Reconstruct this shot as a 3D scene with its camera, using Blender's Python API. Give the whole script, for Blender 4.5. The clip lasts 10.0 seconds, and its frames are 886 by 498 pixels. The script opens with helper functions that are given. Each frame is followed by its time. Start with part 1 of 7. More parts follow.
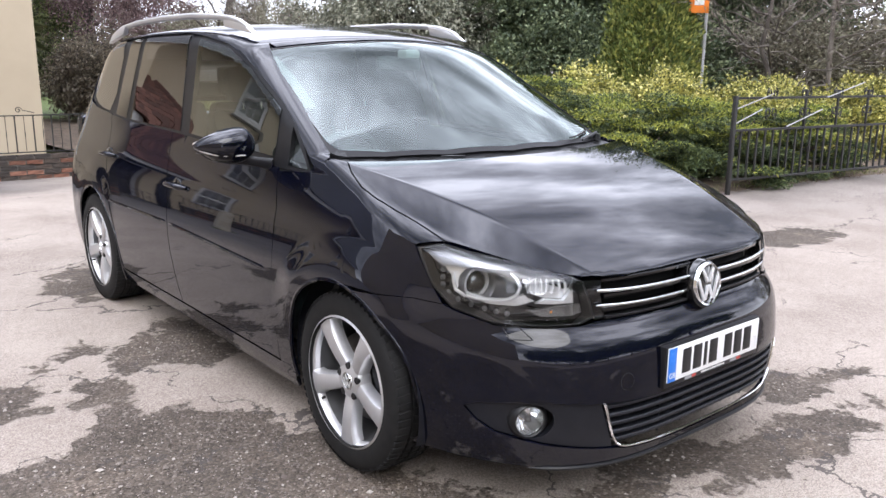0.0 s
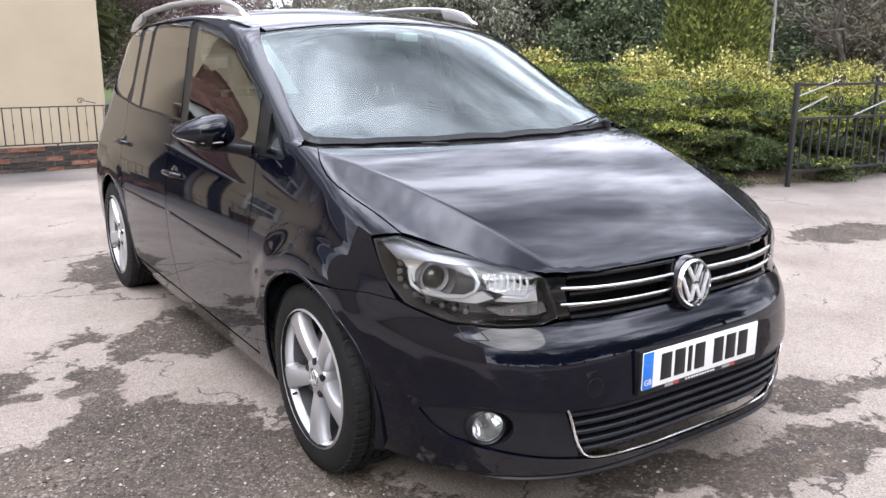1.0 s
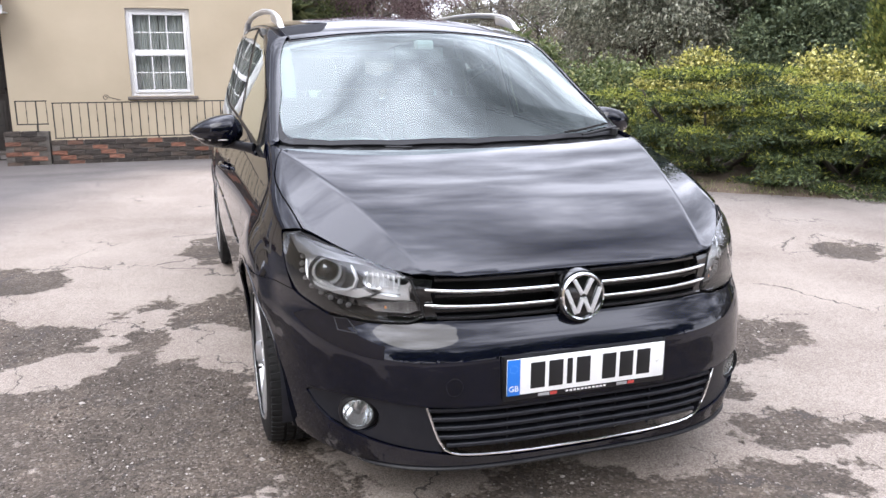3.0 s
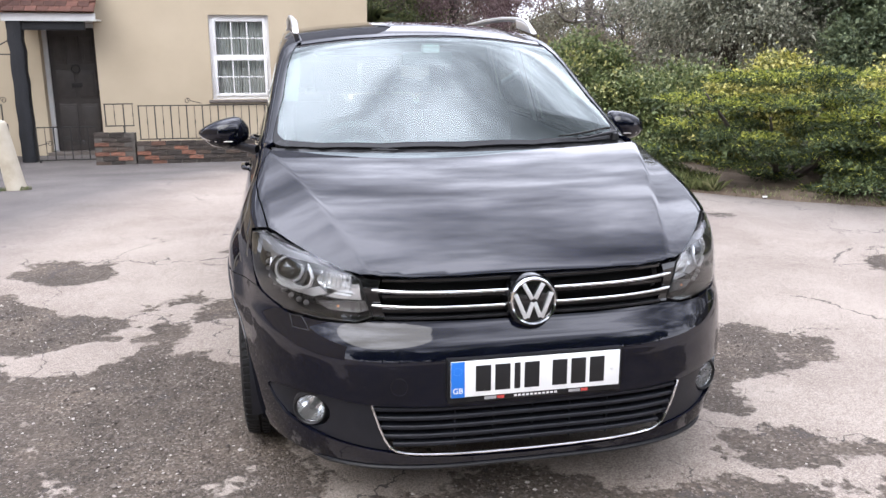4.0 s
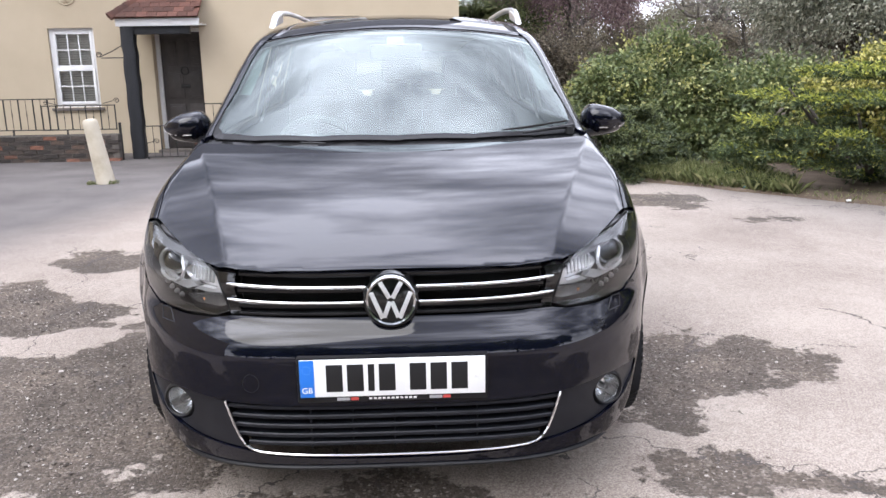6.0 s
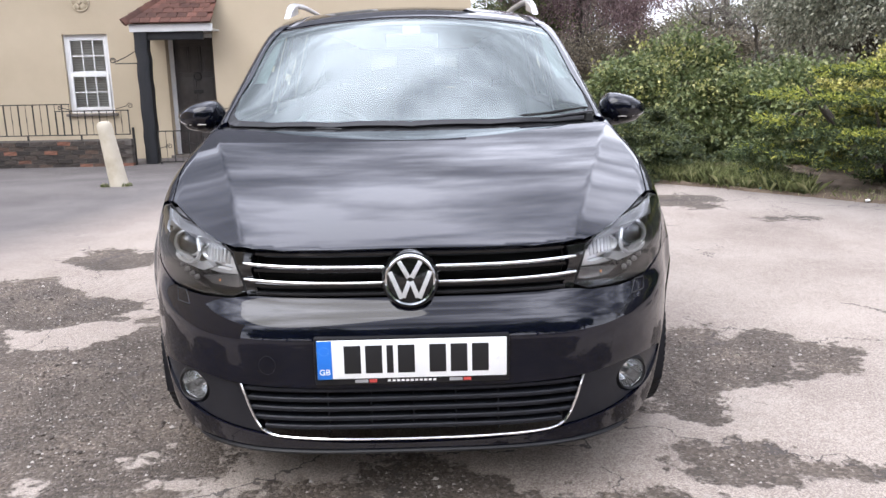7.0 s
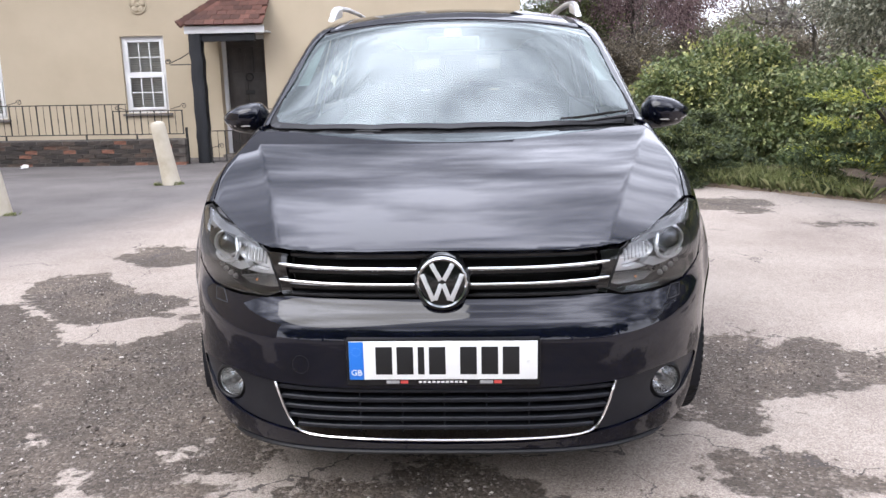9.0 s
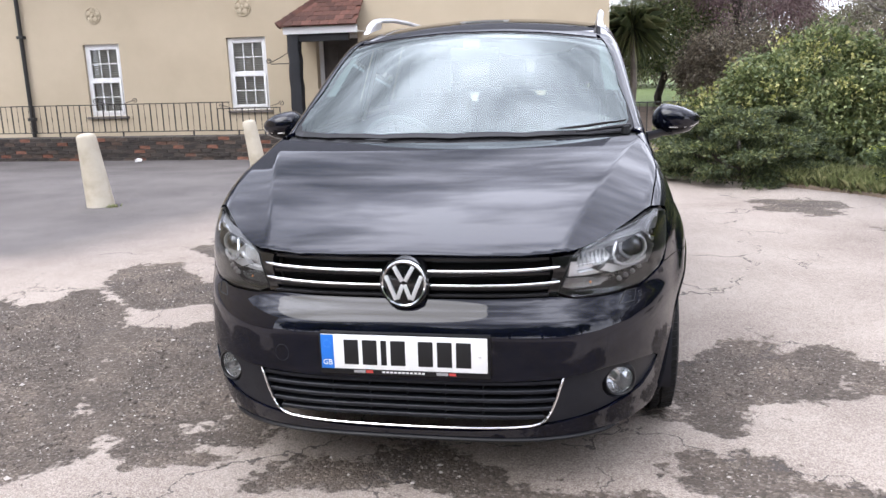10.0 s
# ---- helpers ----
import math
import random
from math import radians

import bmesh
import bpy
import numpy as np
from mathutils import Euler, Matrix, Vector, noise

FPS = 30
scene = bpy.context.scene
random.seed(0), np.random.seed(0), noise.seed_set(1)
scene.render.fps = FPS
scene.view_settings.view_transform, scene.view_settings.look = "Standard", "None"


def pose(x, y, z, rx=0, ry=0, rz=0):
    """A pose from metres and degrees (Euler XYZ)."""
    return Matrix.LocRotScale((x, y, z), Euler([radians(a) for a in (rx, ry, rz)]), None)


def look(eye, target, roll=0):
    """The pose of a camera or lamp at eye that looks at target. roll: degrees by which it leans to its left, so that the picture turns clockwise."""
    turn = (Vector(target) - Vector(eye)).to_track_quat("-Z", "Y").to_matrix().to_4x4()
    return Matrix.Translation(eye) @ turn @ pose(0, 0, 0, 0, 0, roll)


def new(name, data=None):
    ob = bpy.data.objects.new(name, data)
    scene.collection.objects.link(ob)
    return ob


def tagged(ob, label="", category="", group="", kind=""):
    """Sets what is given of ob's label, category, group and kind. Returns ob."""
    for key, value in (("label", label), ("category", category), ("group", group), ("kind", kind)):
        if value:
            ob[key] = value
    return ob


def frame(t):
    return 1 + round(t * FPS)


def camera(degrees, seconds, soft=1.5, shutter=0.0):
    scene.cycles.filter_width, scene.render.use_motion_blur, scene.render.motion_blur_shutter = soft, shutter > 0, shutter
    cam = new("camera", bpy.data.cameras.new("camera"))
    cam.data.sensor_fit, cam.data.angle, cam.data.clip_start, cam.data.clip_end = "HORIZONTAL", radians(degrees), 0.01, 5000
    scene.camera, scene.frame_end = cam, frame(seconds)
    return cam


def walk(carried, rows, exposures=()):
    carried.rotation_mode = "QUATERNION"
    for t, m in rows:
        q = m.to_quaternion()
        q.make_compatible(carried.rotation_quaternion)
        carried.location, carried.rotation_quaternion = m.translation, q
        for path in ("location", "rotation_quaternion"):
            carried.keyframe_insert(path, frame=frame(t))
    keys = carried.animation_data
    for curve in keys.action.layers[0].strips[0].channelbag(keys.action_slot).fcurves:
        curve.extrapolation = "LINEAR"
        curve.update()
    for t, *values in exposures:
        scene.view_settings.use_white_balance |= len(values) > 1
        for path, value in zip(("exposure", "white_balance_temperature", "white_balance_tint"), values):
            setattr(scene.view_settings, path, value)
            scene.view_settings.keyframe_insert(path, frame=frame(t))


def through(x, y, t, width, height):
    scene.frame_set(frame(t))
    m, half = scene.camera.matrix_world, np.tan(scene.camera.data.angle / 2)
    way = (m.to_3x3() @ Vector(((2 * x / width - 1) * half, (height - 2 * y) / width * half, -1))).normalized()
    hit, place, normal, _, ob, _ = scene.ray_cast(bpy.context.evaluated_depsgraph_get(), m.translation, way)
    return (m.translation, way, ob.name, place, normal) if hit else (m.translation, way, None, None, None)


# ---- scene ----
cam = camera(57.8, 10.0)
PATH = [
    (0, (-2.269, -1.347, 1.373), (-1.025, 0.156, 0.932), 0.6),
    (0.5, (-2.1, -1.322, 1.357), (-0.921, 0.229, 0.902), 0.4),
    (1, (-1.909, -1.43, 1.346), (-0.814, 0.177, 0.882), 0.1),
    (1.5, (-1.702, -1.582, 1.375), (-0.711, 0.089, 0.9), -0.0),
    (2, (-1.492, -1.66, 1.354), (-0.627, 0.078, 0.875), -0.0),
    (2.5, (-1.307, -1.788, 1.386), (-0.574, 0.011, 0.91), -0.0),
    (2.7, (-1.226, -1.884, 1.394), (-0.542, -0.066, 0.918), 0.1),
    (4, (-0.717, -2.118, 1.398), (-0.325, -0.213, 0.931), -0.1),
    (4.5, (-0.451, -2.219, 1.407), (-0.162, -0.297, 0.937), -0.2),
    (5, (-0.204, -2.202, 1.435), (-0.023, -0.276, 0.926), -0.5),
    (6.3, (0.093, -2.087, 1.322), (0.14, -0.139, 0.869), -1.1),
    (6.5, (0.069, -2.078, 1.303), (0.108, -0.13, 0.852), -1.2),
    (7, (0.049, -2.085, 1.261), (0.088, -0.135, 0.822), -1.1),
    (7.5, (0.048, -2.083, 1.257), (0.093, -0.13, 0.831), -0.9),
    (8, (0.052, -2.078, 1.259), (0.091, -0.124, 0.833), -0.8),
    (8.5, (0.058, -2.078, 1.255), (0.059, -0.124, 0.825), -0.9),
    (9, (0.093, -2.092, 1.269), (0.012, -0.141, 0.833), -1.1),
    (9.5, (0.302, -2.206, 1.309), (0.097, -0.266, 0.867), -1.4),
    (10, (0.548, -2.258, 1.344), (0.196, -0.341, 0.896), -1.7),
]
walk(cam, [(t, look(eye, target, roll)) for t, eye, target, roll in PATH])

# ---- world, sun, exposure ----
scene.view_settings.exposure = 0.40
world = bpy.data.worlds.new("world")
scene.world = world
world.use_nodes = True
wn, wl = world.node_tree.nodes, world.node_tree.links
wn.clear()
SUN_UP, SUN_TURN = 48.0, 215.0


def world_sky():
    """A bright, broken overcast: a clear sky above, hidden nearly everywhere by layered cloud."""
    out, back = wn.new("ShaderNodeOutputWorld"), wn.new("ShaderNodeBackground")
    sky = wn.new("ShaderNodeTexSky")
    sky.sky_type, sky.sun_disc = "NISHITA", False
    sky.sun_elevation, sky.sun_rotation = radians(SUN_UP), radians(SUN_TURN)
    coord, split = wn.new("ShaderNodeTexCoord"), wn.new("ShaderNodeSeparateXYZ")
    wl.new(coord.outputs["Generated"], split.inputs[0])
    # the cloud deck is a plane: directions are divided by their height
    lift = wn.new("ShaderNodeMath"); lift.operation = "MAXIMUM"; lift.inputs[1].default_value = 0.0
    wl.new(split.outputs[2], lift.inputs[0])
    add = wn.new("ShaderNodeMath"); add.inputs[1].default_value = 0.30
    wl.new(lift.outputs[0], add.inputs[0])
    div = wn.new("ShaderNodeVectorMath"); div.operation = "DIVIDE"
    comb = wn.new("ShaderNodeCombineXYZ")
    for i in range(3):
        wl.new(add.outputs[0], comb.inputs[i])
    wl.new(coord.outputs["Generated"], div.inputs[0]); wl.new(comb.outputs[0], div.inputs[1])
    place = wn.new("ShaderNodeMapping")
    place.inputs["Scale"].default_value = (0.589, 1.452, 0.0)
    place.inputs["Location"].default_value = (12.129, 4.795, 0.0)
    place.inputs["Rotation"].default_value = (0, 0, radians(288.54))
    wl.new(div.outputs[0], place.inputs[0])
    big, small = wn.new("ShaderNodeTexNoise"), wn.new("ShaderNodeTexNoise")
    big.inputs["Scale"].default_value, big.inputs["Detail"].default_value, big.inputs["Roughness"].default_value = 2.3, 6, .58
    small.inputs["Scale"].default_value, small.inputs["Detail"].default_value = .5, 3
    wl.new(place.outputs[0], big.inputs[0]); wl.new(place.outputs[0], small.inputs[0])
    mix = wn.new("ShaderNodeMath"); mix.operation = "MULTIPLY_ADD"; mix.inputs[1].default_value = .65
    wl.new(small.outputs[0], mix.inputs[0]); wl.new(big.outputs[0], mix.inputs[2])
    ramp = wn.new("ShaderNodeValToRGB")
    e = ramp.color_ramp.elements
    e[0].position, e[0].color = .71, (.10, .106, .124, 1)
    e[1].position, e[1].color = .985, (.86, .885, 1.03, 1)
    for at, tone in ((.83, .27), (.91, .50)):
        stop = e.new(at)
        stop.color = (tone, tone * 1.035, tone * 1.22, 1)
    wl.new(mix.outputs[0], ramp.inputs[0])
    # near the horizon the deck closes into even haze
    haze = wn.new("ShaderNodeMapRange")
    haze.inputs["From Min"].default_value, haze.inputs["From Max"].default_value = .0, .22
    wl.new(split.outputs[2], haze.inputs["Value"])
    both = wn.new("ShaderNodeMix"); both.data_type = "RGBA"
    both.inputs[6].default_value = (.84, .87, 1.0, 1)
    wl.new(haze.outputs[0], both.inputs[0]); wl.new(ramp.outputs[0], both.inputs[7])
    # an overcast sky is brighter overhead than at its rim
    rise = wn.new("ShaderNodeMath"); rise.operation = "MULTIPLY_ADD"
    rise.inputs[1].default_value, rise.inputs[2].default_value = 32.0, 27.0
    wl.new(lift.outputs[0], rise.inputs[0])
    gain = wn.new("ShaderNodeVectorMath"); gain.operation = "SCALE"
    wl.new(rise.outputs[0], gain.inputs["Scale"])
    wl.new(both.outputs[2], gain.inputs[0])
    cover = wn.new("ShaderNodeMix"); cover.data_type = "RGBA"; cover.inputs[0].default_value = .93
    wl.new(sky.outputs[0], cover.inputs[6]); wl.new(gain.outputs[0], cover.inputs[7])
    wl.new(cover.outputs[2], back.inputs[0])
    back.inputs[1].default_value = 0.10
    wl.new(back.outputs[0], out.inputs[0])


world_sky()
sun = new("sun", bpy.data.lights.new("sun", "SUN"))
sun.data.energy, sun.data.angle, sun.data.color = 1.5, radians(45), (1, .98, .95)
sun.matrix_world = look((0, 0, 0), (-math.sin(radians(SUN_TURN)) * math.cos(radians(SUN_UP)), -math.cos(radians(SUN_TURN)) * math.cos(radians(SUN_UP)), -math.sin(radians(SUN_UP))))

# ---- materials ----
def mat(name, color=(.5, .5, .5), rough=.5, metal=0.0, coat=0.0, spec=.5, **extra):
    """A plain principled surface to start from. Returns the material, its nodes, links and shader."""
    m = bpy.data.materials.new(name)
    m.use_nodes = True
    nodes, links = m.node_tree.nodes, m.node_tree.links
    b = nodes["Principled BSDF"]
    b.inputs["Base Color"].default_value = (*color, 1)
    b.inputs["Roughness"].default_value, b.inputs["Metallic"].default_value = rough, metal
    b.inputs["Coat Weight"].default_value, b.inputs["Specular IOR Level"].default_value = coat, spec
    for key, value in extra.items():
        b.inputs[key.replace("_", " ")].default_value = value
    return m, nodes, links, b


def noise_node(nodes, links, scale, detail=4, rough=.55, space="Object", stretch=None):
    c, n = nodes.new("ShaderNodeTexCoord"), nodes.new("ShaderNodeTexNoise")
    n.inputs["Scale"].default_value, n.inputs["Detail"].default_value, n.inputs["Roughness"].default_value = scale, detail, rough
    src = c.outputs[space]
    if stretch:
        p = nodes.new("ShaderNodeMapping"); p.inputs["Scale"].default_value = stretch
        links.new(src, p.inputs[0]); src = p.outputs[0]
    links.new(src, n.inputs["Vector"])
    return n


def ramp_node(nodes, links, fac, stops):
    r = nodes.new("ShaderNodeValToRGB")
    e = r.color_ramp.elements
    while len(e) < len(stops):
        e.new(.5)
    for el, (p, c) in zip(e, stops):
        el.position, el.color = p, (*c, 1) if len(c) == 3 else c
    links.new(fac, r.inputs[0])
    return r


def bump(nodes, links, b, height, strength, distance=.01, after=None):
    n = nodes.new("ShaderNodeBump")
    n.inputs["Strength"].default_value, n.inputs["Distance"].default_value = strength, distance
    links.new(height, n.inputs["Height"])
    if after:
        links.new(after.outputs[0], n.inputs["Normal"])
    links.new(n.outputs[0], b.inputs["Normal"])
    return n


def mottled(name, stops, rough, scale=6, detail=6, bump_scale=0, bump_strength=.2, bump_distance=.01, space="Object", stretch=None, random_amount=0.0, **extra):
    """A surface whose colour drifts by a noise, with a finer one for its relief."""
    m, nodes, links, b = mat(name, rough=rough, **extra)
    n = noise_node(nodes, links, scale, detail, space=space, stretch=stretch)
    r = ramp_node(nodes, links, n.outputs[0], stops)
    col = r.outputs[0]
    if random_amount:
        info, hsv, rng = nodes.new("ShaderNodeObjectInfo"), nodes.new("ShaderNodeHueSaturation"), nodes.new("ShaderNodeMapRange")
        rng.inputs["To Min"].default_value, rng.inputs["To Max"].default_value = 1 - random_amount, 1 + random_amount
        links.new(info.outputs["Random"], rng.inputs["Value"]); links.new(rng.outputs[0], hsv.inputs["Value"])
        links.new(col, hsv.inputs["Color"]); col = hsv.outputs[0]
    links.new(col, b.inputs["Base Color"])
    if bump_scale:
        k = noise_node(nodes, links, bump_scale, 5, space=space)
        bump(nodes, links, b, k.outputs[0], bump_strength, bump_distance)
    return m


def paint_material():
    """Black car paint with fine flake, faint dust and a clear coat."""
    m, nodes, links, b = mat("black_paint", (.004, .004, .005), .3, 0.0, 1.0, .0)
    b.inputs["Coat Roughness"].default_value = .015
    b.inputs["Coat IOR"].default_value = 1.53
    n = noise_node(nodes, links, 9, 6)
    r = ramp_node(nodes, links, n.outputs[0], [(.35, (.0012, .0017, .0052)), (.75, (.0028, .0037, .0095))])
    links.new(r.outputs[0], b.inputs["Base Color"])
    q = noise_node(nodes, links, 3, 5)
    rr = nodes.new("ShaderNodeMapRange")
    rr.inputs["To Min"].default_value, rr.inputs["To Max"].default_value = .01, .05
    links.new(q.outputs[0], rr.inputs["Value"]); links.new(rr.outputs[0], b.inputs["Coat Roughness"])
    return m


def glass_material(name, tint, rough=0.0, mixed=.0, gain=1.6):
    """Clear, tinted pane: light passes straight through and the sky mirrors by Fresnel."""
    m = bpy.data.materials.new(name)
    m.use_nodes = True
    nodes, links = m.node_tree.nodes, m.node_tree.links
    nodes.clear()
    out, mix = nodes.new("ShaderNodeOutputMaterial"), nodes.new("ShaderNodeMixShader")
    clear, gloss, fres = nodes.new("ShaderNodeBsdfTransparent"), nodes.new("ShaderNodeBsdfGlossy"), nodes.new("ShaderNodeFresnel")
    clear.inputs[0].default_value = (*tint, 1)
    gloss.inputs["Color"].default_value = (*((.62 + .38 * k / max(tint)) if max(tint) > .3 else .9 for k in tint), 1)
    gloss.inputs["Roughness"].default_value = rough
    fres.inputs[0].default_value = 1.62
    k = nodes.new("ShaderNodeMath"); k.operation = "MULTIPLY_ADD"
    k.inputs[1].default_value, k.inputs[2].default_value = gain, mixed
    links.new(fres.outputs[0], k.inputs[0])
    links.new(k.outputs[0], mix.inputs[0]); links.new(clear.outputs[0], mix.inputs[1]); links.new(gloss.outputs[0], mix.inputs[2])
    links.new(mix.outputs[0], out.inputs[0])
    return m


PAINT = paint_material()
BLACK_TRIM = mottled("black_trim_plastic", [(.3, (.007, .007, .008)), (.7, (.013, .013, .014))], .38, 30, 4, 400, .15, .001, spec=.32)
GREY_TRIM = mottled("grained_grey_plastic", [(.3, (.0075, .0082, .0115)), (.7, (.012, .0128, .017))], .40, 20, 4, 500, .25, .001, spec=.32)
GLOSS_BLACK = mat("gloss_black", (.004, .004, .0045), .08, 0, .6)[0]
# matt black for backing sheets: the shade of gaps and cavities as colour
DARK_VOID = mat("cavity_shade_black", (.004, .004, .004), .9)[0]
CHROME = mat("chrome", (.86, .87, .88), .06, 1.0)[0]
BADGE_CHROME = mat("brushed_badge_chrome", (.90, .91, .92), .34, .75)[0]
FOG_CHROME = mat("dim_fog_reflector", (.82, .83, .84), .12, .9)[0]
FRIT = mottled("dull_black_border", [(.3, (.007, .007, .008)), (.7, (.012, .012, .013))], .45, 30, 4, spec=.28)
SATIN = mottled("satin_silver", [(.3, (.66, .66, .67)), (.7, (.74, .74, .75))], .30, 8, 3, metal=.7)
SCREEN_GLASS = glass_material("windscreen_glass", (.56, .74, .71), .0, .02, 1.20)
SIDE_GLASS = glass_material("side_glass", (.50, .57, .54), .0, .03)
QUARTER_GLASS = glass_material("quarter_light_glass", (.72, .84, .81), .0, .10, 1.5)
DARK_GLASS = glass_material("privacy_glass", (.045, .048, .05), .0, .03)
LENS = glass_material("clear_lens", (.95, .96, .97), .0, .0, 1.0)
RUBBER = mottled("tyre_rubber", [(.3, (.006, .006, .0065)), (.7, (.013, .0127, .0124))], .7, 25, 5, 300, .2, .002, spec=.3)
SEAL = mat("rubber_seal", (.008, .008, .008), .6)[0]

# ---- tools ----
def mesh_object(name, bm, material, parent=None, label="", smooth=True, angle=None):
    me = bpy.data.meshes.new(name)
    bm.to_mesh(me)
    bm.free()
    for m in (material if isinstance(material, (list, tuple)) else [material]):
        me.materials.append(m)
    if smooth:
        me.shade_smooth()
        if angle is not None:
            me.set_sharp_from_angle(angle=radians(angle))
    ob = new(name, me)
    if parent is not None:
        ob.parent = parent
    if label:
        ob["label"] = label
    return ob


def part(name, bm, material, parent, label="", smooth=True, angle=40):
    return mesh_object(name, bm, material, parent, label, smooth, angle)


def thing(name, label, category, group="", m=None):
    ob = tagged(new(name), label, category, group)
    ob.empty_display_size = .1
    if m is not None:
        ob.matrix_basis = m
    return ob


def add_box(bm, x0, x1, y0, y1, z0, z1, bevel=0.0, m=None, segments=2):
    r = bmesh.ops.create_cube(bm, size=1)
    vs = r["verts"]
    for v in vs:
        v.co = Vector(((x0 + x1) / 2 + v.co.x * (x1 - x0), (y0 + y1) / 2 + v.co.y * (y1 - y0), (z0 + z1) / 2 + v.co.z * (z1 - z0)))
    if bevel:
        es = list({e for v in vs for e in v.link_edges})
        r2 = bmesh.ops.bevel(bm, geom=es, offset=bevel, segments=segments, affect="EDGES", profile=.6)
        vs = list({v for f in r2["faces"] for v in f.verts} | {v for v in vs if v.is_valid})
    if m is not None:
        for v in vs:
            v.co = m @ v.co
    return vs


def box(x0, x1, y0, y1, z0, z1, bevel=0.0, m=None):
    bm = bmesh.new()
    add_box(bm, x0, x1, y0, y1, z0, z1, bevel, m)
    return bm


def add_tube(bm, points, radius, sides=8, closed=False, flat=1.0):
    """A round bar along points; radius is a number or one for each point."""
    pts = [Vector(p) for p in points]
    n = len(pts)
    rad = [float(r) for r in radius] if hasattr(radius, "__len__") else [float(radius)] * n
    rings, up = [], None
    for i, p in enumerate(pts):
        a, b = pts[(i - 1) % n if closed else max(i - 1, 0)], pts[(i + 1) % n if closed else min(i + 1, n - 1)]
        d = (b - a).normalized()
        if up is None:
            up = d.orthogonal().normalized()
        up = (up - d * up.dot(d))
        up = up.normalized() if up.length > 1e-6 else d.orthogonal().normalized()
        side = d.cross(up)
        rings.append([bm.verts.new(p + rad[i] * (math.cos(t) * side + flat * math.sin(t) * up)) for t in (2 * math.pi * k / sides for k in range(sides))])
    last = n if closed else n - 1
    for i in range(last):
        r0, r1 = rings[i], rings[(i + 1) % n]
        for k in range(sides):
            bm.faces.new((r0[k], r0[(k + 1) % sides], r1[(k + 1) % sides], r1[k]))
    if not closed:
        bm.faces.new(rings[0][::-1]); bm.faces.new(rings[-1])
    return rings


def tube(points, radius, sides=8, closed=False, flat=1.0):
    bm = bmesh.new()
    add_tube(bm, points, radius, sides, closed, flat)
    bmesh.ops.recalc_face_normals(bm, faces=bm.faces)
    return bm


def lathe(profile, segments=48, axis="x", m=None):
    """Turns (radius, along) pairs round an axis."""
    bm = bmesh.new()
    rings = []
    for r, h in profile:
        ring = []
        for k in range(segments):
            t = 2 * math.pi * k / segments
            c, s = r * math.cos(t), r * math.sin(t)
            co = {"x": (h, c, s), "y": (c, h, s), "z": (c, s, h)}[axis]
            ring.append(bm.verts.new(m @ Vector(co) if m is not None else co))
        rings.append(ring)
    for a, b in zip(rings, rings[1:]):
        for k in range(segments):
            bm.faces.new((a[k], a[(k + 1) % segments], b[(k + 1) % segments], b[k]))
    bmesh.ops.recalc_face_normals(bm, faces=bm.faces)
    return bm


def prism(outline, depth, m=None, bevel=0.0):
    """A flat outline (x, y) given thickness along z from 0 to depth."""
    bm = bmesh.new()
    low = [bm.verts.new((x, y, 0)) for x, y in outline]
    top = [bm.verts.new((x, y, depth)) for x, y in outline]
    n = len(outline)
    bm.faces.new(low[::-1]); bm.faces.new(top)
    for i in range(n):
        bm.faces.new((low[i], low[(i + 1) % n], top[(i + 1) % n], top[i]))
    bmesh.ops.recalc_face_normals(bm, faces=bm.faces)
    if bevel:
        bmesh.ops.bevel(bm, geom=list(bm.edges), offset=bevel, segments=2, affect="EDGES", profile=.6)
    if m is not None:
        bm.transform(m)
    return bm


def inside(poly, p):
    """Which of the points p lie in the polygon."""
    x, y = p[:, 0], p[:, 1]
    hit = np.zeros(len(p), bool)
    a = poly
    b = np.roll(poly, -1, axis=0)
    for (x0, y0), (x1, y1) in zip(a, b):
        if y0 != y1:
            hit ^= ((y0 > y) != (y1 > y)) & (x < (x1 - x0) * (y - y0) / (y1 - y0) + x0)
    return hit


def rounded(points, step, soft=0):
    """A closed outline, cut into short steps; soft rounds of corner cutting first."""
    p = np.array(points, float)
    for _ in range(soft):
        q = np.roll(p, -1, axis=0)
        p = np.stack([.75 * p + .25 * q, .25 * p + .75 * q], 1).reshape(-1, p.shape[1])
    out = []
    for a, b in zip(p, np.roll(p, -1, axis=0)):
        n = max(1, int(np.ceil(np.linalg.norm(b - a) / step)))
        out += [a + (b - a) * k / n for k in range(n)]
    return np.array(out)

# ---- ground ----
def graded(lo, fine0, fine1, hi, step, grow=1.22):
    """Grid lines: close between fine0 and fine1, wider and wider outside."""
    mid = list(np.arange(fine0, fine1 + step / 2, step))
    left, right, s = [], [], step
    while (left[-1] if left else fine0) > lo:
        s *= grow
        left.append((left[-1] if left else fine0) - s)
    s = step
    while (right[-1] if right else fine1) < hi:
        s *= grow
        right.append((right[-1] if right else fine1) + s)
    return np.array(left[::-1] + mid + right)


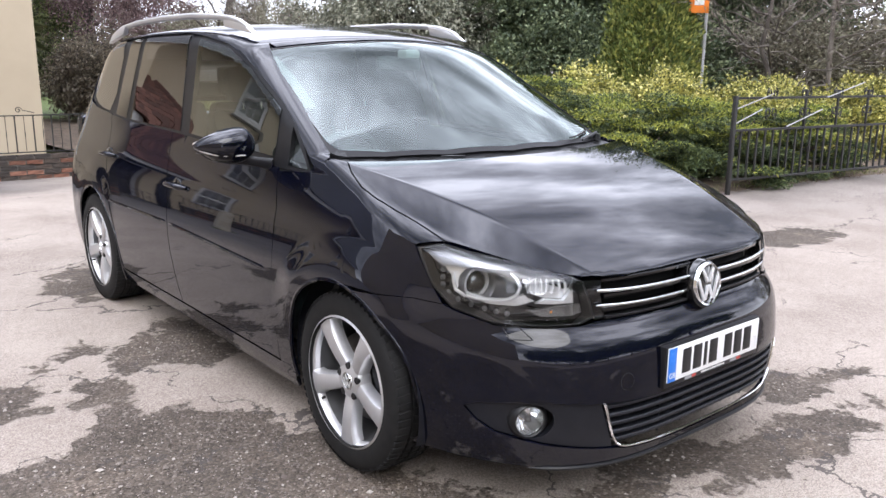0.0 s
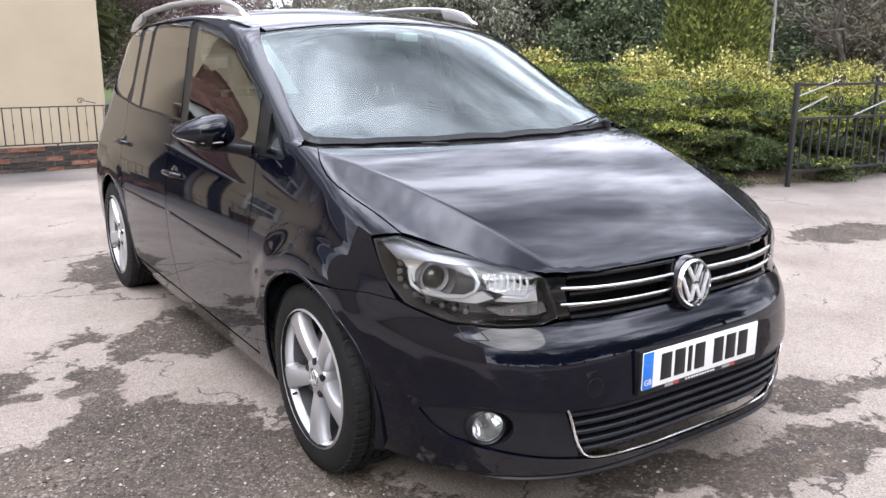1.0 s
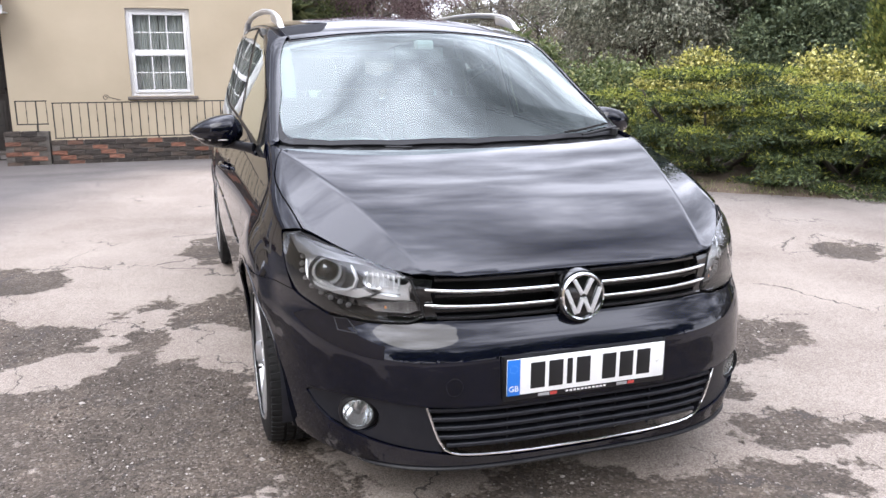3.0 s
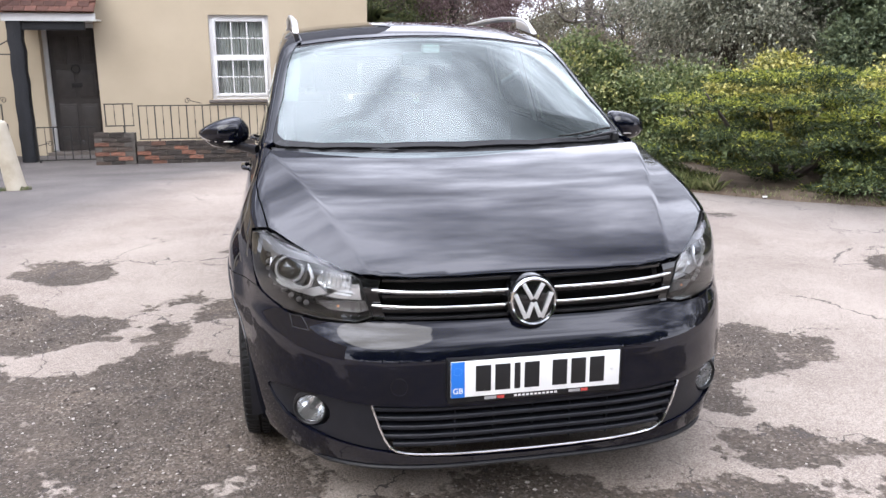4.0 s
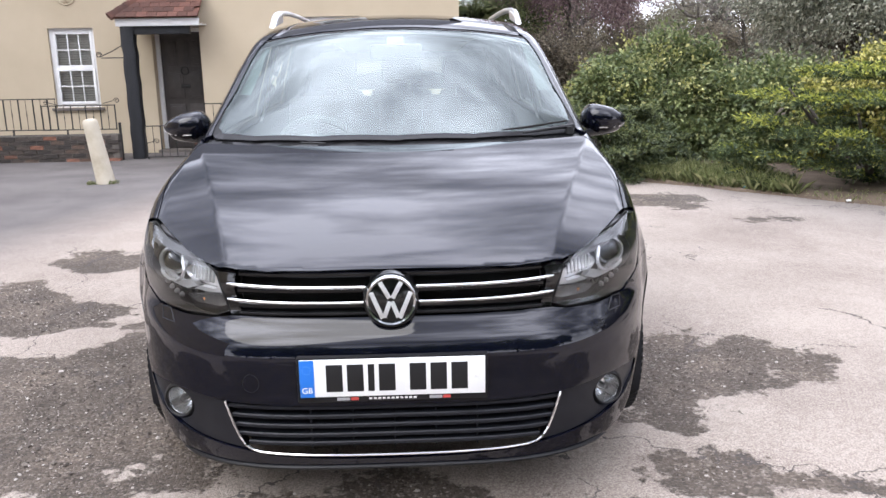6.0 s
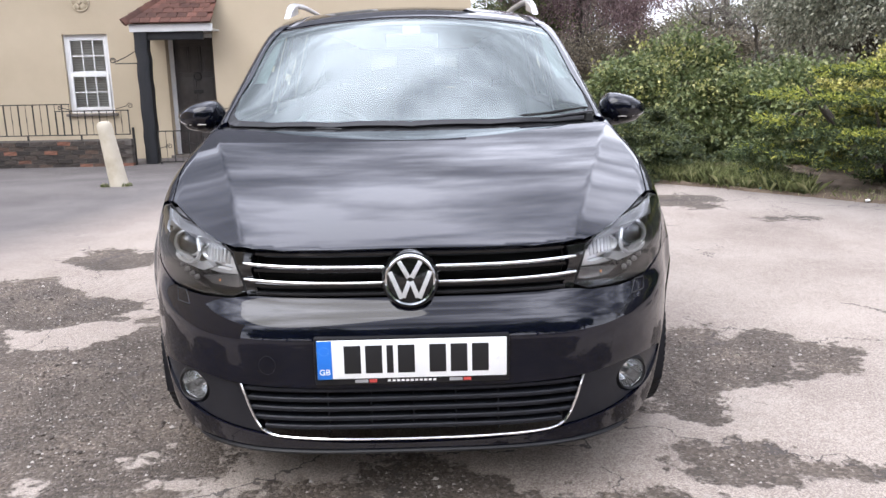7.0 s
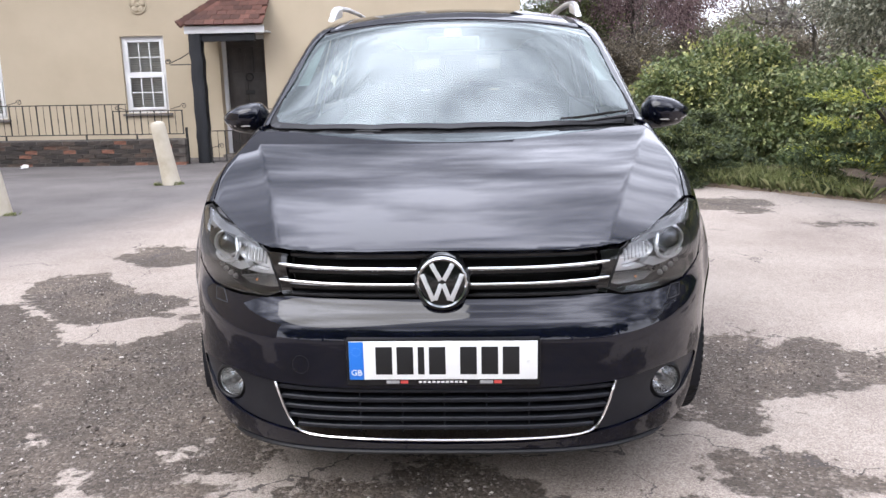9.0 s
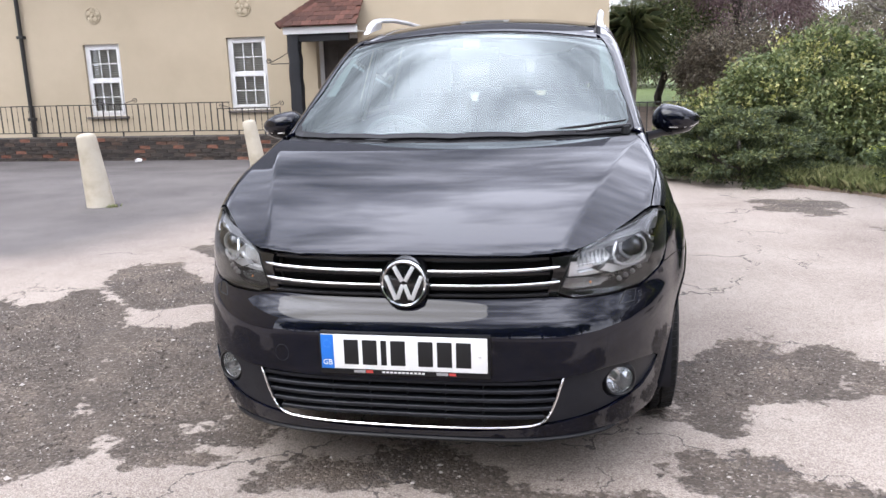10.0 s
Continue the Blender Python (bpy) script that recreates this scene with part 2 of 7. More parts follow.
# broken places: middle, half lengths and turn of each worn hollow, and of the islands of old surface in them
HOLLOWS = [(1.18, 1.12, .52, .25, 68), (1.50, 1.24, .36, .18, 66), (1.75, 1.20, .22, .15, 61), (1.03, .30, .18, .15, -3), (1.30, .22, .16, .045, -18), (-1.26, .92, .90, .42, -58), (-1.28, 1.22, .60, .46, -63),
           (-2.07, 2.36, .76, .36, -45), (-2.14, 3.46, .36, .26, -43), (-.89, 2.36, .30, .27, 88), (-.62, 2.66, .26, .22, 0), (-1.70, 2.18, .18, .10, -81), (-1.34, 1.92, .31, .12, 89), (-1.30, 2.62, .14, .06, 28), (.06, .20, .32, .15, -23), (.60, -.02, .50, .13, -6)]
# those at y -.4 and lower are unseen, added to darken the bumper's reflection
HOLLOWS += [(-2.5, 1.5, .75, .50, -62), (-2.2, .75, .75, .55, -50), (-.88, 3.98, .42, .20, 81), (4.28, 1.92, .56, .26, -6), (2.45, 5.4, .42, .50, 20), (3.0, 4.4, .22, .11, 0), (3.5, 2.5, .30, .25, 40), (-.42, .12, .30, .10, 10), (-1.9, .1, .7, .4, 20), (-2.9, -.4, 1.5, .75, 15), (-1.2, -1.0, 1.4, .62, -8), (.6, -1.1, 1.2, .60, 6), (-1.7, -.80, 1.7, .40, 0), (-.2, -.80, 1.3, .34, 0), (1.7, -1.0, 1.3, .60, 0), (-.9, -1.9, 1.3, .6, 12), (.9, -1.8, 1.1, .5, -20), (-2.6, -2.6, 1.4, .9, 35), (.2, -3.0, 1.6, .8, 5), (2.4, -2.7, 1.2, .7, -30), (-.9, -4.2, 1.5, .7, -15), (1.8, -4.3, 1.7, .8, 20), (-3.6, -4.4, 1.1, .6, 0)]
ISLANDS = [(-1.70, 1.77, .34, .20, 26), (-1.93, 2.76, .53, .20, -40), (-.93, .45, .085, .05, 37), (-.73, .24, .16, .06, 8), (-1.46, 2.10, .15, .07, -19), (-.96, 1.87, .46, .21, -61), (-.80, 1.40, .10, .20, 0), (-1.17, 1.83, .07, .05, 11), (-3.06, 2.34, .60, .22, -55), (-.92, -.02, .50, .13, 12), (1.05, .42, .09, .03, 0), (1.30, .85, .10, .04, 20)]


def spots(x, y, ellipses, sharp=.24):
    """How deep a place lies inside the nearest of the ellipses: above .5 inside."""
    best = np.full(x.shape, -1.0)
    for cx, cy, a, b, turn in ellipses:
        c, s = math.cos(radians(turn)), math.sin(radians(turn))
        u, v = (x - cx) * c + (y - cy) * s, -(x - cx) * s + (y - cy) * c
        r = np.sqrt((u / a) ** 2 + (v / b) ** 2)
        best = np.maximum(best, .5 + (1 - r) * min(a, b) / sharp * .5)
    return np.clip(best, -.5, 1.5)


def worn(x, y):
    """1 where the old surface has broken away to the stony layer below."""
    d = np.minimum(spots(x, y, HOLLOWS), np.where(y > 3.9, .58, 1.5))
    i = spots(x, y, ISLANDS, .16)
    return np.clip(np.minimum(d, 1.0 - i + .0), 0, 1)


def ground_height(x, y):
    """The yard falls gently to the house; beyond, it runs level."""
    t = np.clip((y - 7.0) / 4.0, 0, 1)
    return -.22 * t * t * (3 - 2 * t)


def tarmac_material():
    """Bleached tarmac: a pale, fine skin; dark stony hollows where it has broken; cracks; a greyer stretch by the house."""
    m, nodes, links, b = mat("worn_tarmac", rough=.88, spec=.35)
    at = nodes.new("ShaderNodeAttribute"); at.attribute_name = "worn"
    by = nodes.new("ShaderNodeAttribute"); by.attribute_name = "grey"

    def math_node(op, a, bb=None, c=None):
        n = nodes.new("ShaderNodeMath"); n.operation = op
        for i, v in enumerate((a, bb, c)):
            if v is not None:
                if isinstance(v, (int, float)):
                    n.inputs[i].default_value = v
                else:
                    links.new(v, n.inputs[i])
        return n.outputs[0]
    n1, n2, n3 = noise_node(nodes, links, 4.5, 8, .62), noise_node(nodes, links, 24, 6, .6), noise_node(nodes, links, .9, 7, .6)
    v = math_node("MULTIPLY_ADD", n1.outputs[0], 1.0, at.outputs["Fac"])
    v = math_node("MULTIPLY_ADD", n2.outputs[0], .40, v)
    v = math_node("ADD", v, -.68)
    edge = nodes.new("ShaderNodeMapRange"); edge.interpolation_type = "SMOOTHSTEP"
    edge.inputs["From Min"].default_value, edge.inputs["From Max"].default_value = .46, .54
    links.new(v, edge.inputs["Value"])
    # cracks: edges of big, crooked cells, near the broken places
    c = nodes.new("ShaderNodeTexCoord")
    warp = noise_node(nodes, links, 3.2, 5, .6)
    wv = nodes.new("ShaderNodeVectorMath"); wv.operation = "MULTIPLY_ADD"
    wv.inputs[1].default_value = (.7, .7, 0)
    links.new(warp.outputs[1], wv.inputs[0]); links.new(c.outputs["Object"], wv.inputs[2])
    vor = nodes.new("ShaderNodeTexVoronoi"); vor.feature = "DISTANCE_TO_EDGE"; vor.inputs["Scale"].default_value = .95
    links.new(wv.outputs[0], vor.inputs["Vector"])
    thin = math_node("LESS_THAN", vor.outputs["Distance"], math_node("MULTIPLY_ADD", n2.outputs[0], .014, -.0015))
    near = nodes.new("ShaderNodeMapRange"); near.inputs["From Min"].default_value, near.inputs["From Max"].default_value = .40, .62
    links.new(math_node("MULTIPLY_ADD", at.outputs["Fac"], .55, n3.outputs[0]), near.inputs["Value"])
    crack = math_node("MULTIPLY", thin, math_node("GREATER_THAN", near.outputs[0], .60))
    # colours
    stones = nodes.new("ShaderNodeTexVoronoi"); stones.inputs["Scale"].default_value = 105
    links.new(c.outputs["Object"], stones.inputs["Vector"])
    grit = nodes.new("ShaderNodeTexVoronoi"); grit.inputs["Scale"].default_value = 230
    links.new(c.outputs["Object"], grit.inputs["Vector"])
    sep = nodes.new("ShaderNodeSeparateColor"); links.new(stones.outputs["Color"], sep.inputs[0])
    sep2 = nodes.new("ShaderNodeSeparateColor"); links.new(grit.outputs["Color"], sep2.inputs[0])
    dark = ramp_node(nodes, links, sep.outputs[0], [(.0, (.060, .049, .040)), (.5, (.092, .076, .062)), (.88, (.130, .108, .088)), (.985, (.19, .163, .145))])
    pale_tone = math_node("MULTIPLY_ADD", sep2.outputs[0], .46, math_node("MULTIPLY_ADD", n3.outputs[0], .9, math_node("MULTIPLY", n2.outputs[0], .25)))
    pale = ramp_node(nodes, links, pale_tone, [(.42, (.125, .100, .084)), (.60, (.215, .177, .150)), (.78, (.275, .231, .197)), (1.0, (.385, .333, .286))])
    # damp and dusty drifts across the stony layer
    n5 = noise_node(nodes, links, 2.6, 8, .65)
    drift = ramp_node(nodes, links, n5.outputs[0], [(.32, (.62, .60, .58)), (.5, (1.0, .98, .96)), (.68, (1.42, 1.36, 1.30))])
    stony = nodes.new("ShaderNodeMix"); stony.data_type, stony.blend_type = "RGBA", "MULTIPLY"
    stony.inputs[0].default_value = 1
    links.new(dark.outputs[0], stony.inputs[6]); links.new(drift.outputs[0], stony.inputs[7])
    mix1 = nodes.new("ShaderNodeMix"); mix1.data_type = "RGBA"
    links.new(edge.outputs[0], mix1.inputs[0]); links.new(pale.outputs[0], mix1.inputs[6]); links.new(stony.outputs[2], mix1.inputs[7])
    mix2 = nodes.new("ShaderNodeMix"); mix2.data_type = "RGBA"
    mix2.inputs[7].default_value = (.07, .06, .055, 1)
    links.new(math_node("MULTIPLY", crack, .85), mix2.inputs[0]); links.new(mix1.outputs[2], mix2.inputs[6])
    mix3 = nodes.new("ShaderNodeMix"); mix3.data_type = "RGBA"
    grey = ramp_node(nodes, links, n3.outputs[0], [(.35, (.082, .076, .075)), (.7, (.135, .125, .122))])
    links.new(by.outputs["Fac"], mix3.inputs[0]); links.new(mix2.outputs[2], mix3.inputs[6]); links.new(grey.outputs[0], mix3.inputs[7])
    links.new(mix3.outputs[2], b.inputs["Base Color"])
    # relief: coarse stones in the hollows, fine grit on the skin, and the step between
    coarse = math_node("MULTIPLY", stones.outputs["Distance"], math_node("MULTIPLY_ADD", edge.outputs[0], -.5, -.12))
    h = math_node("ADD", coarse, math_node("MULTIPLY", grit.outputs["Distance"], -.25))
    h = math_node("MULTIPLY_ADD", edge.outputs[0], -.9, h)
    h = math_node("MULTIPLY_ADD", crack, -.8, h)
    bump(nodes, links, b, h, .85, .009)
    return m


GROUND = tarmac_material()


def build_ground():
    xs, ys = graded(-900, -3.4, 2.4, 900, .03), graded(-900, -.5, 3.6, 900, .03)
    gx, gy = np.meshgrid(xs, ys)
    w = worn(gx, gy)
    gz = ground_height(gx, gy) - .012 * np.clip((w - .3) / .4, 0, 1)
    n, m = gx.shape
    idx = np.arange(n * m).reshape(n, m)
    f = np.stack([idx[:-1, :-1], idx[:-1, 1:], idx[1:, 1:], idx[1:, :-1]], -1).reshape(-1, 4)
    me = bpy.data.meshes.new("ground")
    me.from_pydata(np.stack([gx, gy, gz], -1).reshape(-1, 3).tolist(), [], f.tolist())
    me.attributes.new("worn", "FLOAT", "POINT").data.foreach_set("value", w.ravel().astype(np.float32))
    g = np.clip((-gx - 2.4 + .35 * (gy - 4)) / 1.3, 0, 1) * np.clip((gy - 2.5) / .7, 0, 1)
    g = np.maximum(g, np.clip((gy - 8.2) / 1.6, 0, 1) * np.clip((1.2 - gx) / 1.5, 0, 1))
    edge = np.interp(gx, [2.3, 3.0, 4.2, 5.75, 9.0, 14], [6.75, 6.10, 4.82, 3.85, 3.35, 2.7])
    g = np.maximum(g, .62 * np.clip(1 - (edge - gy) / 2.6, 0, 1) * np.clip((gx - 2.2) / 1.5, 0, 1))
    me.attributes.new("grey", "FLOAT", "POINT").data.foreach_set("value", (g * .9).ravel().astype(np.float32))
    me.materials.append(GROUND)
    me.shade_smooth()
    tagged(new("ground", me), "worn pale tarmac yard with broken dark patches", "ground", kind="structure")


def loose_stones(count=26000):
    """Grit and small stones that lie in the hollows."""
    rng = np.random.default_rng(4)
    p = np.stack([rng.uniform(-3.2, 2.1, count * 4), rng.uniform(-.6, 3.2, count * 4)], 1)
    q = np.stack([rng.uniform(-3.2, 3.6, 1500), rng.uniform(-.6, 4.6, 1500)], 1)
    p = np.concatenate([p[worn(p[:, 0], p[:, 1]) > .5 + rng.uniform(-.12, .2, len(p))][:count], q])
    size = .0022 + .0055 * rng.random(len(p)) ** 3 + .007 * (rng.random(len(p)) > .98)
    base = np.array([(1, 0, 0), (0, 1, 0), (-1, 0, 0), (0, -1, 0), (0, 0, .7), (0, 0, -.5)])
    tri = np.array([(0, 1, 4), (1, 2, 4), (2, 3, 4), (3, 0, 4), (1, 0, 5), (2, 1, 5), (3, 2, 5), (0, 3, 5)])
    ang = rng.uniform(0, 6.3, len(p))
    c, s = np.cos(ang), np.sin(ang)
    v = base[None] * (size[:, None, None] * rng.uniform(.6, 1.3, (len(p), 6, 1)))
    vx, vy = v[..., 0] * c[:, None] - v[..., 1] * s[:, None], v[..., 0] * s[:, None] + v[..., 1] * c[:, None]
    verts = np.stack([vx + p[:, :1], vy + p[:, 1:], v[..., 2] - .011 + size[:, None] * .35], -1).reshape(-1, 3)
    faces = (tri[None] + 6 * np.arange(len(p))[:, None, None]).reshape(-1, 3)
    me = bpy.data.meshes.new("loose_stones")
    me.from_pydata(verts.tolist(), [], faces.tolist())
    m, nodes, links, b = mat("loose_stone", rough=.85)
    geo = nodes.new("ShaderNodeNewGeometry")
    r = ramp_node(nodes, links, geo.outputs["Random Per Island"], [(.0, (.065, .052, .044)), (.5, (.12, .098, .083)), (.85, (.22, .19, .165)), (1.0, (.46, .42, .38))])
    links.new(r.outputs[0], b.inputs["Base Color"])
    me.materials.append(m)
    tagged(new("loose_stones", me), "loose grit and small stones in the hollows", "gravel", kind="stuff")


build_ground()
loose_stones()

# ---- house and yard walls ----
RENDER = mottled("cream_render", [(.25, (.425, .352, .250)), (.5, (.470, .394, .285)), (.75, (.512, .434, .318))], .88, .9, 9, 70, .35, .008)
WHITE_PVC = mottled("white_window_plastic", [(.3, (.70, .70, .70)), (.7, (.76, .76, .76))], .35, 5, 4)
STONE_SILL = mottled("dark_sill", [(.3, (.10, .085, .075)), (.7, (.16, .14, .125))], .8, 9, 5, 80, .3, .005)
IRON = mottled("black_ironwork", [(.3, (.012, .012, .012)), (.7, (.025, .023, .022))], .5, 30, 4, 200, .2, .002)
BLACK_TIMBER = mottled("black_stained_timber", [(.3, (.004, .005, .007)), (.7, (.011, .012, .016))], .6, 5, 6, 26, .6, .02, stretch=(3, 3, .5))
DOOR_PAINT = mottled("dark_brown_door", [(.3, (.045, .039, .036)), (.7, (.066, .058, .054))], .45, 7, 4, 60, .15, .003)
def brick_material():
    """Sooty old bricks: most nearly black-brown, some still red."""
    m, nodes, links, b = mat("old_brick", rough=.9)
    info = nodes.new("ShaderNodeObjectInfo")
    r = ramp_node(nodes, links, info.outputs["Random"], [(.0, (.040, .035, .032)), (.55, (.080, .066, .057)), (.74, (.12, .085, .066)), (.88, (.21, .090, .058)), (1.0, (.30, .15, .105))])
    n = noise_node(nodes, links, 1.7, 7, space="Generated")
    soot = ramp_node(nodes, links, n.outputs[0], [(.35, (.45, .43, .42)), (.7, (1.15, 1.1, 1.05))])
    k = nodes.new("ShaderNodeMix"); k.data_type, k.blend_type = "RGBA", "MULTIPLY"
    k.inputs[0].default_value = 1
    links.new(r.outputs[0], k.inputs[6]); links.new(soot.outputs[0], k.inputs[7]); links.new(k.outputs[2], b.inputs["Base Color"])
    h = noise_node(nodes, links, 60, 5)
    bump(nodes, links, b, h.outputs[0], .5, .006)
    return m


BRICK = brick_material()
MORTAR = mottled("old_mortar", [(.3, (.06, .053, .046)), (.7, (.14, .125, .11))], .95, 8, 6, 90, .5, .006)
TILE = mottled("clay_tile", [(.2, (.04, .024, .020)), (.5, (.115, .050, .036)), (.8, (.20, .085, .055))], .85, 4, 5, 50, .4, .006, random_amount=.45)
SLATE = mottled("dark_slate", [(.3, (.028, .028, .032)), (.7, (.055, .055, .06))], .6, 3, 6, 30, .4, .01)
WINDOW_GLASS = glass_material("house_glass", (.88, .90, .90), .0, .02, 1.1)
BLIND = mottled("pale_blind", [(.3, (.62, .62, .60)), (.7, (.74, .74, .72))], .6, 6, 3)
CURTAIN = mottled("pale_curtain", [(.3, (.58, .60, .60)), (.7, (.72, .74, .73))], .9, 7, 3, stretch=(6, 6, .4))
# near-black panel colour: the shade of the rooms is put into it
ROOM = mat("room_shade_black", (.03, .03, .028), .9)[0]
PLASTER = mottled("plaster_relief", [(.3, (.41, .345, .245)), (.7, (.48, .41, .30))], .85, 9, 4)
CONCRETE = mottled("weathered_concrete", [(.25, (.36, .31, .23)), (.5, (.48, .43, .34)), (.8, (.57, .53, .44))], .9, 5, 7, 60, .45, .006)

FRONT, WING = 12.49, 12.00


def wall_with_holes(name, x0, x1, z0, z1, y0, y1, holes, label):
    """A rendered wall built of blocks round its openings, joined into one mesh."""
    bm = bmesh.new()
    xs = sorted({x0, x1, *[h[0] for h in holes], *[h[1] for h in holes]})
    zs = sorted({z0, z1, *[h[2] for h in holes], *[h[3] for h in holes]})
    solid = lambda i, k: not any(h[0] <= xs[i] < h[1] and h[2] <= zs[k] < h[3] for h in holes)
    for a in range(len(xs) - 1):
        for c in range(len(zs) - 1):
            if not solid(a, c):
                continue
            p = [bm.verts.new((x, y, z)) for y in (y0, y1) for x, z in ((xs[a], zs[c]), (xs[a + 1], zs[c]), (xs[a + 1], zs[c + 1]), (xs[a], zs[c + 1]))]
            bm.faces.new(p[:4]); bm.faces.new(p[7:3:-1])
            for (da, dc), (i, j) in {(0, -1): (0, 1), (1, 0): (1, 2), (0, 1): (2, 3), (-1, 0): (3, 0)}.items():
                na, nc = a + da, c + dc
                if not (0 <= na < len(xs) - 1 and 0 <= nc < len(zs) - 1 and solid(na, nc)):
                    bm.faces.new((p[i], p[i + 4], p[j + 4], p[j]))
    bmesh.ops.remove_doubles(bm, verts=bm.verts, dist=1e-5)
    bmesh.ops.recalc_face_normals(bm, faces=bm.faces)
    return tagged(mesh_object(name, bm, RENDER, smooth=False), label, "wall", kind="structure")


def sash_window(name, x0, x1, z0, z1, y, label, curtains=False):
    """A white two-part window with small panes, its sill, blind or curtains and a near-black panel for the room's shade
    behind. Faces -y.
    """
    w = tagged(new(name), label, "window", "house windows", "structure")
    w.matrix_basis = Matrix.Translation((x0, y, z0))
    W, H = x1 - x0, z1 - z0
    e = .055
    frame_bm = bmesh.new()
    for a in ((0, e, 0, H), (W - e, W, 0, H), (e, W - e, 0, e), (e, W - e, H - e, H)):
        add_box(frame_bm, a[0], a[1], .06, .13, a[2], a[3], .006)
    part("window_frame", frame_bm, WHITE_PVC, w)
    mid = H * .50
    for lo, hi, front in ((e, mid, .035), (mid, H - e, .055)):
        bm = bmesh.new()
        r = .048
        for a in ((e, e + r, lo, hi), (W - e - r, W - e, lo, hi), (e + r, W - e - r, lo, lo + r), (e + r, W - e - r, hi - r, hi)):
            add_box(bm, a[0], a[1], front, front + .05, a[2], a[3], .006)
        sash = part("sash", bm, WHITE_PVC, w)
        cx = [e + r + (W - 2 * e - 2 * r) * k / 3 for k in range(4)]
        cz = [lo + r + (hi - lo - 2 * r) * k / 2 for k in range(3)]
        for x in cx[1:3]:
            part("glazing_bar", box(x - .009, x + .009, front + .012, front + .034, lo + r, hi - r, .003), WHITE_PVC, sash)
        part("glazing_bar", box(e + r, W - e - r, front + .0135, front + .0325, cz[1] - .009, cz[1] + .009, .003), WHITE_PVC, sash)
        for i in range(3):
            for k in range(2):
                bm = bmesh.new()
                bm.faces.new([bm.verts.new(c) for c in ((cx[i], front + .024, cz[k]), (cx[i + 1], front + .024, cz[k]), (cx[i + 1], front + .024, cz[k + 1]), (cx[i], front + .024, cz[k + 1]))])
                part("pane", bm, WINDOW_GLASS, sash, smooth=False).visible_shadow = False
    part("window_sill", box(-.06, W + .06, -.05, .06, -.05, -.004, .008), STONE_SILL, w)
    if curtains:
        for a, b in ((.08, W * .495), (W * .505, W - .08)):
            bm = bmesh.new()
            n = 40
            rows = [[bm.verts.new((a + (b - a) * k / n, .19 + .018 * math.sin(k * 1.35) + .008 * math.sin(k * .5), z)) for k in range(n + 1)] for z in (.06, H - .06)]
            for k in range(n):
                bm.faces.new((rows[0][k], rows[0][k + 1], rows[1][k + 1], rows[1][k]))
            part("curtain", bm, CURTAIN, w)
    else:
        bm = bmesh.new()
        z = .09
        while z < H - .08:
            add_box(bm, .07, W - .07, .135, .185, z, z + .003, 0, Matrix.Translation((0, .16, z)) @ Matrix.Rotation(radians(-46), 4, "X") @ Matrix.Translation((0, -.16, -z)))
            z += .042
        part("blind", bm, BLIND, w, smooth=False)
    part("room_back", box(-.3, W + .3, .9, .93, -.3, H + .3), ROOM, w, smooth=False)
    return w


W1 = (-1.73, -.765, .70, 2.065)
W2 = (-6.22, -5.435, .60, 1.955)
W3 = (-9.22, -8.45, .53, 1.92)
U1, U2, U3 = (-1.73, -.765, 3.0, 4.0), (-6.22, -5.435, 2.95, 3.95), (-9.22, -8.45, 2.95, 3.95)
EAVES = 4.22
DOOR = (-4.45, -3.52, -.20, 1.94)
wall_with_holes("wall_north", -15, -3.5, -.4, EAVES, FRONT, FRONT + .3, [W2, W3, DOOR, U2, U3], "cream rendered house wall with white windows")
wall_with_holes("wall_wing", -3.5, .88, -.4, EAVES, WING, WING + .3, [W1, U1], "cream rendered projecting wing of the house")
tagged(mesh_object("wall_wing_east", box(.58, .88, WING + .3, 22, -.4, EAVES), RENDER, smooth=False), "cream rendered end wall of the house", "wall", kind="structure")
tagged(mesh_object("wall_wing_west", box(-3.5, -3.2, WING + .3, FRONT + 1.2, -.4, EAVES), RENDER, smooth=False), "cream rendered return of the wing", "wall", kind="structure")
tagged(mesh_object("house_roof", prism([(.25, EAVES), (5.6, EAVES + 5.6), (10.9, EAVES)], 16.6, Matrix.Translation((-15.4, 11.4, 0)) @ Matrix(((0, 0, 1, 0), (1, 0, 0, 0), (0, 1, 0, 0), (0, 0, 0, 1)))), SLATE, smooth=False), "dark slate roof of the house", "roof", kind="structure")
sash_window("window_1", *W1, WING, "white sash window with pale curtains in the cream wall", True)
sash_window("window_2", *W2, FRONT, "white sash window with a slatted blind in the cream wall")
sash_window("window_4", *U1, WING, "white upper sash window in the cream wall")
sash_window("window_5", *U2, FRONT, "white upper sash window in the cream wall")
sash_window("window_6", *U3, FRONT, "white upper sash window in the cream wall")
tagged(mesh_object("eaves_board", box(-15.2, .92, 11.72, 11.76, EAVES - .16, EAVES - .01, .01), WHITE_PVC, smooth=False), "white eaves board under the roof", "trim", kind="structure")
sash_window("window_3", *W3, FRONT, "white sash window with a slatted blind in the cream wall")


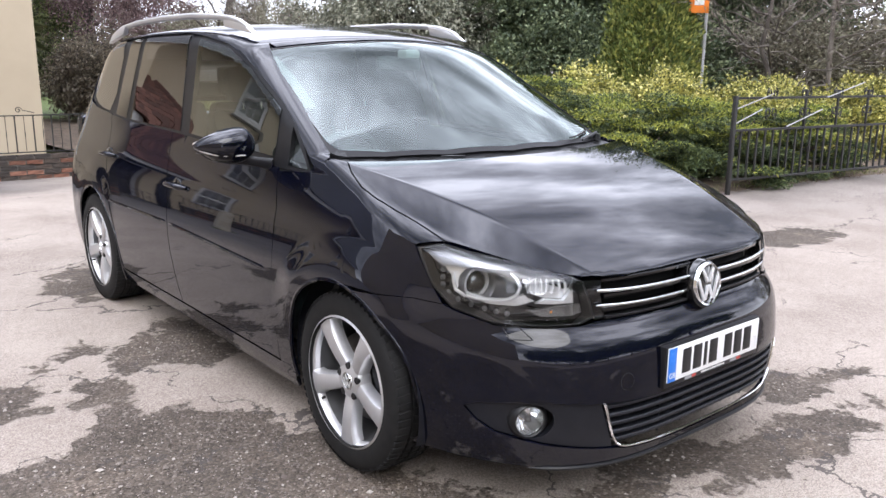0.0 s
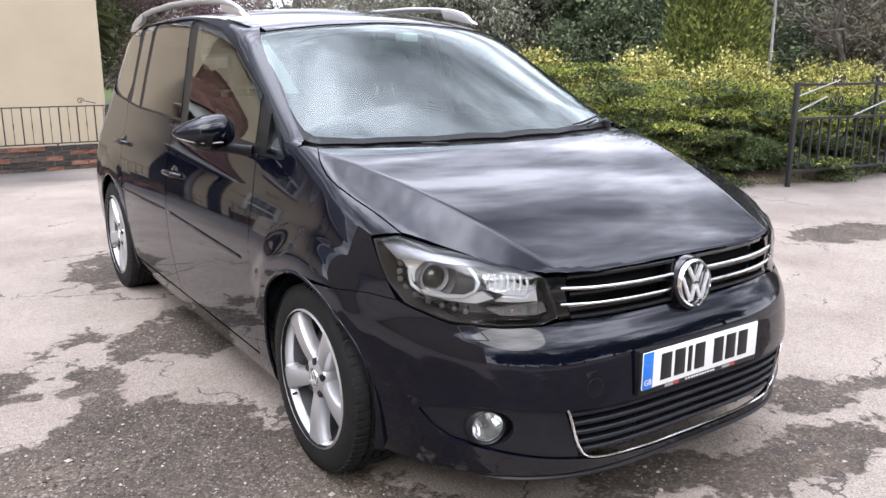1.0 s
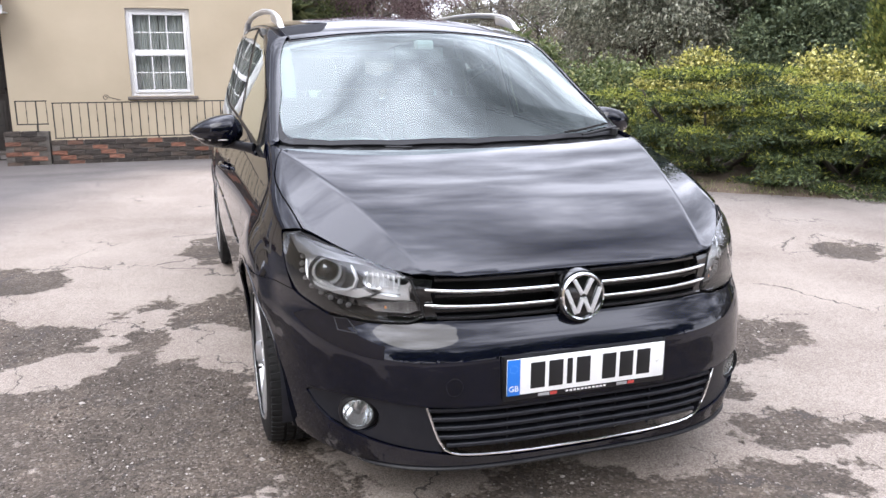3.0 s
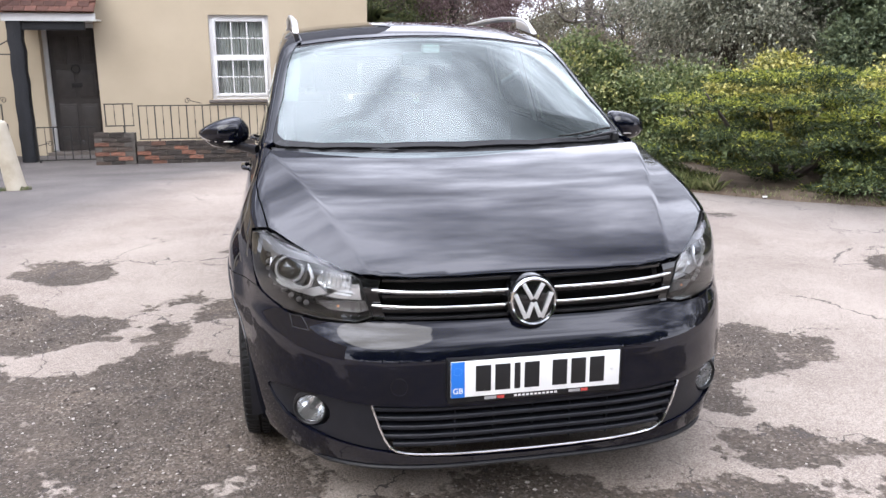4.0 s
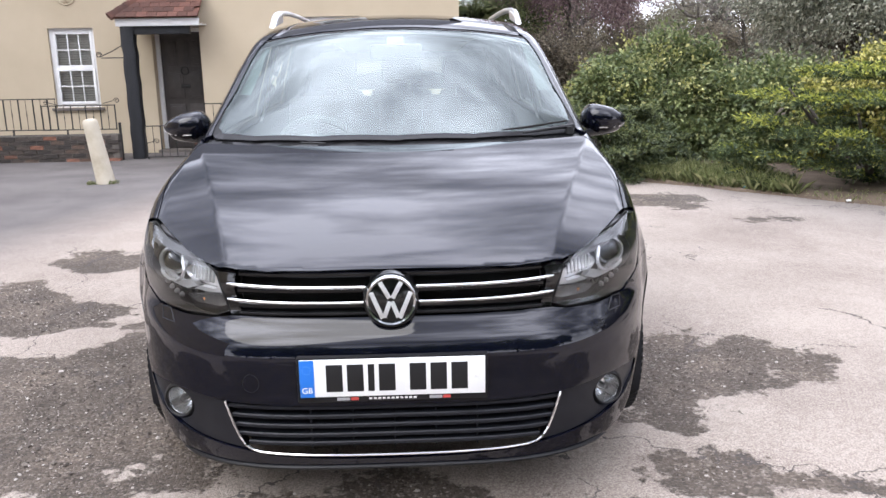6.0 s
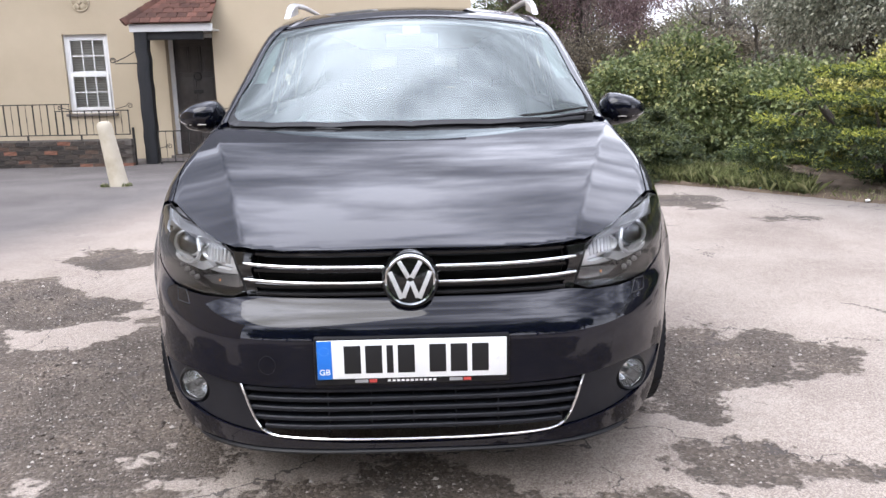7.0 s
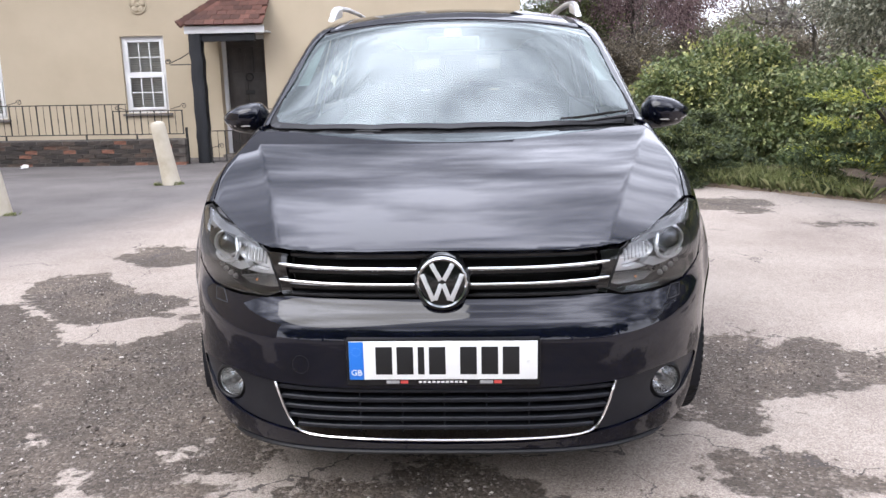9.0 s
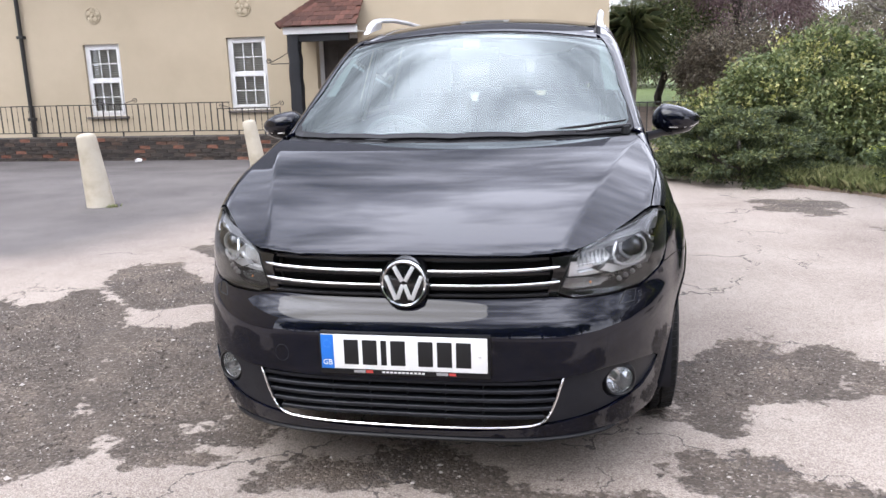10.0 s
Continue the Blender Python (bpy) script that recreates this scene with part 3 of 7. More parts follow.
def front_door():
    d = tagged(new("door_1"), "dark brown panelled front door with a knocker, shut", "door", kind="structure")
    d.matrix_basis = Matrix.Translation((-4.45, FRONT + .20, -.20))
    bm = bmesh.new()
    for a in ((0, .07, 0, 2.14), (.86, .93, 0, 2.14), (.07, .86, 2.07, 2.14)):
        add_box(bm, a[0], a[1], -.02, .08, a[2], a[3], .006)
    part("door_frame", bm, WHITE_PVC, d)
    leaf = part("door_leaf", box(.07, .86, .03, .075, .04, 2.07, .004), DOOR_PAINT, d)
    for x0, x1, z0, z1 in ((.15, .34, 1.48, 1.92), (.38, .55, 1.48, 1.95), (.59, .78, 1.48, 1.92), (.15, .43, .92, 1.38), (.50, .78, .92, 1.38), (.15, .43, .20, .82), (.50, .78, .20, .82)):
        bm = bmesh.new()
        add_box(bm, x0, x1, .012, .036, z0, z1, .010)
        add_box(bm, x0 + .04, x1 - .04, .004, .030, z0 + .04, z1 - .04, .010)
        part("door_panel", bm, DOOR_PAINT, leaf)
    ring = [(.465 + .065 * math.cos(a), .004, 1.40 + .065 * math.sin(a)) for a in np.linspace(0, 2 * math.pi, 24, endpoint=False)]
    part("knocker", tube(ring, .011, 8, closed=True), IRON, leaf)
    part("letter_plate", box(.38, .55, -.004, .012, 1.10, 1.17, .006), IRON, leaf)
    part("door_knob", lathe([(.0005, -.05), (.02, -.045), (.026, -.025), (.014, .0), (.014, .03)], 16, "y", Matrix.Translation((.80, .03, 1.02))), IRON, leaf)
    part("threshold", box(-.05, .98, -.25, .06, -.12, .03, .01), STONE_SILL, d)
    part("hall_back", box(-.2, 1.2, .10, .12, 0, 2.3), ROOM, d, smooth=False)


front_door()


def porch():
    p = thing("porch", "tiled porch with a white fascia on a black timber post", "porch")
    rows = []
    bm = bmesh.new()
    for k in range(15):
        z = -.24 + 2.19 * k / 14
        wob = .006 * math.sin(k * 1.9) + .004 * math.sin(k * 4.1)
        rows.append([bm.verts.new((-4.545 + wob + dx * (1 + .04 * math.sin(k * 2.7 + i)), 11.62 + dy, z)) for i, (dx, dy) in enumerate(((-.10, -.085), (-.06, -.105), (.06, -.105), (.10, -.08), (.10, .09), (-.10, .09)))])
    for a, b in zip(rows, rows[1:]):
        for i in range(6):
            bm.faces.new((a[i], a[(i + 1) % 6], b[(i + 1) % 6], b[i]))
    bm.faces.new(rows[0]); bm.faces.new(rows[-1])
    bmesh.ops.recalc_face_normals(bm, faces=bm.faces)
    part("post", bm, BLACK_TIMBER, p, "rough black timber post")
    part("fascia", box(-4.70, -3.36, 11.50, 11.54, 1.93, 2.05, .006), WHITE_PVC, p, "white painted fascia")
    part("fascia", box(-4.70, -4.66, 11.54, FRONT - .003, 1.93, 2.05, .006), WHITE_PVC, p)
    part("soffit", box(-4.66, -3.37, 11.54, FRONT - .003, 1.945, 1.965), WHITE_PVC, p, smooth=False)
    part("side_board", box(-4.66, -3.54, 11.56, 11.66, 1.80, 1.93, .01), BLACK_TIMBER, p)
    # hipped lean-to of clay tiles
    slope = radians(38)
    base = bmesh.new()
    vs = [base.verts.new(c) for c in ((-4.74, 11.44, 2.055), (-3.36, 11.44, 2.055), (-3.36, FRONT - .003, 2.87), (-3.75, FRONT - .003, 2.87), (-4.74, FRONT - .003, 2.055))]
    base.faces.new((vs[0], vs[1], vs[2], vs[3])); base.faces.new((vs[0], vs[3], vs[4]))
    roof = part("porch_roof", base, TILE, p, smooth=False)
    tile_bm = box(-.078, .078, 0, .19, 0, .014, .003)
    tile_me = bpy.data.meshes.new("roof_tile")
    tile_bm.to_mesh(tile_me); tile_bm.free()
    tile_me.materials.append(TILE)
    rng = random.Random(3)
    for r in range(10):
        t = r / 10
        y, z = 11.42 + t * (FRONT - 11.44) * .98, 2.06 + t * .80
        left = -4.72 + t * .98
        x = -3.44 - (.08 if r % 2 else 0)
        while x > left:
            ob = new("roof_tile", tile_me)
            ob.parent = roof
            ob.matrix_basis = Matrix.Translation((x, y, z + .004)) @ Matrix.Rotation(slope - .05 + rng.uniform(-.03, .03), 4, "X") @ Matrix.Rotation(rng.uniform(-.02, .02), 4, "Z")
            x -= .163
    hip = [(-4.76 + .100 * k, 11.42 + .1085 * k, 2.075 + .083 * k) for k in range(10)]
    bm = bmesh.new()
    for a, b in zip(hip, hip[1:]):
        a, b = Vector(a), Vector(b)
        add_tube(bm, [a, b + (b - a) * .15], [.075, .060], 8, flat=.5)
    part("hip_tiles", bm, TILE, p, angle=30)
    # scrolled iron bracket beside the post
    q = [(-4.66, 11.9, 1.70), (-4.95, 11.95, 1.55), (-5.18, 12.0, 1.46)]
    part("bracket", tube(q, .009, 6), IRON, p)
    part("bracket", tube([(-4.66, 11.9, 1.44), (-5.16, 12.0, 1.44)], .009, 6), IRON, p)
    part("bracket", tube([(-5.20 + .05 * math.cos(a) * (1 - a / 14), 12.0, 1.49 + .05 * math.sin(a) * (1 - a / 14)) for a in np.linspace(0, 9, 24)], .008, 6), IRON, p)


porch()


def rosette(x, z):
    r = thing("wall_rosette", "round plaster rose on the cream wall", "wall ornament", "wall rosettes", Matrix.Translation((x, FRONT, z)))
    bm = lathe([(.0005, -.05), (.03, -.045), (.045, -.02), (.05, -.004)], 20, "y")
    part("boss", bm, PLASTER, r)
    for k in range(5):
        a = 2 * math.pi * k / 5 + .3
        part("petal", lathe([(.0005, -.03), (.04, -.028), (.058, -.014), (.064, .0)], 16, "y", Matrix.Translation((.085 * math.cos(a), 0, .085 * math.sin(a)))), PLASTER, r)
    ring = [(.15 * math.cos(a), -.008, .15 * math.sin(a)) for a in np.linspace(0, 2 * math.pi, 32, endpoint=False)]
    part("rim", tube(ring, .016, 8, closed=True), PLASTER, r)


rosette(-5.84, 2.49)
rosette(-8.92, 2.46)
pipe = thing("downpipe", "black downpipe on the cream wall", "pipe")
part("pipe", tube([(-10.50, FRONT - .06, .0), (-10.50, FRONT - .06, EAVES - .1)], .04, 12), IRON, pipe)
for z in (.5, 2.1, 3.7):
    part("pipe_clip", box(-10.57, -10.43, FRONT - .11, FRONT, z - .03, z + .03, .008), IRON, pipe)


# ---- low brick walls with railings ----
def brick_meshes():
    out = []
    rng = random.Random(11)
    for k in range(4):
        bm = box(-.104, .104, -.05, .05, -.03, .03, .006)
        for v in bm.verts:
            v.co += Vector([rng.uniform(-.004, .004) for _ in range(3)])
        me = bpy.data.meshes.new("brick")
        bm.to_mesh(me); bm.free()
        me.materials.append(BRICK)
        out.append(me)
    return out


BRICKS = brick_meshes()


def brick_wall(x0, x1, y, z0, z1, label):
    w = tagged(mesh_object("garden_wall", box(x0, x1, y + .012, y + .22, z0 - .1, z1 - .004), MORTAR, smooth=False), label, "wall", kind="structure")
    rng = random.Random(int(abs(x0) * 10))
    z, row = z0 + .033, 0
    while z < z1:
        x = x0 + (.11 if row % 2 else .0) + .1
        while x < x1 - .06:
            b = new("brick", rng.choice(BRICKS))
            b.parent = w
            b.matrix_basis = Matrix.Translation((x, y + .05 + rng.uniform(-.006, .008), z)) @ Matrix.Rotation(rng.uniform(-.02, .02), 4, "Y")
            x += .222
        z += .073
        row += 1
    return w


brick_wall(-11.2, -4.78, 11.30, -.23, .22, "old low brick wall, sooty and patched")
brick_wall(-3.44, -2.86, 10.95, -.23, .26, "old red brick pier beside the gate")
brick_wall(-2.84, 2.4, 10.98, -.23, .11, "old low brick wall, sooty and patched")


def railing(x0, x1, y, z0, z1, label, feet=(), name="railing"):
    r = thing(name, label, "railing", "house railings")
    for z in (z0, z1):
        part("rail", box(x0 - .012, x1 + .012, y - .009, y + .009, z - .008, z + .008, .002), IRON, r)
    n = max(2, round((x1 - x0) / .118))
    thick = bpy.data.meshes.new("baluster")
    bm = box(-.008, .008, -.008, .008, z0 + .008, z1 - .008); bm.to_mesh(thick); bm.free(); thick.materials.append(IRON)
    bm = bmesh.new()
    h = z1 - z0 - .016
    add_tube(bm, [(0, 0, z0 + .008), (0, 0, z0 + .008 + h * .38), (0, 0, z0 + .008 + h * .5), (0, 0, z0 + .008 + h * .62), (0, 0, z1 - .008)], [.0045, .0045, .009, .0045, .0045], 6)
    thin = bpy.data.meshes.new("twisted_bar")
    bm.to_mesh(thin); bm.free(); thin.materials.append(IRON)
    for k in range(n + 1):
        ob = new("baluster" if k % 2 == 0 else "twisted_bar", thick if k % 2 == 0 else thin)
        ob.parent = r
        ob.location = (x0 + (x1 - x0) * k / n, y, 0)
    for x, low in feet:
        part("foot", box(x - .012, x + .012, y - .012, y + .012, low, z0, .002), IRON, r)
    return r


def scroll(r, x, y, z, size, flip=1):
    pts = [(x + flip * size * (1 - a / 11) * math.cos(a), y, z + size * (1 - a / 11) * math.sin(a)) for a in np.linspace(0, 8.5, 26)]
    pts = [(x + flip * size * 4.5, y, z - size * .9), (x + flip * size * 2.4, y, z - size * .35)] + pts
    part("scroll", tube(pts, .006, 6), IRON, r)


ra = railing(-11.1, -5.78, 11.42, .30, .80, "black iron railing on the low brick wall", [(-10.6, .2), (-9.2, .2), (-7.9, .2), (-6.5, .2)])
scroll(ra, -8.40, 11.42, .86, .05); scroll(ra, -7.6, 11.42, .86, .05, -1)
rb = railing(-5.98, -4.80, 11.36, .30, .69, "short black iron railing beside the porch", [(-5.6, .2), (-5.1, .2)])
scroll(rb, -4.76, 11.36, .76, .05, -1); scroll(rb, -5.9, 11.36, .74, .04)
rc = railing(-3.26, -2.86, 11.02, .37, .70, "short black iron railing on the brick pier", [(-3.0, .24)])
rd = railing(-2.78, 2.3, 11.06, .155, .665, "black iron railing on the low brick wall", [(-2.5, .1), (-1.35, .1), (.0, .1), (1.3, .1)])
scroll(rd, -2.05, 11.06, .735, .045); scroll(rd, .35, 11.06, .74, .045)


def low_gate():
    g = railing(-4.38, -3.50, 11.46, -.18, .33, "low black iron gate across the porch, shut", [(-4.36, -.24), (-3.52, -.24)], "low_gate")
    g["category"] = "gate"
    del g["group"]
    part("gate_post", box(-4.80, -4.765, 11.44, 11.475, -.24, .40, .004), IRON, g)
    for k, x in enumerate((-4.2, -3.95, -3.7)):
        scroll(g, x, 11.45, .08 + .06 * (k % 2), .045, 1 if k % 2 else -1)


low_gate()


def bollard(x, y, r0, r1, h, lean, z=0.0):
    b = thing("bollard", "leaning cream concrete bollard with worn paint", "bollard", "yard bollards", pose(x, y, z, 0, lean, 0))
    prof = [(r0 * 1.02, -.12), (r0, 0), (r0 * .985, .04), (r0 * .97, .05), (r1 * 1.02, h * .9), (r1, h * .955), (r1 * .8, h * .99), (r1 * .4, h * 1.004), (.0005, h * 1.006)]
    bm = lathe(prof, 28, "z")
    for v in bm.verts:
        k = noise.noise(v.co * 9) * .006
        v.co.x += k
        v.co.y += noise.noise(v.co * 9 + Vector((5, 2, 1))) * .006
    part("shaft", bm, CONCRETE, b)


bollard(-3.52, 7.30, .108, .082, .745, -8.5)
bollard(-4.475, 5.30, .145, .098, .79, -5.5, -.03)


# ---- plain wall that closes the yard ----
tagged(mesh_object("wall_west", box(-12.3, -12.0, -9, 8.5, -.3, 6.5), RENDER, smooth=False), "cream rendered wall across the yard", "wall", kind="structure")
def spline(xs, ys):
    """Natural cubic spline through a few knots."""
    xs, ys = np.array(xs, float), np.array(ys, float)
    n, h = len(xs), np.diff(xs)
    a, r = np.eye(n), np.zeros(n)
    for i in range(1, n - 1):
        a[i, i - 1:i + 2] = h[i - 1], 2 * (h[i - 1] + h[i]), h[i]
        r[i] = 6 * ((ys[i + 1] - ys[i]) / h[i] - (ys[i] - ys[i - 1]) / h[i - 1])
    m = np.linalg.solve(a, r)

    def value(x):
        x = np.clip(np.asarray(x, float), xs[0], xs[-1])
        i = np.clip(np.searchsorted(xs, x) - 1, 0, n - 2)
        d, l, u = h[i], xs[i + 1] - x, x - xs[i]
        return (m[i] * l ** 3 + m[i + 1] * u ** 3) / (6 * d) + (ys[i] / d - m[i] * d / 6) * l + (ys[i + 1] / d - m[i + 1] * d / 6) * u
    return value


HALF_WIDTH = spline([.10, .20, .32, .45, .60, .72, .85, .95, 1.02, 1.12, 1.3, 1.5, 1.7], [.80, .850, .876, .888, .894, .888, .862, .826, .800, .772, .726, .672, .62])
NOSE = spline([.15, .22, .30, .40, .50, .56, .60, .64, .70, .77, .85, .95], [.04, .022, .012, .008, .012, .020, .040, .068, .072, .080, .118, .19])
TAIL = spline([.15, .3, .45, .7, .9, 1.05, 1.3, 1.5, 1.62], [4.32, 4.38, 4.40, 4.36, 4.33, 4.30, 4.16, 4.0, 3.8])
HOOD_LINE = spline([-.05, .07, .16, .30, .50, .70, .94, 1.3], [.68, .768, .815, .872, .940, .992, 1.040, 1.09])
ROOF_LINE = spline([.60, .94, 1.30, 1.55, 1.70, 1.85, 2.1, 2.6, 3.2, 3.8, 4.2, 4.5], [.825, 1.040, 1.262, 1.412, 1.489, 1.527, 1.562, 1.590, 1.586, 1.545, 1.48, 1.40])
AXLE_F, AXLE_R, AXLE_Z = .861, 3.539, .312


def soft_max(a, b, k):
    h = np.clip(.5 + .5 * (a - b) / k, 0, 1)
    return b * (1 - h) + a * h + k * h * (1 - h)


def car_field(x, y, z):
    """Signed distance, nearly, to the painted skin of the car: negative inside."""
    x = np.abs(x)
    w = HALF_WIDTH(z) * (1 - .05 * np.clip((y - 2.9) / 1.5, 0, 1.2) ** 2) - .012 * np.clip((1.9 - y) / 1.0, 0, 1) ** 2 * np.clip((z - .8) / .2, 0, 1)
    for axle, swell in ((AXLE_F, .020), (AXLE_R, .010)):
        r = np.sqrt((y - axle) ** 2 + (z - AXLE_Z) ** 2)
        f = np.clip((.53 - r) / .12, 0, 1) * np.clip((y - axle + .40) / .16, 0, 1) * np.clip((z - .42) / .20, 0, 1)
        w = w + swell * f * f * (3 - 2 * f)
    n = 3.8 - .45 * np.clip((z - .42) / .2, 0, 1)
    deep = .85 - NOSE(z)
    plan = w * (((x / w) ** n + (np.clip(.85 - y, 0, None) / deep) ** 2) ** (1 / n) - 1)
    crease = .460 + .315 * np.clip(y - .1, -.2, 1.0)
    q = x / crease
    d = (x - crease) / .003
    over = .003 * (np.maximum(d, 0) + np.log1p(np.exp(-np.abs(d))))
    hood = HOOD_LINE(y) - .020 * np.clip(1.15 - y * .75, .3, 1) * np.minimum(q, 1) ** 2 - .34 * over + .45 * over ** 2
    hood = hood - .6 * np.clip(y - .945 - .31 * x * x, 0, .3) * np.clip((.71 - x) / .05, 0, 1)
    along = y - .31 * np.minimum(x, .8) ** 2 * np.clip((3.2 - y) / 1.2, 0, 1)
    roof = ROOF_LINE(along) - .63 * np.clip(.60 - along, 0, None) - .05 * (x / .65) ** 2 * np.clip((y - 1.2) / .6, 0, 1)
    body = soft_max(plan, (z - hood) * .9, .007 + .028 * np.clip((y - .16) / .40, 0, 1))
    house = soft_max(plan, (z - roof) * .86, .055)
    shell = np.minimum(body, house)
    return soft_max(shell, (y - TAIL(z)), .42)

# ---- the car ----
car = thing("car", "black compact people carrier with silver roof rails and alloy wheels", "car")
AXIS_Y = 1.0  # the bumper is laid out round an upright axis behind the nose


class Side:
    uv = staticmethod(lambda p: p[:, 1:3])
    ray = staticmethod(lambda q: (np.stack([0 * q[:, 0] + 1.3, q[:, 0], q[:, 1]], 1), np.array([-1.0, 0, 0])))


class Oblique:
    uv = staticmethod(lambda p: np.stack([p[:, 1], p[:, 2] - .6 * p[:, 0]], 1))
    ray = staticmethod(lambda q: (np.stack([0 * q[:, 0] + 1.4, q[:, 0], q[:, 1] + .84], 1), np.array([-1.0, 0, -.6])))


class Top:
    uv = staticmethod(lambda p: p[:, :2])
    ray = staticmethod(lambda q: (np.stack([q[:, 0], q[:, 1], 0 * q[:, 0] + 2.1], 1), np.array([0, 0, -1.0])))


class Round:
    uv = staticmethod(lambda p: np.stack([np.arctan2(p[:, 0], AXIS_Y - p[:, 1]), p[:, 2]], 1))

    @staticmethod
    def ray(q):
        d = np.stack([np.sin(q[:, 0]), -np.cos(q[:, 0]), 0 * q[:, 0]], 1)
        return np.stack([0 * q[:, 0], 0 * q[:, 0] + AXIS_Y, q[:, 1]], 1) + 1.5 * d, -d


def land(q, proj, offset=0.0, reach=1.5):
    """Drops flat layout points on the skin of the car. Returns places and normals."""
    o, d = proj.ray(q)
    d = np.broadcast_to(d, o.shape)
    s = np.linspace(0, reach, 121)
    vals = np.stack([car_field(*(o + k * d).T) - offset for k in s], 1)
    first = np.argmax(vals < 0, axis=1)
    first = np.where(first == 0, np.argmin(vals, axis=1), first)
    lo, hi = s[np.maximum(first - 1, 0)], s[first]
    for _ in range(22):
        mid = (lo + hi) / 2
        out = car_field(*(o + mid[:, None] * d).T) - offset > 0
        lo, hi = np.where(out, mid, lo), np.where(out, hi, mid)
    p = o + ((lo + hi) / 2)[:, None] * d
    e = .002
    g = np.stack([car_field(*(p + e * np.eye(3)[i]).T) - car_field(*(p - e * np.eye(3)[i]).T) for i in range(3)], 1)
    return p, g / np.linalg.norm(g, axis=1, keepdims=True)


def shrink(loop, gap):
    """Moves a closed outline inwards by gap."""
    a, b = np.roll(loop, 1, axis=0), np.roll(loop, -1, axis=0)
    area = np.sum(loop[:, 0] * b[:, 1] - b[:, 0] * loop[:, 1])
    t = b - a
    t = t / np.maximum(np.linalg.norm(t, axis=1, keepdims=True), 1e-9)
    return loop + gap * np.sign(area) * np.stack([-t[:, 1], t[:, 0]], 1)


def flat_mesh(loops, step, lines=()):
    """Triangulates the area inside the first loop and outside the others."""
    from mathutils.geometry import delaunay_2d_cdt
    outer = loops[0]
    lo, hi = outer.min(0), outer.max(0)
    gx, gy = np.meshgrid(np.arange(lo[0], hi[0], step), np.arange(lo[1], hi[1], step))
    grid = np.stack([gx.ravel(), gy.ravel()], 1)
    keep = inside(outer, grid)
    for h in loops[1:]:
        keep &= ~inside(h, grid)
    grid = grid[keep]
    for l in loops:
        for k in range(0, len(l), 200):
            if len(grid):
                d = np.min(np.linalg.norm(grid[:, None] - l[None, k:k + 200], axis=2), axis=1)
                grid = grid[d > step * .55]
    pts, edges = [], []
    for l in loops:
        n0 = len(pts)
        pts += list(l)
        edges += [(n0 + i, n0 + (i + 1) % len(l)) for i in range(len(l))]
    for l in lines:
        l = l[inside(outer, l)]
        d = np.min(np.linalg.norm(l[:, None] - outer[None], axis=2), axis=1)
        l = l[d > step * .35]
        if len(grid):
            grid = grid[np.min(np.linalg.norm(grid[:, None] - l[None], axis=2), axis=1) > step * .45]
        n0 = len(pts)
        pts += list(l)
        edges += [(n0 + i, n0 + i + 1) for i in range(len(l) - 1)]
    pts = np.array(pts + list(grid))
    v, _, f, *_ = delaunay_2d_cdt([Vector(p) for p in pts], edges, [], 0, 1e-6)
    v, f = np.array([tuple(p) for p in v]), np.array(f)
    c = v[f].mean(1)
    ok = inside(outer, c)
    for h in loops[1:]:
        ok &= ~inside(h, c)
    return v, f[ok]


def skin(name, outline, proj, material, parent, label="", step=.03, holes=(), offset=0.0, lip=.014, gap=.002, soft=0, mirror=0, bulge=None, both=True, lines=()):
    """One panel of the car, cut from its skin along an outline of rough places, with a folded edge.
    mirror 0: a middle panel, whose outline is given for one half; 1 and -1: one side."""
    def flat(o, g, s):
        o = np.array(o, float)
        if mirror == 0 and both:
            o = np.concatenate([o, (o * (-1, 1, 1))[::-1]])
        q = proj.uv(o)
        keep = np.linalg.norm(q - np.roll(q, 1, axis=0), axis=1) > 1e-5
        return shrink(rounded(q[keep], step * .6, s), g)
    loops = [flat(outline, gap, soft)] + [flat(h, -gap, soft) for h in holes]
    v, f = flat_mesh(loops, step, lines)
    p, n = land(v, proj, offset)
    if bulge:
        p = p + n * bulge(p)[:, None]
    verts, norms, faces = [p], [n], [list(t) for t in f]
    count = len(p)
    if lip:
        for l in loops:
            lp, ln = land(l, proj, offset)
            if bulge:
                lp = lp + ln * bulge(lp)[:, None]
            k = len(l)
            verts += [lp, lp - ln * lip]
            norms += [np.zeros((2 * k, 3))]
            faces += [[count + i, count + (i + 1) % k, count + k + (i + 1) % k, count + k + i] for i in range(k)]
            count += 2 * k
    verts, norms = np.concatenate(verts), np.concatenate(norms)
    tri = np.array([t[:3] for t in faces[:len(f)]])
    fn = np.cross(verts[tri[:, 1]] - verts[tri[:, 0]], verts[tri[:, 2]] - verts[tri[:, 0]])
    for i in np.nonzero(np.sum(fn * norms[tri[:, 0]], axis=1) < 0)[0]:
        faces[i] = faces[i][::-1]
    if mirror == -1:
        verts, norms = verts * (-1, 1, 1), norms * (-1, 1, 1)
        faces = [t[::-1] for t in faces]
    me = bpy.data.meshes.new(name)
    me.from_pydata(verts.tolist(), [], [[int(i) for i in t] for t in faces])
    me.materials.append(material)
    me.shade_smooth()
    me.normals_split_custom_set_from_vertices(norms.tolist())
    ob = new(name, me)
    ob.parent = parent
    if label:
        ob["label"] = label
    return ob


def arc(cy, radius, a0, a1, x, n=14):
    return [(x, cy + radius * math.cos(radians(a)), AXLE_Z + radius * math.sin(radians(a))) for a in np.linspace(a0, a1, n)]


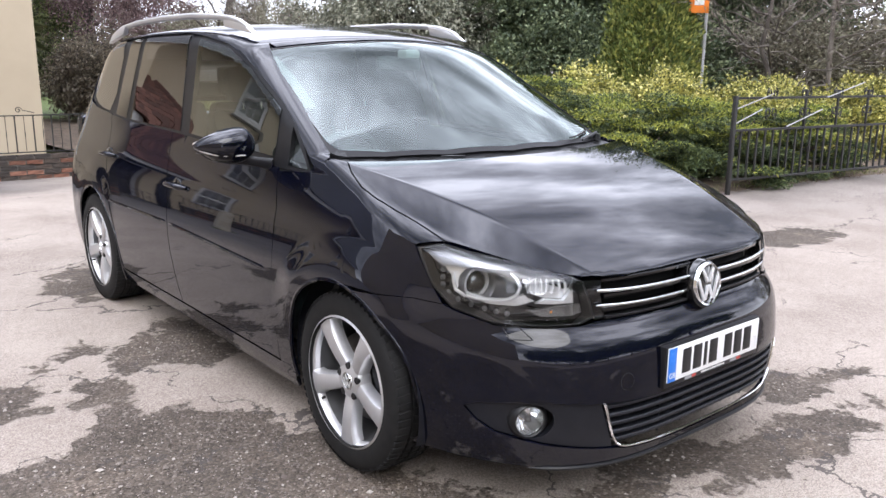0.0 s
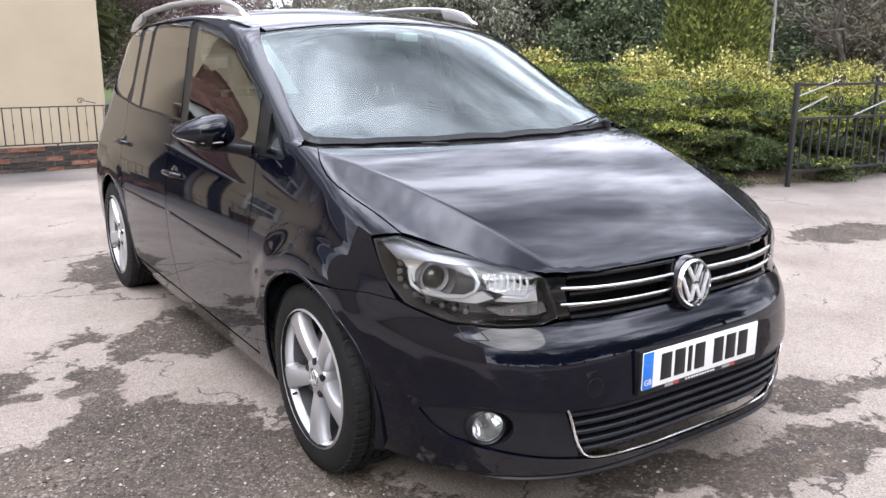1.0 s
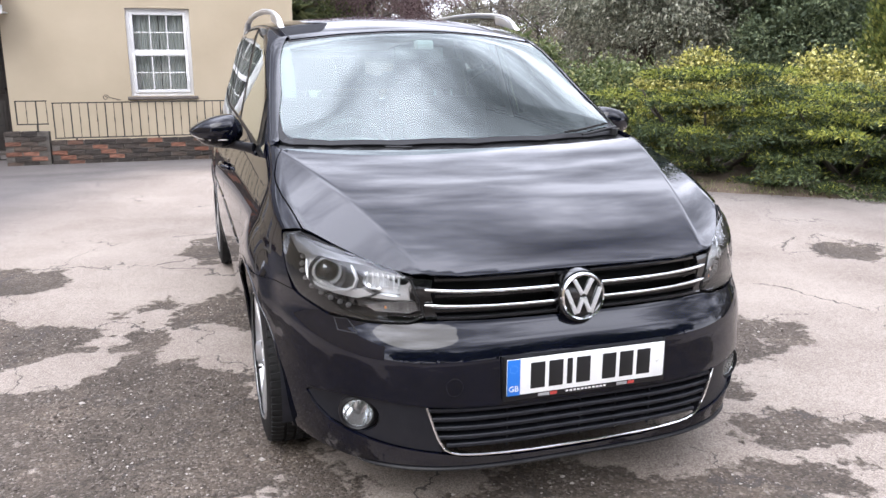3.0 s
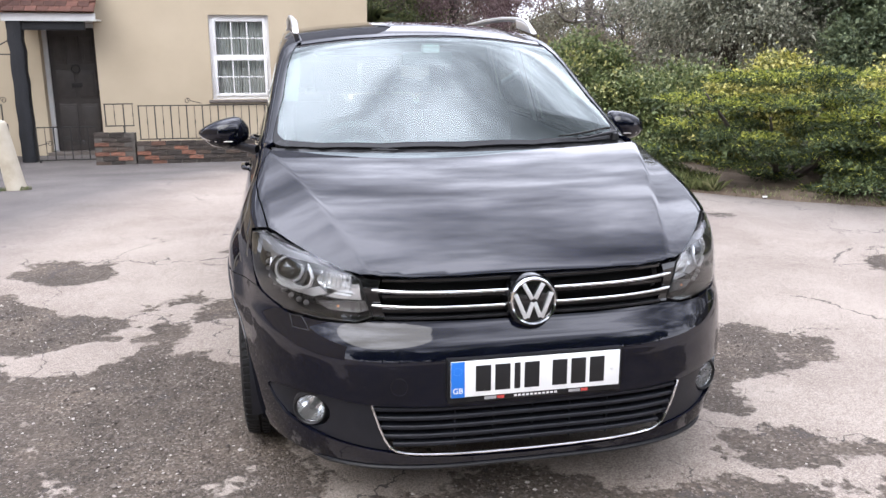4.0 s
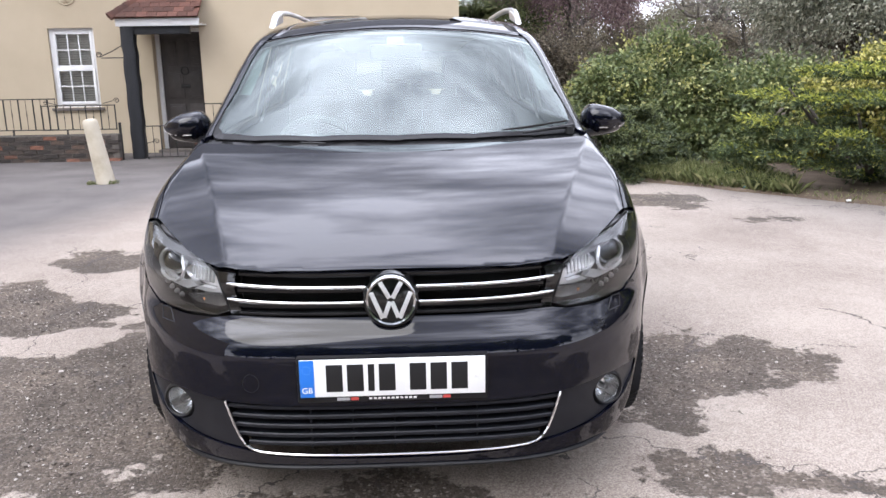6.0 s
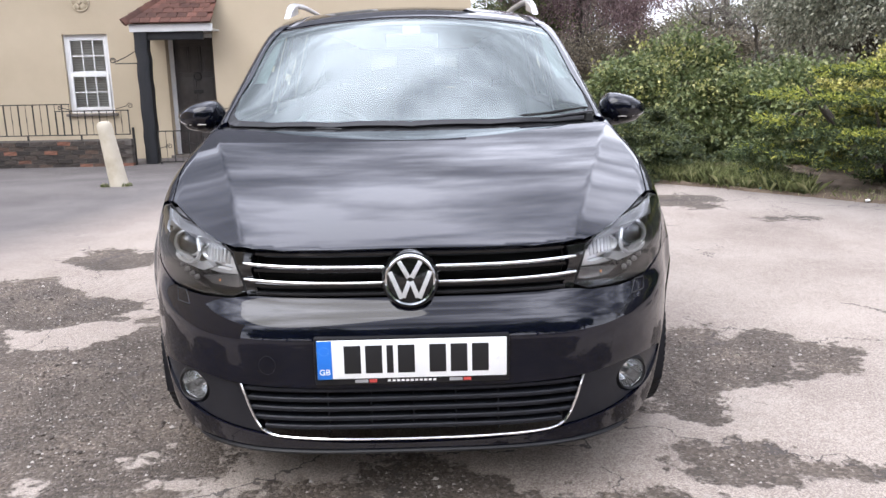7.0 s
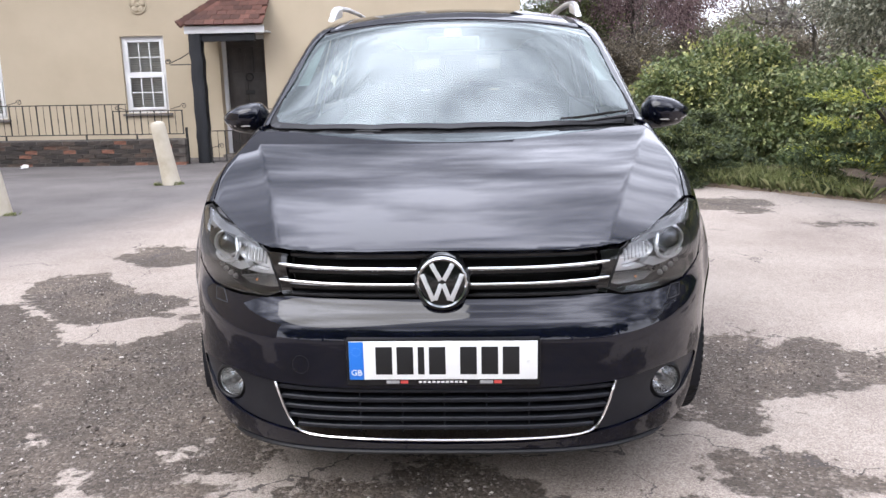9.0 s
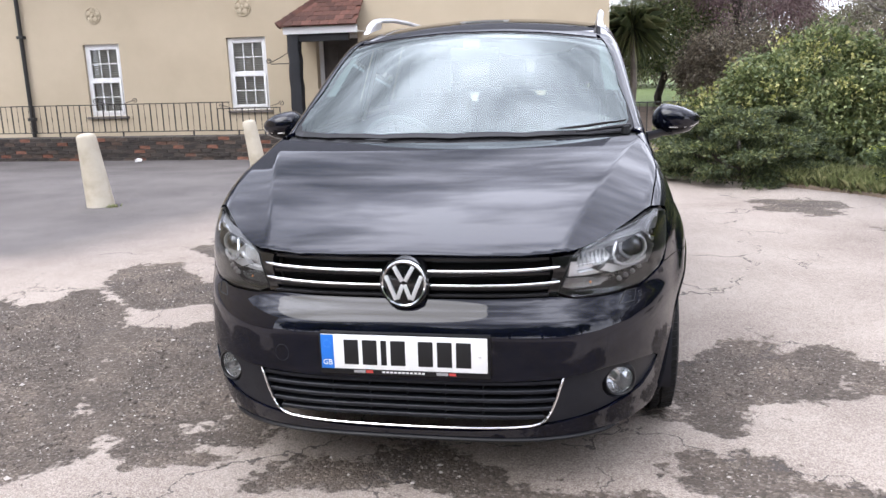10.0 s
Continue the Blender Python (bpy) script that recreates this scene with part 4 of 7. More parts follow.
ARCH = .368
FRONT_ARCH_REAR = arc(AXLE_F, ARCH, -12, 78, .872)            # from the door side up to the top
FRONT_ARCH_FORE = arc(AXLE_F, ARCH, 84, 208, .865)           # from the top forward and down
REAR_ARCH = arc(AXLE_R, ARCH, 190, -16, .865, 26)

HOOD_FRONT = [(0, .084, .776), (.2, .087, .776), (.35, .099, .771), (.443, .121, .761)]
HOOD_SIDE = [(.50, .144, .771), (.545, .179, .79), (.615, .257, .811), (.693, .365, .834), (.760, .468, .856), (.775, .58, .89), (.79, .678, .918), (.797, .78, .95), (.792, .865, .977), (.77, .96, 1.015), (.737, 1.038, 1.041)]
HOOD_REAR = [(.60, .998, 1.04), (.4, .955, 1.04), (.2, .932, 1.04), (0, .925, 1.04)]
SCREEN = [(0, .992, 1.05), (.3, 1.018, 1.05), (.55, 1.084, 1.06), (.690, 1.150, 1.075), (.714, 1.200, 1.095), (.70, 1.42, 1.24), (.675, 1.62, 1.36), (.642, 1.79, 1.466), (.615, 1.808, 1.475), (.45, 1.752, 1.48), (.25, 1.71, 1.49), (0, 1.695, 1.49)]
SCREEN_RIM = [(0, .964, 1.04), (.3, .992, 1.04), (.55, 1.058, 1.045), (.715, 1.125, 1.055), (.735, 1.165, 1.07), (.716, 1.42, 1.24), (.69, 1.63, 1.36), (.656, 1.81, 1.475), (.62, 1.824, 1.48), (.45, 1.766, 1.48), (.25, 1.724, 1.49), (0, 1.709, 1.49)]
LAMP = [(.80, .54, .840), (.808, .465, .737), (.783, .40, .677), (.715, .29, .643), (.605, .186, .637), (.512, .132, .639), (.469, .121, .654), (.483, .126, .70), (.503, .142, .764), (.545, .177, .789), (.615, .255, .811), (.695, .363, .833), (.764, .470, .856)]
BUMPER_TOP = [(0, .072, .642), (.25, .085, .643), (.427, .106, .645), (.47, .118, .643), (.512, .132, .635), (.605, .186, .632), (.715, .29, .638), (.783, .40, .672), (.797, .428, .684), (.835, .52, .688), (.865, .66, .680)]
BUMPER_LOW = [(.80, .56, .20), (.77, .38, .20), (.72, .29, .203), (.6, .15, .203), (.4, .05, .198), (.2, .035, .195), (0, .03, .194)]
MOUTH = [(0, .02, .398), (.25, .028, .399), (.481, .054, .405), (.62, .13, .420), (.70, .215, .415), (.765, .31, .402), (.782, .345, .385), (.765, .31, .345), (.728, .265, .312), (.635, .16, .284), (.505, .072, .262), (.43, .048, .252), (.366, .036, .240), (.2, .022, .230), (0, .018, .226)]
WINDOW_LINE = [(.803, 1.43, 1.004), (.797, 1.9, 1.035), (.789, 2.33, 1.056), (.784, 3.15, 1.079), (.77, 3.45, 1.098), (.757, 3.74, 1.128)]


def arch_lip(cy, fore, side):
    """The rolled flange round a wheel opening."""
    pts = []
    for a in np.linspace(-14, 200, 44):
        q = np.array([[cy + ARCH * math.cos(radians(a)), AXLE_Z + ARCH * math.sin(radians(a))]])
        p, n = land(q, Side)
        pts.append(p[0] - n[0] * .004)
    bm = bmesh.new()
    add_tube(bm, [(side * p[0], p[1], p[2]) for p in pts], .008, 6)
    part("arch_lip", bm, PAINT, fore)


def snapped(points, proj, n=4):
    """Rough places along a seam, set closer and dropped on the skin, so that both panels meet there."""
    p = np.array(points, float)
    p = np.concatenate([p[:-1, None] + (p[1:] - p[:-1])[:, None] * (np.arange(n) / n)[None, :, None]]).reshape(-1, 3)
    p = np.concatenate([p, np.array(points[-1:], float)])
    return [tuple(q) for q in land(proj.uv(p), proj)[0]]


FRONT_ARCH_REAR, FRONT_ARCH_FORE, REAR_ARCH = (snapped(a, Side, 1) for a in (FRONT_ARCH_REAR, FRONT_ARCH_FORE, REAR_ARCH))
HOOD_LAMP_SEAM, HOOD_WING_SEAM = snapped(HOOD_SIDE[:5], Top), snapped(HOOD_SIDE[4:], Top)
WING_SEAM = snapped(BUMPER_TOP[8:], Round)


def body_panels():
    step = .028
    skin("bonnet", HOOD_FRONT + HOOD_LAMP_SEAM[:-1] + HOOD_WING_SEAM + HOOD_REAR, Top, PAINT, car, "black painted bonnet with a crease to each side", .015, gap=.0028,
                lines=[np.array([(s * (.460 + .315 * (y - .1) + k), y) for y in np.linspace(.10, 1.05, 64)]) for s in (1, -1) for k in (-.030, -.012, -.004, 0, .004, .012, .030)])
    skin("roof_panel", [(0, 1.712, 1.5), (.25, 1.727, 1.5), (.45, 1.77, 1.5), (.585, 1.815, 1.5), (.60, 2.2, 1.55), (.60, 3.5, 1.55), (.54, 3.93, 1.5), (0, 3.98, 1.5)], Top, PAINT, car, "black painted roof", .03)
    skin("windscreen_surround", SCREEN_RIM, Top, FRIT, car, "black border of the windscreen", .03, holes=[SCREEN], offset=-.003, gap=.0005, lip=.03)
    skin("windscreen", SCREEN, Top, SCREEN_GLASS, car, "large raked windscreen mirroring the clouds", .022, offset=-.004, gap=.0, lip=0).visible_shadow = False
    skin("front_bumper", BUMPER_TOP[:8] + WING_SEAM + FRONT_ARCH_FORE[2:12] + BUMPER_LOW, Round, PAINT, car, "black painted front bumper", .013, holes=[MOUTH], gap=.0009)
    for s in (1, -1):
        fender = skin("front_wing", [(.755, 1.09, 1.05), (.80, 1.185, 1.0), (.813, 1.41, .985), (.86, 1.335, .85), (.878, 1.325, .747), (.87, 1.335, .34), (.845, 1.335, .205)] + FRONT_ARCH_REAR + FRONT_ARCH_FORE[:2] + WING_SEAM[::-1] + [(.808, .465, .74), (.80, .545, .839)] + HOOD_WING_SEAM, Oblique, PAINT, car, "", .011, gap=.0018, mirror=s)
        front_door = skin("front_door", [(.80, 1.335, .255), (.87, 1.325, .5), (.878, 1.325, .747), (.86, 1.335, .85), (.813, 1.41, .985), (.80, 1.43, 1.0)] + WINDOW_LINE[1:2] + [(.789, 2.33, 1.054), (.78, 2.50, 1.06), (.807, 2.49, .999), (.867, 2.401, .81), (.882, 2.38, .705), (.883, 2.366, .516), (.873, 2.332, .368), (.86, 2.30, .262)], Side, PAINT, car, "", .028, gap=.003, mirror=s)
        rear_door = skin("rear_door", [(.86, 2.30, .262), (.873, 2.332, .368), (.883, 2.366, .516), (.882, 2.38, .705), (.867, 2.401, .81), (.807, 2.49, .999), (.78, 2.50, 1.06), (.784, 3.15, 1.077), (.77, 3.45, 1.096), (.8, 3.40, 1.02), (.85, 3.33, .86), (.87, 3.24, .68), (.87, 3.185, .48), (.87, 3.17, .39), (.87, 3.14, .262)], Side, PAINT, car, "", .028, gap=.003, mirror=s)
        skin("rear_quarter", REAR_ARCH[3:] + [(.86, 4.24, .24), (.8, 4.30, .5), (.8, 4.30, .9), (.74, 4.24, 1.1), (.70, 4.08, 1.32), (.65, 3.9, 1.47), (.62, 3.86, 1.5), (.66, 3.9, 1.42), (.70, 3.93, 1.3), (.74, 3.90, 1.16), (.757, 3.76, 1.124), (.77, 3.45, 1.098), (.8, 3.40, 1.02), (.85, 3.33, .86), (.87, 3.24, .68)], Side, PAINT, car, "", .04, mirror=s)
        skin("sill", [(.85, 1.335, .25), (.86, 2.3, .257), (.86, 3.14, .257), (.85, 3.16, .30), (.85, 3.20, .19), (.85, 1.25, .16), (.85, 1.23, .23), (.85, 1.30, .24)], Side, PAINT, car, "", .04, mirror=s)
        skin("roof_side", [(.757, 1.11, 1.055), (.735, 1.30, 1.17), (.716, 1.44, 1.26), (.69, 1.64, 1.37), (.657, 1.825, 1.482), (.61, 1.95, 1.54), (.607, 2.6, 1.58), (.605, 3.4, 1.57), (.57, 3.88, 1.51), (.63, 3.87, 1.49), (.655, 3.7, 1.515), (.665, 3.35, 1.527), (.66, 2.57, 1.532), (.667, 2.40, 1.517), (.684, 2.08, 1.470), (.709, 1.81, 1.383), (.733, 1.59, 1.285), (.744, 1.485, 1.232), (.76, 1.375, 1.165), (.797, 1.165, 1.012), (.795, 1.12, 1.02)], Oblique, PAINT, car, "", .025, mirror=s)
        # glazing, front to back
        corners, _ = land(np.array([(1.385, 1.145), (1.359, 1.008), (1.218, 1.005)]), Side, -.007)
        corners[0, 0] -= .048
        bm = bmesh.new()
        bm.faces.new([bm.verts.new((s * c[0], c[1], c[2])) for c in corners])
        part("quarter_window", bm, QUARTER_GLASS, car, "small clear triangular window", smooth=False)
        for pane, outline, m in (("front_window", [(.80, 1.475, 1.03), (.79, 2.325, 1.062), (.76, 2.35, 1.2), (.68, 2.41, 1.492), (.684, 2.095, 1.455), (.709, 1.825, 1.365), (.733, 1.615, 1.265), (.744, 1.50, 1.21)], SIDE_GLASS),
                                 ("rear_window", [(.786, 2.43, 1.066), (.783, 3.14, 1.083), (.66, 3.12, 1.512), (.662, 2.54, 1.514)], DARK_GLASS),
                                 ("rear_side_window", [(.776, 3.20, 1.085), (.776, 3.385, 1.098), (.66, 3.35, 1.507), (.66, 3.19, 1.512)], DARK_GLASS),
                                 ("tail_side_window", [(.771, 3.44, 1.104), (.757, 3.72, 1.13), (.73, 3.86, 1.19), (.69, 3.89, 1.36), (.66, 3.78, 1.46), (.66, 3.62, 1.50), (.65, 3.43, 1.508)], DARK_GLASS)):
            skin(pane, outline, Side, m, car, "", .025, offset=-.006, gap=.0, lip=0, soft=1 if pane.startswith("tail") else 0, mirror=s)
        skin("window_frame", [(.81, 1.185, .992), (.803, 1.43, .994), (.797, 1.9, 1.026), (.789, 2.33, 1.047), (.784, 3.15, 1.070), (.77, 3.45, 1.088), (.757, 3.74, 1.114), (.73, 3.90, 1.17), (.69, 3.935, 1.37), (.65, 3.85, 1.49), (.655, 3.68, 1.52), (.665, 3.35, 1.532), (.66, 2.57, 1.537), (.667, 2.40, 1.522), (.684, 2.08, 1.475), (.709, 1.81, 1.388), (.733, 1.59, 1.29), (.744, 1.485, 1.237), (.76, 1.375, 1.17)], Side, BLACK_TRIM, car, "black window frame and pillars", .05, offset=-.0085, lip=.02, gap=0, mirror=s,
             holes=[[(.758, 1.39, 1.15), (.80, 1.362, 1.005), (.803, 1.21, 1.002)],
                    [(.80, 1.475, 1.03), (.79, 2.325, 1.062), (.76, 2.35, 1.2), (.68, 2.41, 1.492), (.684, 2.095, 1.455), (.709, 1.825, 1.365), (.733, 1.615, 1.265), (.744, 1.50, 1.21)],
                    [(.786, 2.43, 1.066), (.783, 3.14, 1.083), (.66, 3.12, 1.512), (.662, 2.54, 1.514)]])
        arch_lip(AXLE_F, fender, s)
        arch_lip(AXLE_R, rear_door, s)
        # rub strip along the doors, and the handles
        for door, y0, y1, z0, z1 in ((front_door, 1.39, 2.355, .612, .64), (rear_door, 2.395, 3.23, .641, .634)):
            q = np.array([(y0 + (y1 - y0) * k / 30, z0 + (z1 - z0) * k / 30) for k in range(31)])
            p, _ = land(q, Side)
            bm = bmesh.new()
            add_tube(bm, [(s * (a[0] - .003), a[1], a[2]) for a in p], [.004] + [.012] * 29 + [.006], 8, flat=.55)
            part("rub_strip", bm, PAINT, door)
        for door, y, z in ((front_door, 2.29, .826), (rear_door, 3.31, .884)):
            p, _ = land(np.array([(y - .11 + .22 * k / 12, z + .006 * math.sin(k / 12 * math.pi)) for k in range(13)]), Side)
            bm = bmesh.new()
            lift = [.0, .012, .024, .030, .032, .033, .033, .033, .032, .030, .024, .012, .0]
            add_tube(bm, [(s * (a[0] + l), a[1], a[2]) for a, l in zip(p, lift)], [.008, .011] + [.0135] * 9 + [.011, .008], 10)
            part("door_handle", bm, PAINT, door)
            bm = lathe([(.001, .003), (.038, .002), (.046, -.004)], 24, "x", Matrix.Translation((s * (p[6][0] - .002), y, z)) @ Matrix.Diagonal((s, 1.2, .8, 1)))
            part("handle_recess", bm, GLOSS_BLACK, door)
    # black sheets added behind the shut lines, to stand for the shade in them
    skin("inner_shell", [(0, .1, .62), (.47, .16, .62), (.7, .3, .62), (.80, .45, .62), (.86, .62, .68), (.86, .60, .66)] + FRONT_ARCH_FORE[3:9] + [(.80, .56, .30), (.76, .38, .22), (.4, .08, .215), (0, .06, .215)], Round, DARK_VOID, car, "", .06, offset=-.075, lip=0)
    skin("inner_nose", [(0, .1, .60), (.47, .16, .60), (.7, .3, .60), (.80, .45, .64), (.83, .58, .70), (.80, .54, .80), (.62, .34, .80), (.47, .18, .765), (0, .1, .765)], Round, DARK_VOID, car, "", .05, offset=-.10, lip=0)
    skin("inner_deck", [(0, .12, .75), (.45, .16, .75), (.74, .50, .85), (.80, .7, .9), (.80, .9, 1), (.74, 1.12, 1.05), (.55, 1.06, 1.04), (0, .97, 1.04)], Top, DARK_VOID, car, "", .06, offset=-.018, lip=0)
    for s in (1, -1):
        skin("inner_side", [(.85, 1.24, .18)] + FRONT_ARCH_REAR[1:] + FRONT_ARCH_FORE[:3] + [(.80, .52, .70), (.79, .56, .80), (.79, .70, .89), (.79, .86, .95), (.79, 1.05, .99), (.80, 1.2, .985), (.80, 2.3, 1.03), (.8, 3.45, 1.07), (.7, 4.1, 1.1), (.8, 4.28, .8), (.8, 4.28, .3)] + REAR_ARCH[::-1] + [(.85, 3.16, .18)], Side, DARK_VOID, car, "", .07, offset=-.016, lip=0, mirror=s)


body_panels()

# ---- car: nose, lamps, wheels, fittings ----
LAMP_CHROME = mat("lamp_reflector", (.92, .93, .94), .20, .6)[0]
LAMP_GREY = mottled("lamp_bezel_grey", [(.3, (.20, .20, .205)), (.7, (.28, .28, .285))], .30, 12, 3, metal=.6)
LAMP_DARK = mottled("lamp_cavity_grey", [(.3, (.075, .075, .078)), (.7, (.11, .11, .114))], .35, 12, 3, metal=.2)
PLATE_WHITE = mottled("plate_white", [(.3, (.78, .78, .77)), (.7, (.84, .84, .83))], .32, 14, 4)
PLATE_BLUE = mat("plate_blue", (.02, .17, .62), .35)[0]
PLATE_INK = mat("plate_ink", (.012, .012, .013), .4)[0]
RED_MARK = mat("red_mark", (.55, .07, .06), .5)[0]
GREY_MARK = mat("grey_mark", (.35, .35, .36), .5)[0]
ALLOY = mottled("silver_alloy", [(.3, (.54, .54, .55)), (.7, (.63, .63, .64))], .36, 9, 4, 120, .05, .001, metal=.7)
# darker copy of the alloy: shade inside the rim put into its colour
ALLOY_SHADE = mottled("shaded_rim_barrel", [(.3, (.10, .10, .102)), (.7, (.16, .16, .163))], .45, 9, 4, metal=.6)
DISC_STEEL = mottled("brake_disc", [(.3, (.07, .066, .062)), (.7, (.13, .122, .118))], .45, 18, 4, metal=.9)
INDICATOR = mottled("indicator_ribs", [(.3, (.20, .20, .20)), (.7, (.42, .42, .42))], .25, 30, 2, metal=.8, stretch=(6, 1, .2))
AMBER = mat("amber_bulb", (.75, .25, .05), .3)[0]
MIRROR = mat("mirror_glass", (.9, .9, .9), .01, 1.0)[0]


def on_nose(points, offset=0.0):
    """Places on the nose for rough places, moved out along the normal."""
    p, n = land(Round.uv(np.array(points, float)), Round)
    return p + n * offset, n


def swept(points, offset, radius, sides=8, flat=1.0, s=1, closed=False):
    p, _ = on_nose(points, offset)
    return tube([(s * a[0], a[1], a[2]) for a in p], radius, sides, closed, flat)


def bar_across(name, x0, x1, z, offset, width, height, material, parent, label="", rise=0.0, steps=14):
    """A flat slat that follows the curve of the nose, from x0 to x1 at height z."""
    pts = [(x0 + (x1 - x0) * k / steps, .1, z + rise * (k / steps) ** 3) for k in range(steps + 1)]
    for _ in range(3):
        p, n = land(Round.uv(np.array(pts)), Round)
        pts = [(x, q[1], zz) for (x, _, zz), q in zip(pts, p)]
    bm = bmesh.new()
    rings = []
    for a, d in zip(p, n):
        flat = Vector((d[0], d[1], 0)).normalized()
        c = Vector(a) + flat * offset
        rings.append([bm.verts.new(c + flat * u + Vector((0, 0, v))) for u, v in ((0, -height / 2), (.003, -height * .2), (.003, height * .3), (0, height / 2), (-width, height / 2), (-width, -height / 2))])
    for r0, r1 in zip(rings, rings[1:]):
        for k in range(6):
            bm.faces.new((r0[k], r0[(k + 1) % 6], r1[(k + 1) % 6], r1[k]))
    bm.faces.new(rings[0]); bm.faces.new(rings[-1])
    bmesh.ops.recalc_face_normals(bm, faces=bm.faces)
    return part(name, bm, material, parent, label, angle=30)


def upper_grille():
    # the backing sheet is plain black in place of the shade behind the bars
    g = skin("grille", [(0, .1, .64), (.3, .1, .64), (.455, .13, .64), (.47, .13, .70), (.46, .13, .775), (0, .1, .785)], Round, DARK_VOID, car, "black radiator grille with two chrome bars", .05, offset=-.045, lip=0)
    for s in (1, -1):
        for z in (.729, .6845):
            part("chrome_bar", swept([(s * (.072 + .396 * k / 20), .075 + .2 * (.072 + .396 * k / 20) ** 2, z + .008 * (k / 20) ** 3) for k in range(21)], .004, [.0052] * 20 + [.003], 10), CHROME, g, "bright chrome bar")
            bar_across("grille_slat", s * .072, s * .44, z - .012, -.006, .03, .016, GLOSS_BLACK, g)
        bar_across("grille_slat", s * .03, s * .44, .760, -.016, .03, .014, GLOSS_BLACK, g)
        bar_across("grille_rim", s * .0, s * .435, .6515, .001, .04, .010, BLACK_TRIM, g)
        skin("corner_trim", [(.430, .11, .647), (.468, .118, .644), (.481, .126, .70), (.501, .134, .746), (.515, .15, .768), (.47, .13, .768), (.445, .118, .766), (.448, .118, .72)], Round, GLOSS_BLACK, car, "", .03, offset=-.004, lip=.03, mirror=s)


def badge(radius, centre, out, parent, name="badge"):
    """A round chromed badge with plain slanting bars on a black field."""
    z = Vector(out).normalized()
    x = Vector((0, 0, 1)).cross(z).normalized()
    y = z.cross(x)
    m = Matrix.Translation(centre) @ Matrix((x, y, z)).transposed().to_4x4()
    ob = part(name, lathe([(.0005, .10 * radius), (.8 * radius, .07 * radius), (1.08 * radius, 0), (1.16 * radius, -.25 * radius), (1.16 * radius, -.9 * radius)], 40, "z", m), GLOSS_BLACK, parent, "round chrome badge on a black field")
    part("badge_ring", lathe([(.86 * radius, .05 * radius), (.89 * radius, .17 * radius), (.95 * radius, .19 * radius), (1.0 * radius, .14 * radius), (1.02 * radius, .02 * radius)], 48, "z", m), CHROME, ob, "chrome ring")
    r = radius
    bars = [((-.42, .74), (-.06, .10)), ((.42, .74), (.06, .10)), ((-.78, .34), (-.34, -.70)), ((.78, .34), (.34, -.70)), ((-.28, -.66), (-.04, -.04)), ((.28, -.66), (.04, -.04))]
    for a, b in bars:
        a, b = Vector(a) * r, Vector(b) * r
        d = (b - a).normalized()
        side = Vector((-d.y, d.x)) * .088 * r
        bm = prism([tuple(a + side), tuple(a - side), tuple(b - side), tuple(b + side)], .09 * r, m @ Matrix.Translation((0, 0, .09 * r)), .02 * r)
        part("badge_bar", bm, BADGE_CHROME, ob)
    return ob


def number_plate():
    h = part("plate_holder", box(-.268, .268, .000, .03, .414, .548, .004), BLACK_TRIM, car, "black plate holder")
    for x0, x1, m in ((-.158, -.122, GREY_MARK), (-.119, -.098, RED_MARK), (.102, .138, GREY_MARK), (.141, .162, RED_MARK)):
        part("holder_mark", box(x0, x1, -.0012, .001, .4195, .4285), m, h, smooth=False)
    for k in range(11):
        part("holder_bar", box(-.068 + k * .0125, -.0595 + k * .0125, -.001, .001, .421, .4265), PLATE_WHITE, h, smooth=False)
    p = part("number_plate", box(-.26, .26, -.0055, -.0005, .4325, .5435, .003), PLATE_WHITE, car, "white front number plate with a blue end band")
    part("blue_band", box(-.2595, -.219, -.0068, -.005, .433, .543, .001), PLATE_BLUE, p, "blue band")
    letters = bpy.data.curves.new("band_letters", "FONT")
    letters.body, letters.size, letters.extrude, letters.align_x = "GB", .024, .0004, "CENTER"
    letters.materials.append(PLATE_WHITE)
    text = new("band_letters", letters)
    text.parent = p
    text.matrix_basis = Matrix.Translation((-.2392, -.0074, .446)) @ Matrix.Rotation(radians(90), 4, "X")
    for k in range(12):
        a = k * math.pi / 6
        part("band_dot", box(-.2405 + .012 * math.cos(a), -.2385 + .012 * math.cos(a), -.0074, -.0066, .513 + .012 * math.sin(a), .515 + .012 * math.sin(a)), mat("dot_blue", (.12, .30, .70), .4)[0] if k == 0 else bpy.data.materials["dot_blue"], p, smooth=False)
    x = -.186
    for k in range(7):
        w = .018 if k == 2 else .046
        part("plate_bar", box(x, x + w, -.0066, -.005, .448, .528, .001), PLATE_INK, p, "plain dark bar")
        x += w + (.040 if k == 3 else .0125)
    part("plate_screw", lathe([(.0005, -.010), (.006, -.0095), (.008, -.005)], 16, "y", Matrix.Translation((.237, .001, .488))), PLATE_WHITE, p)


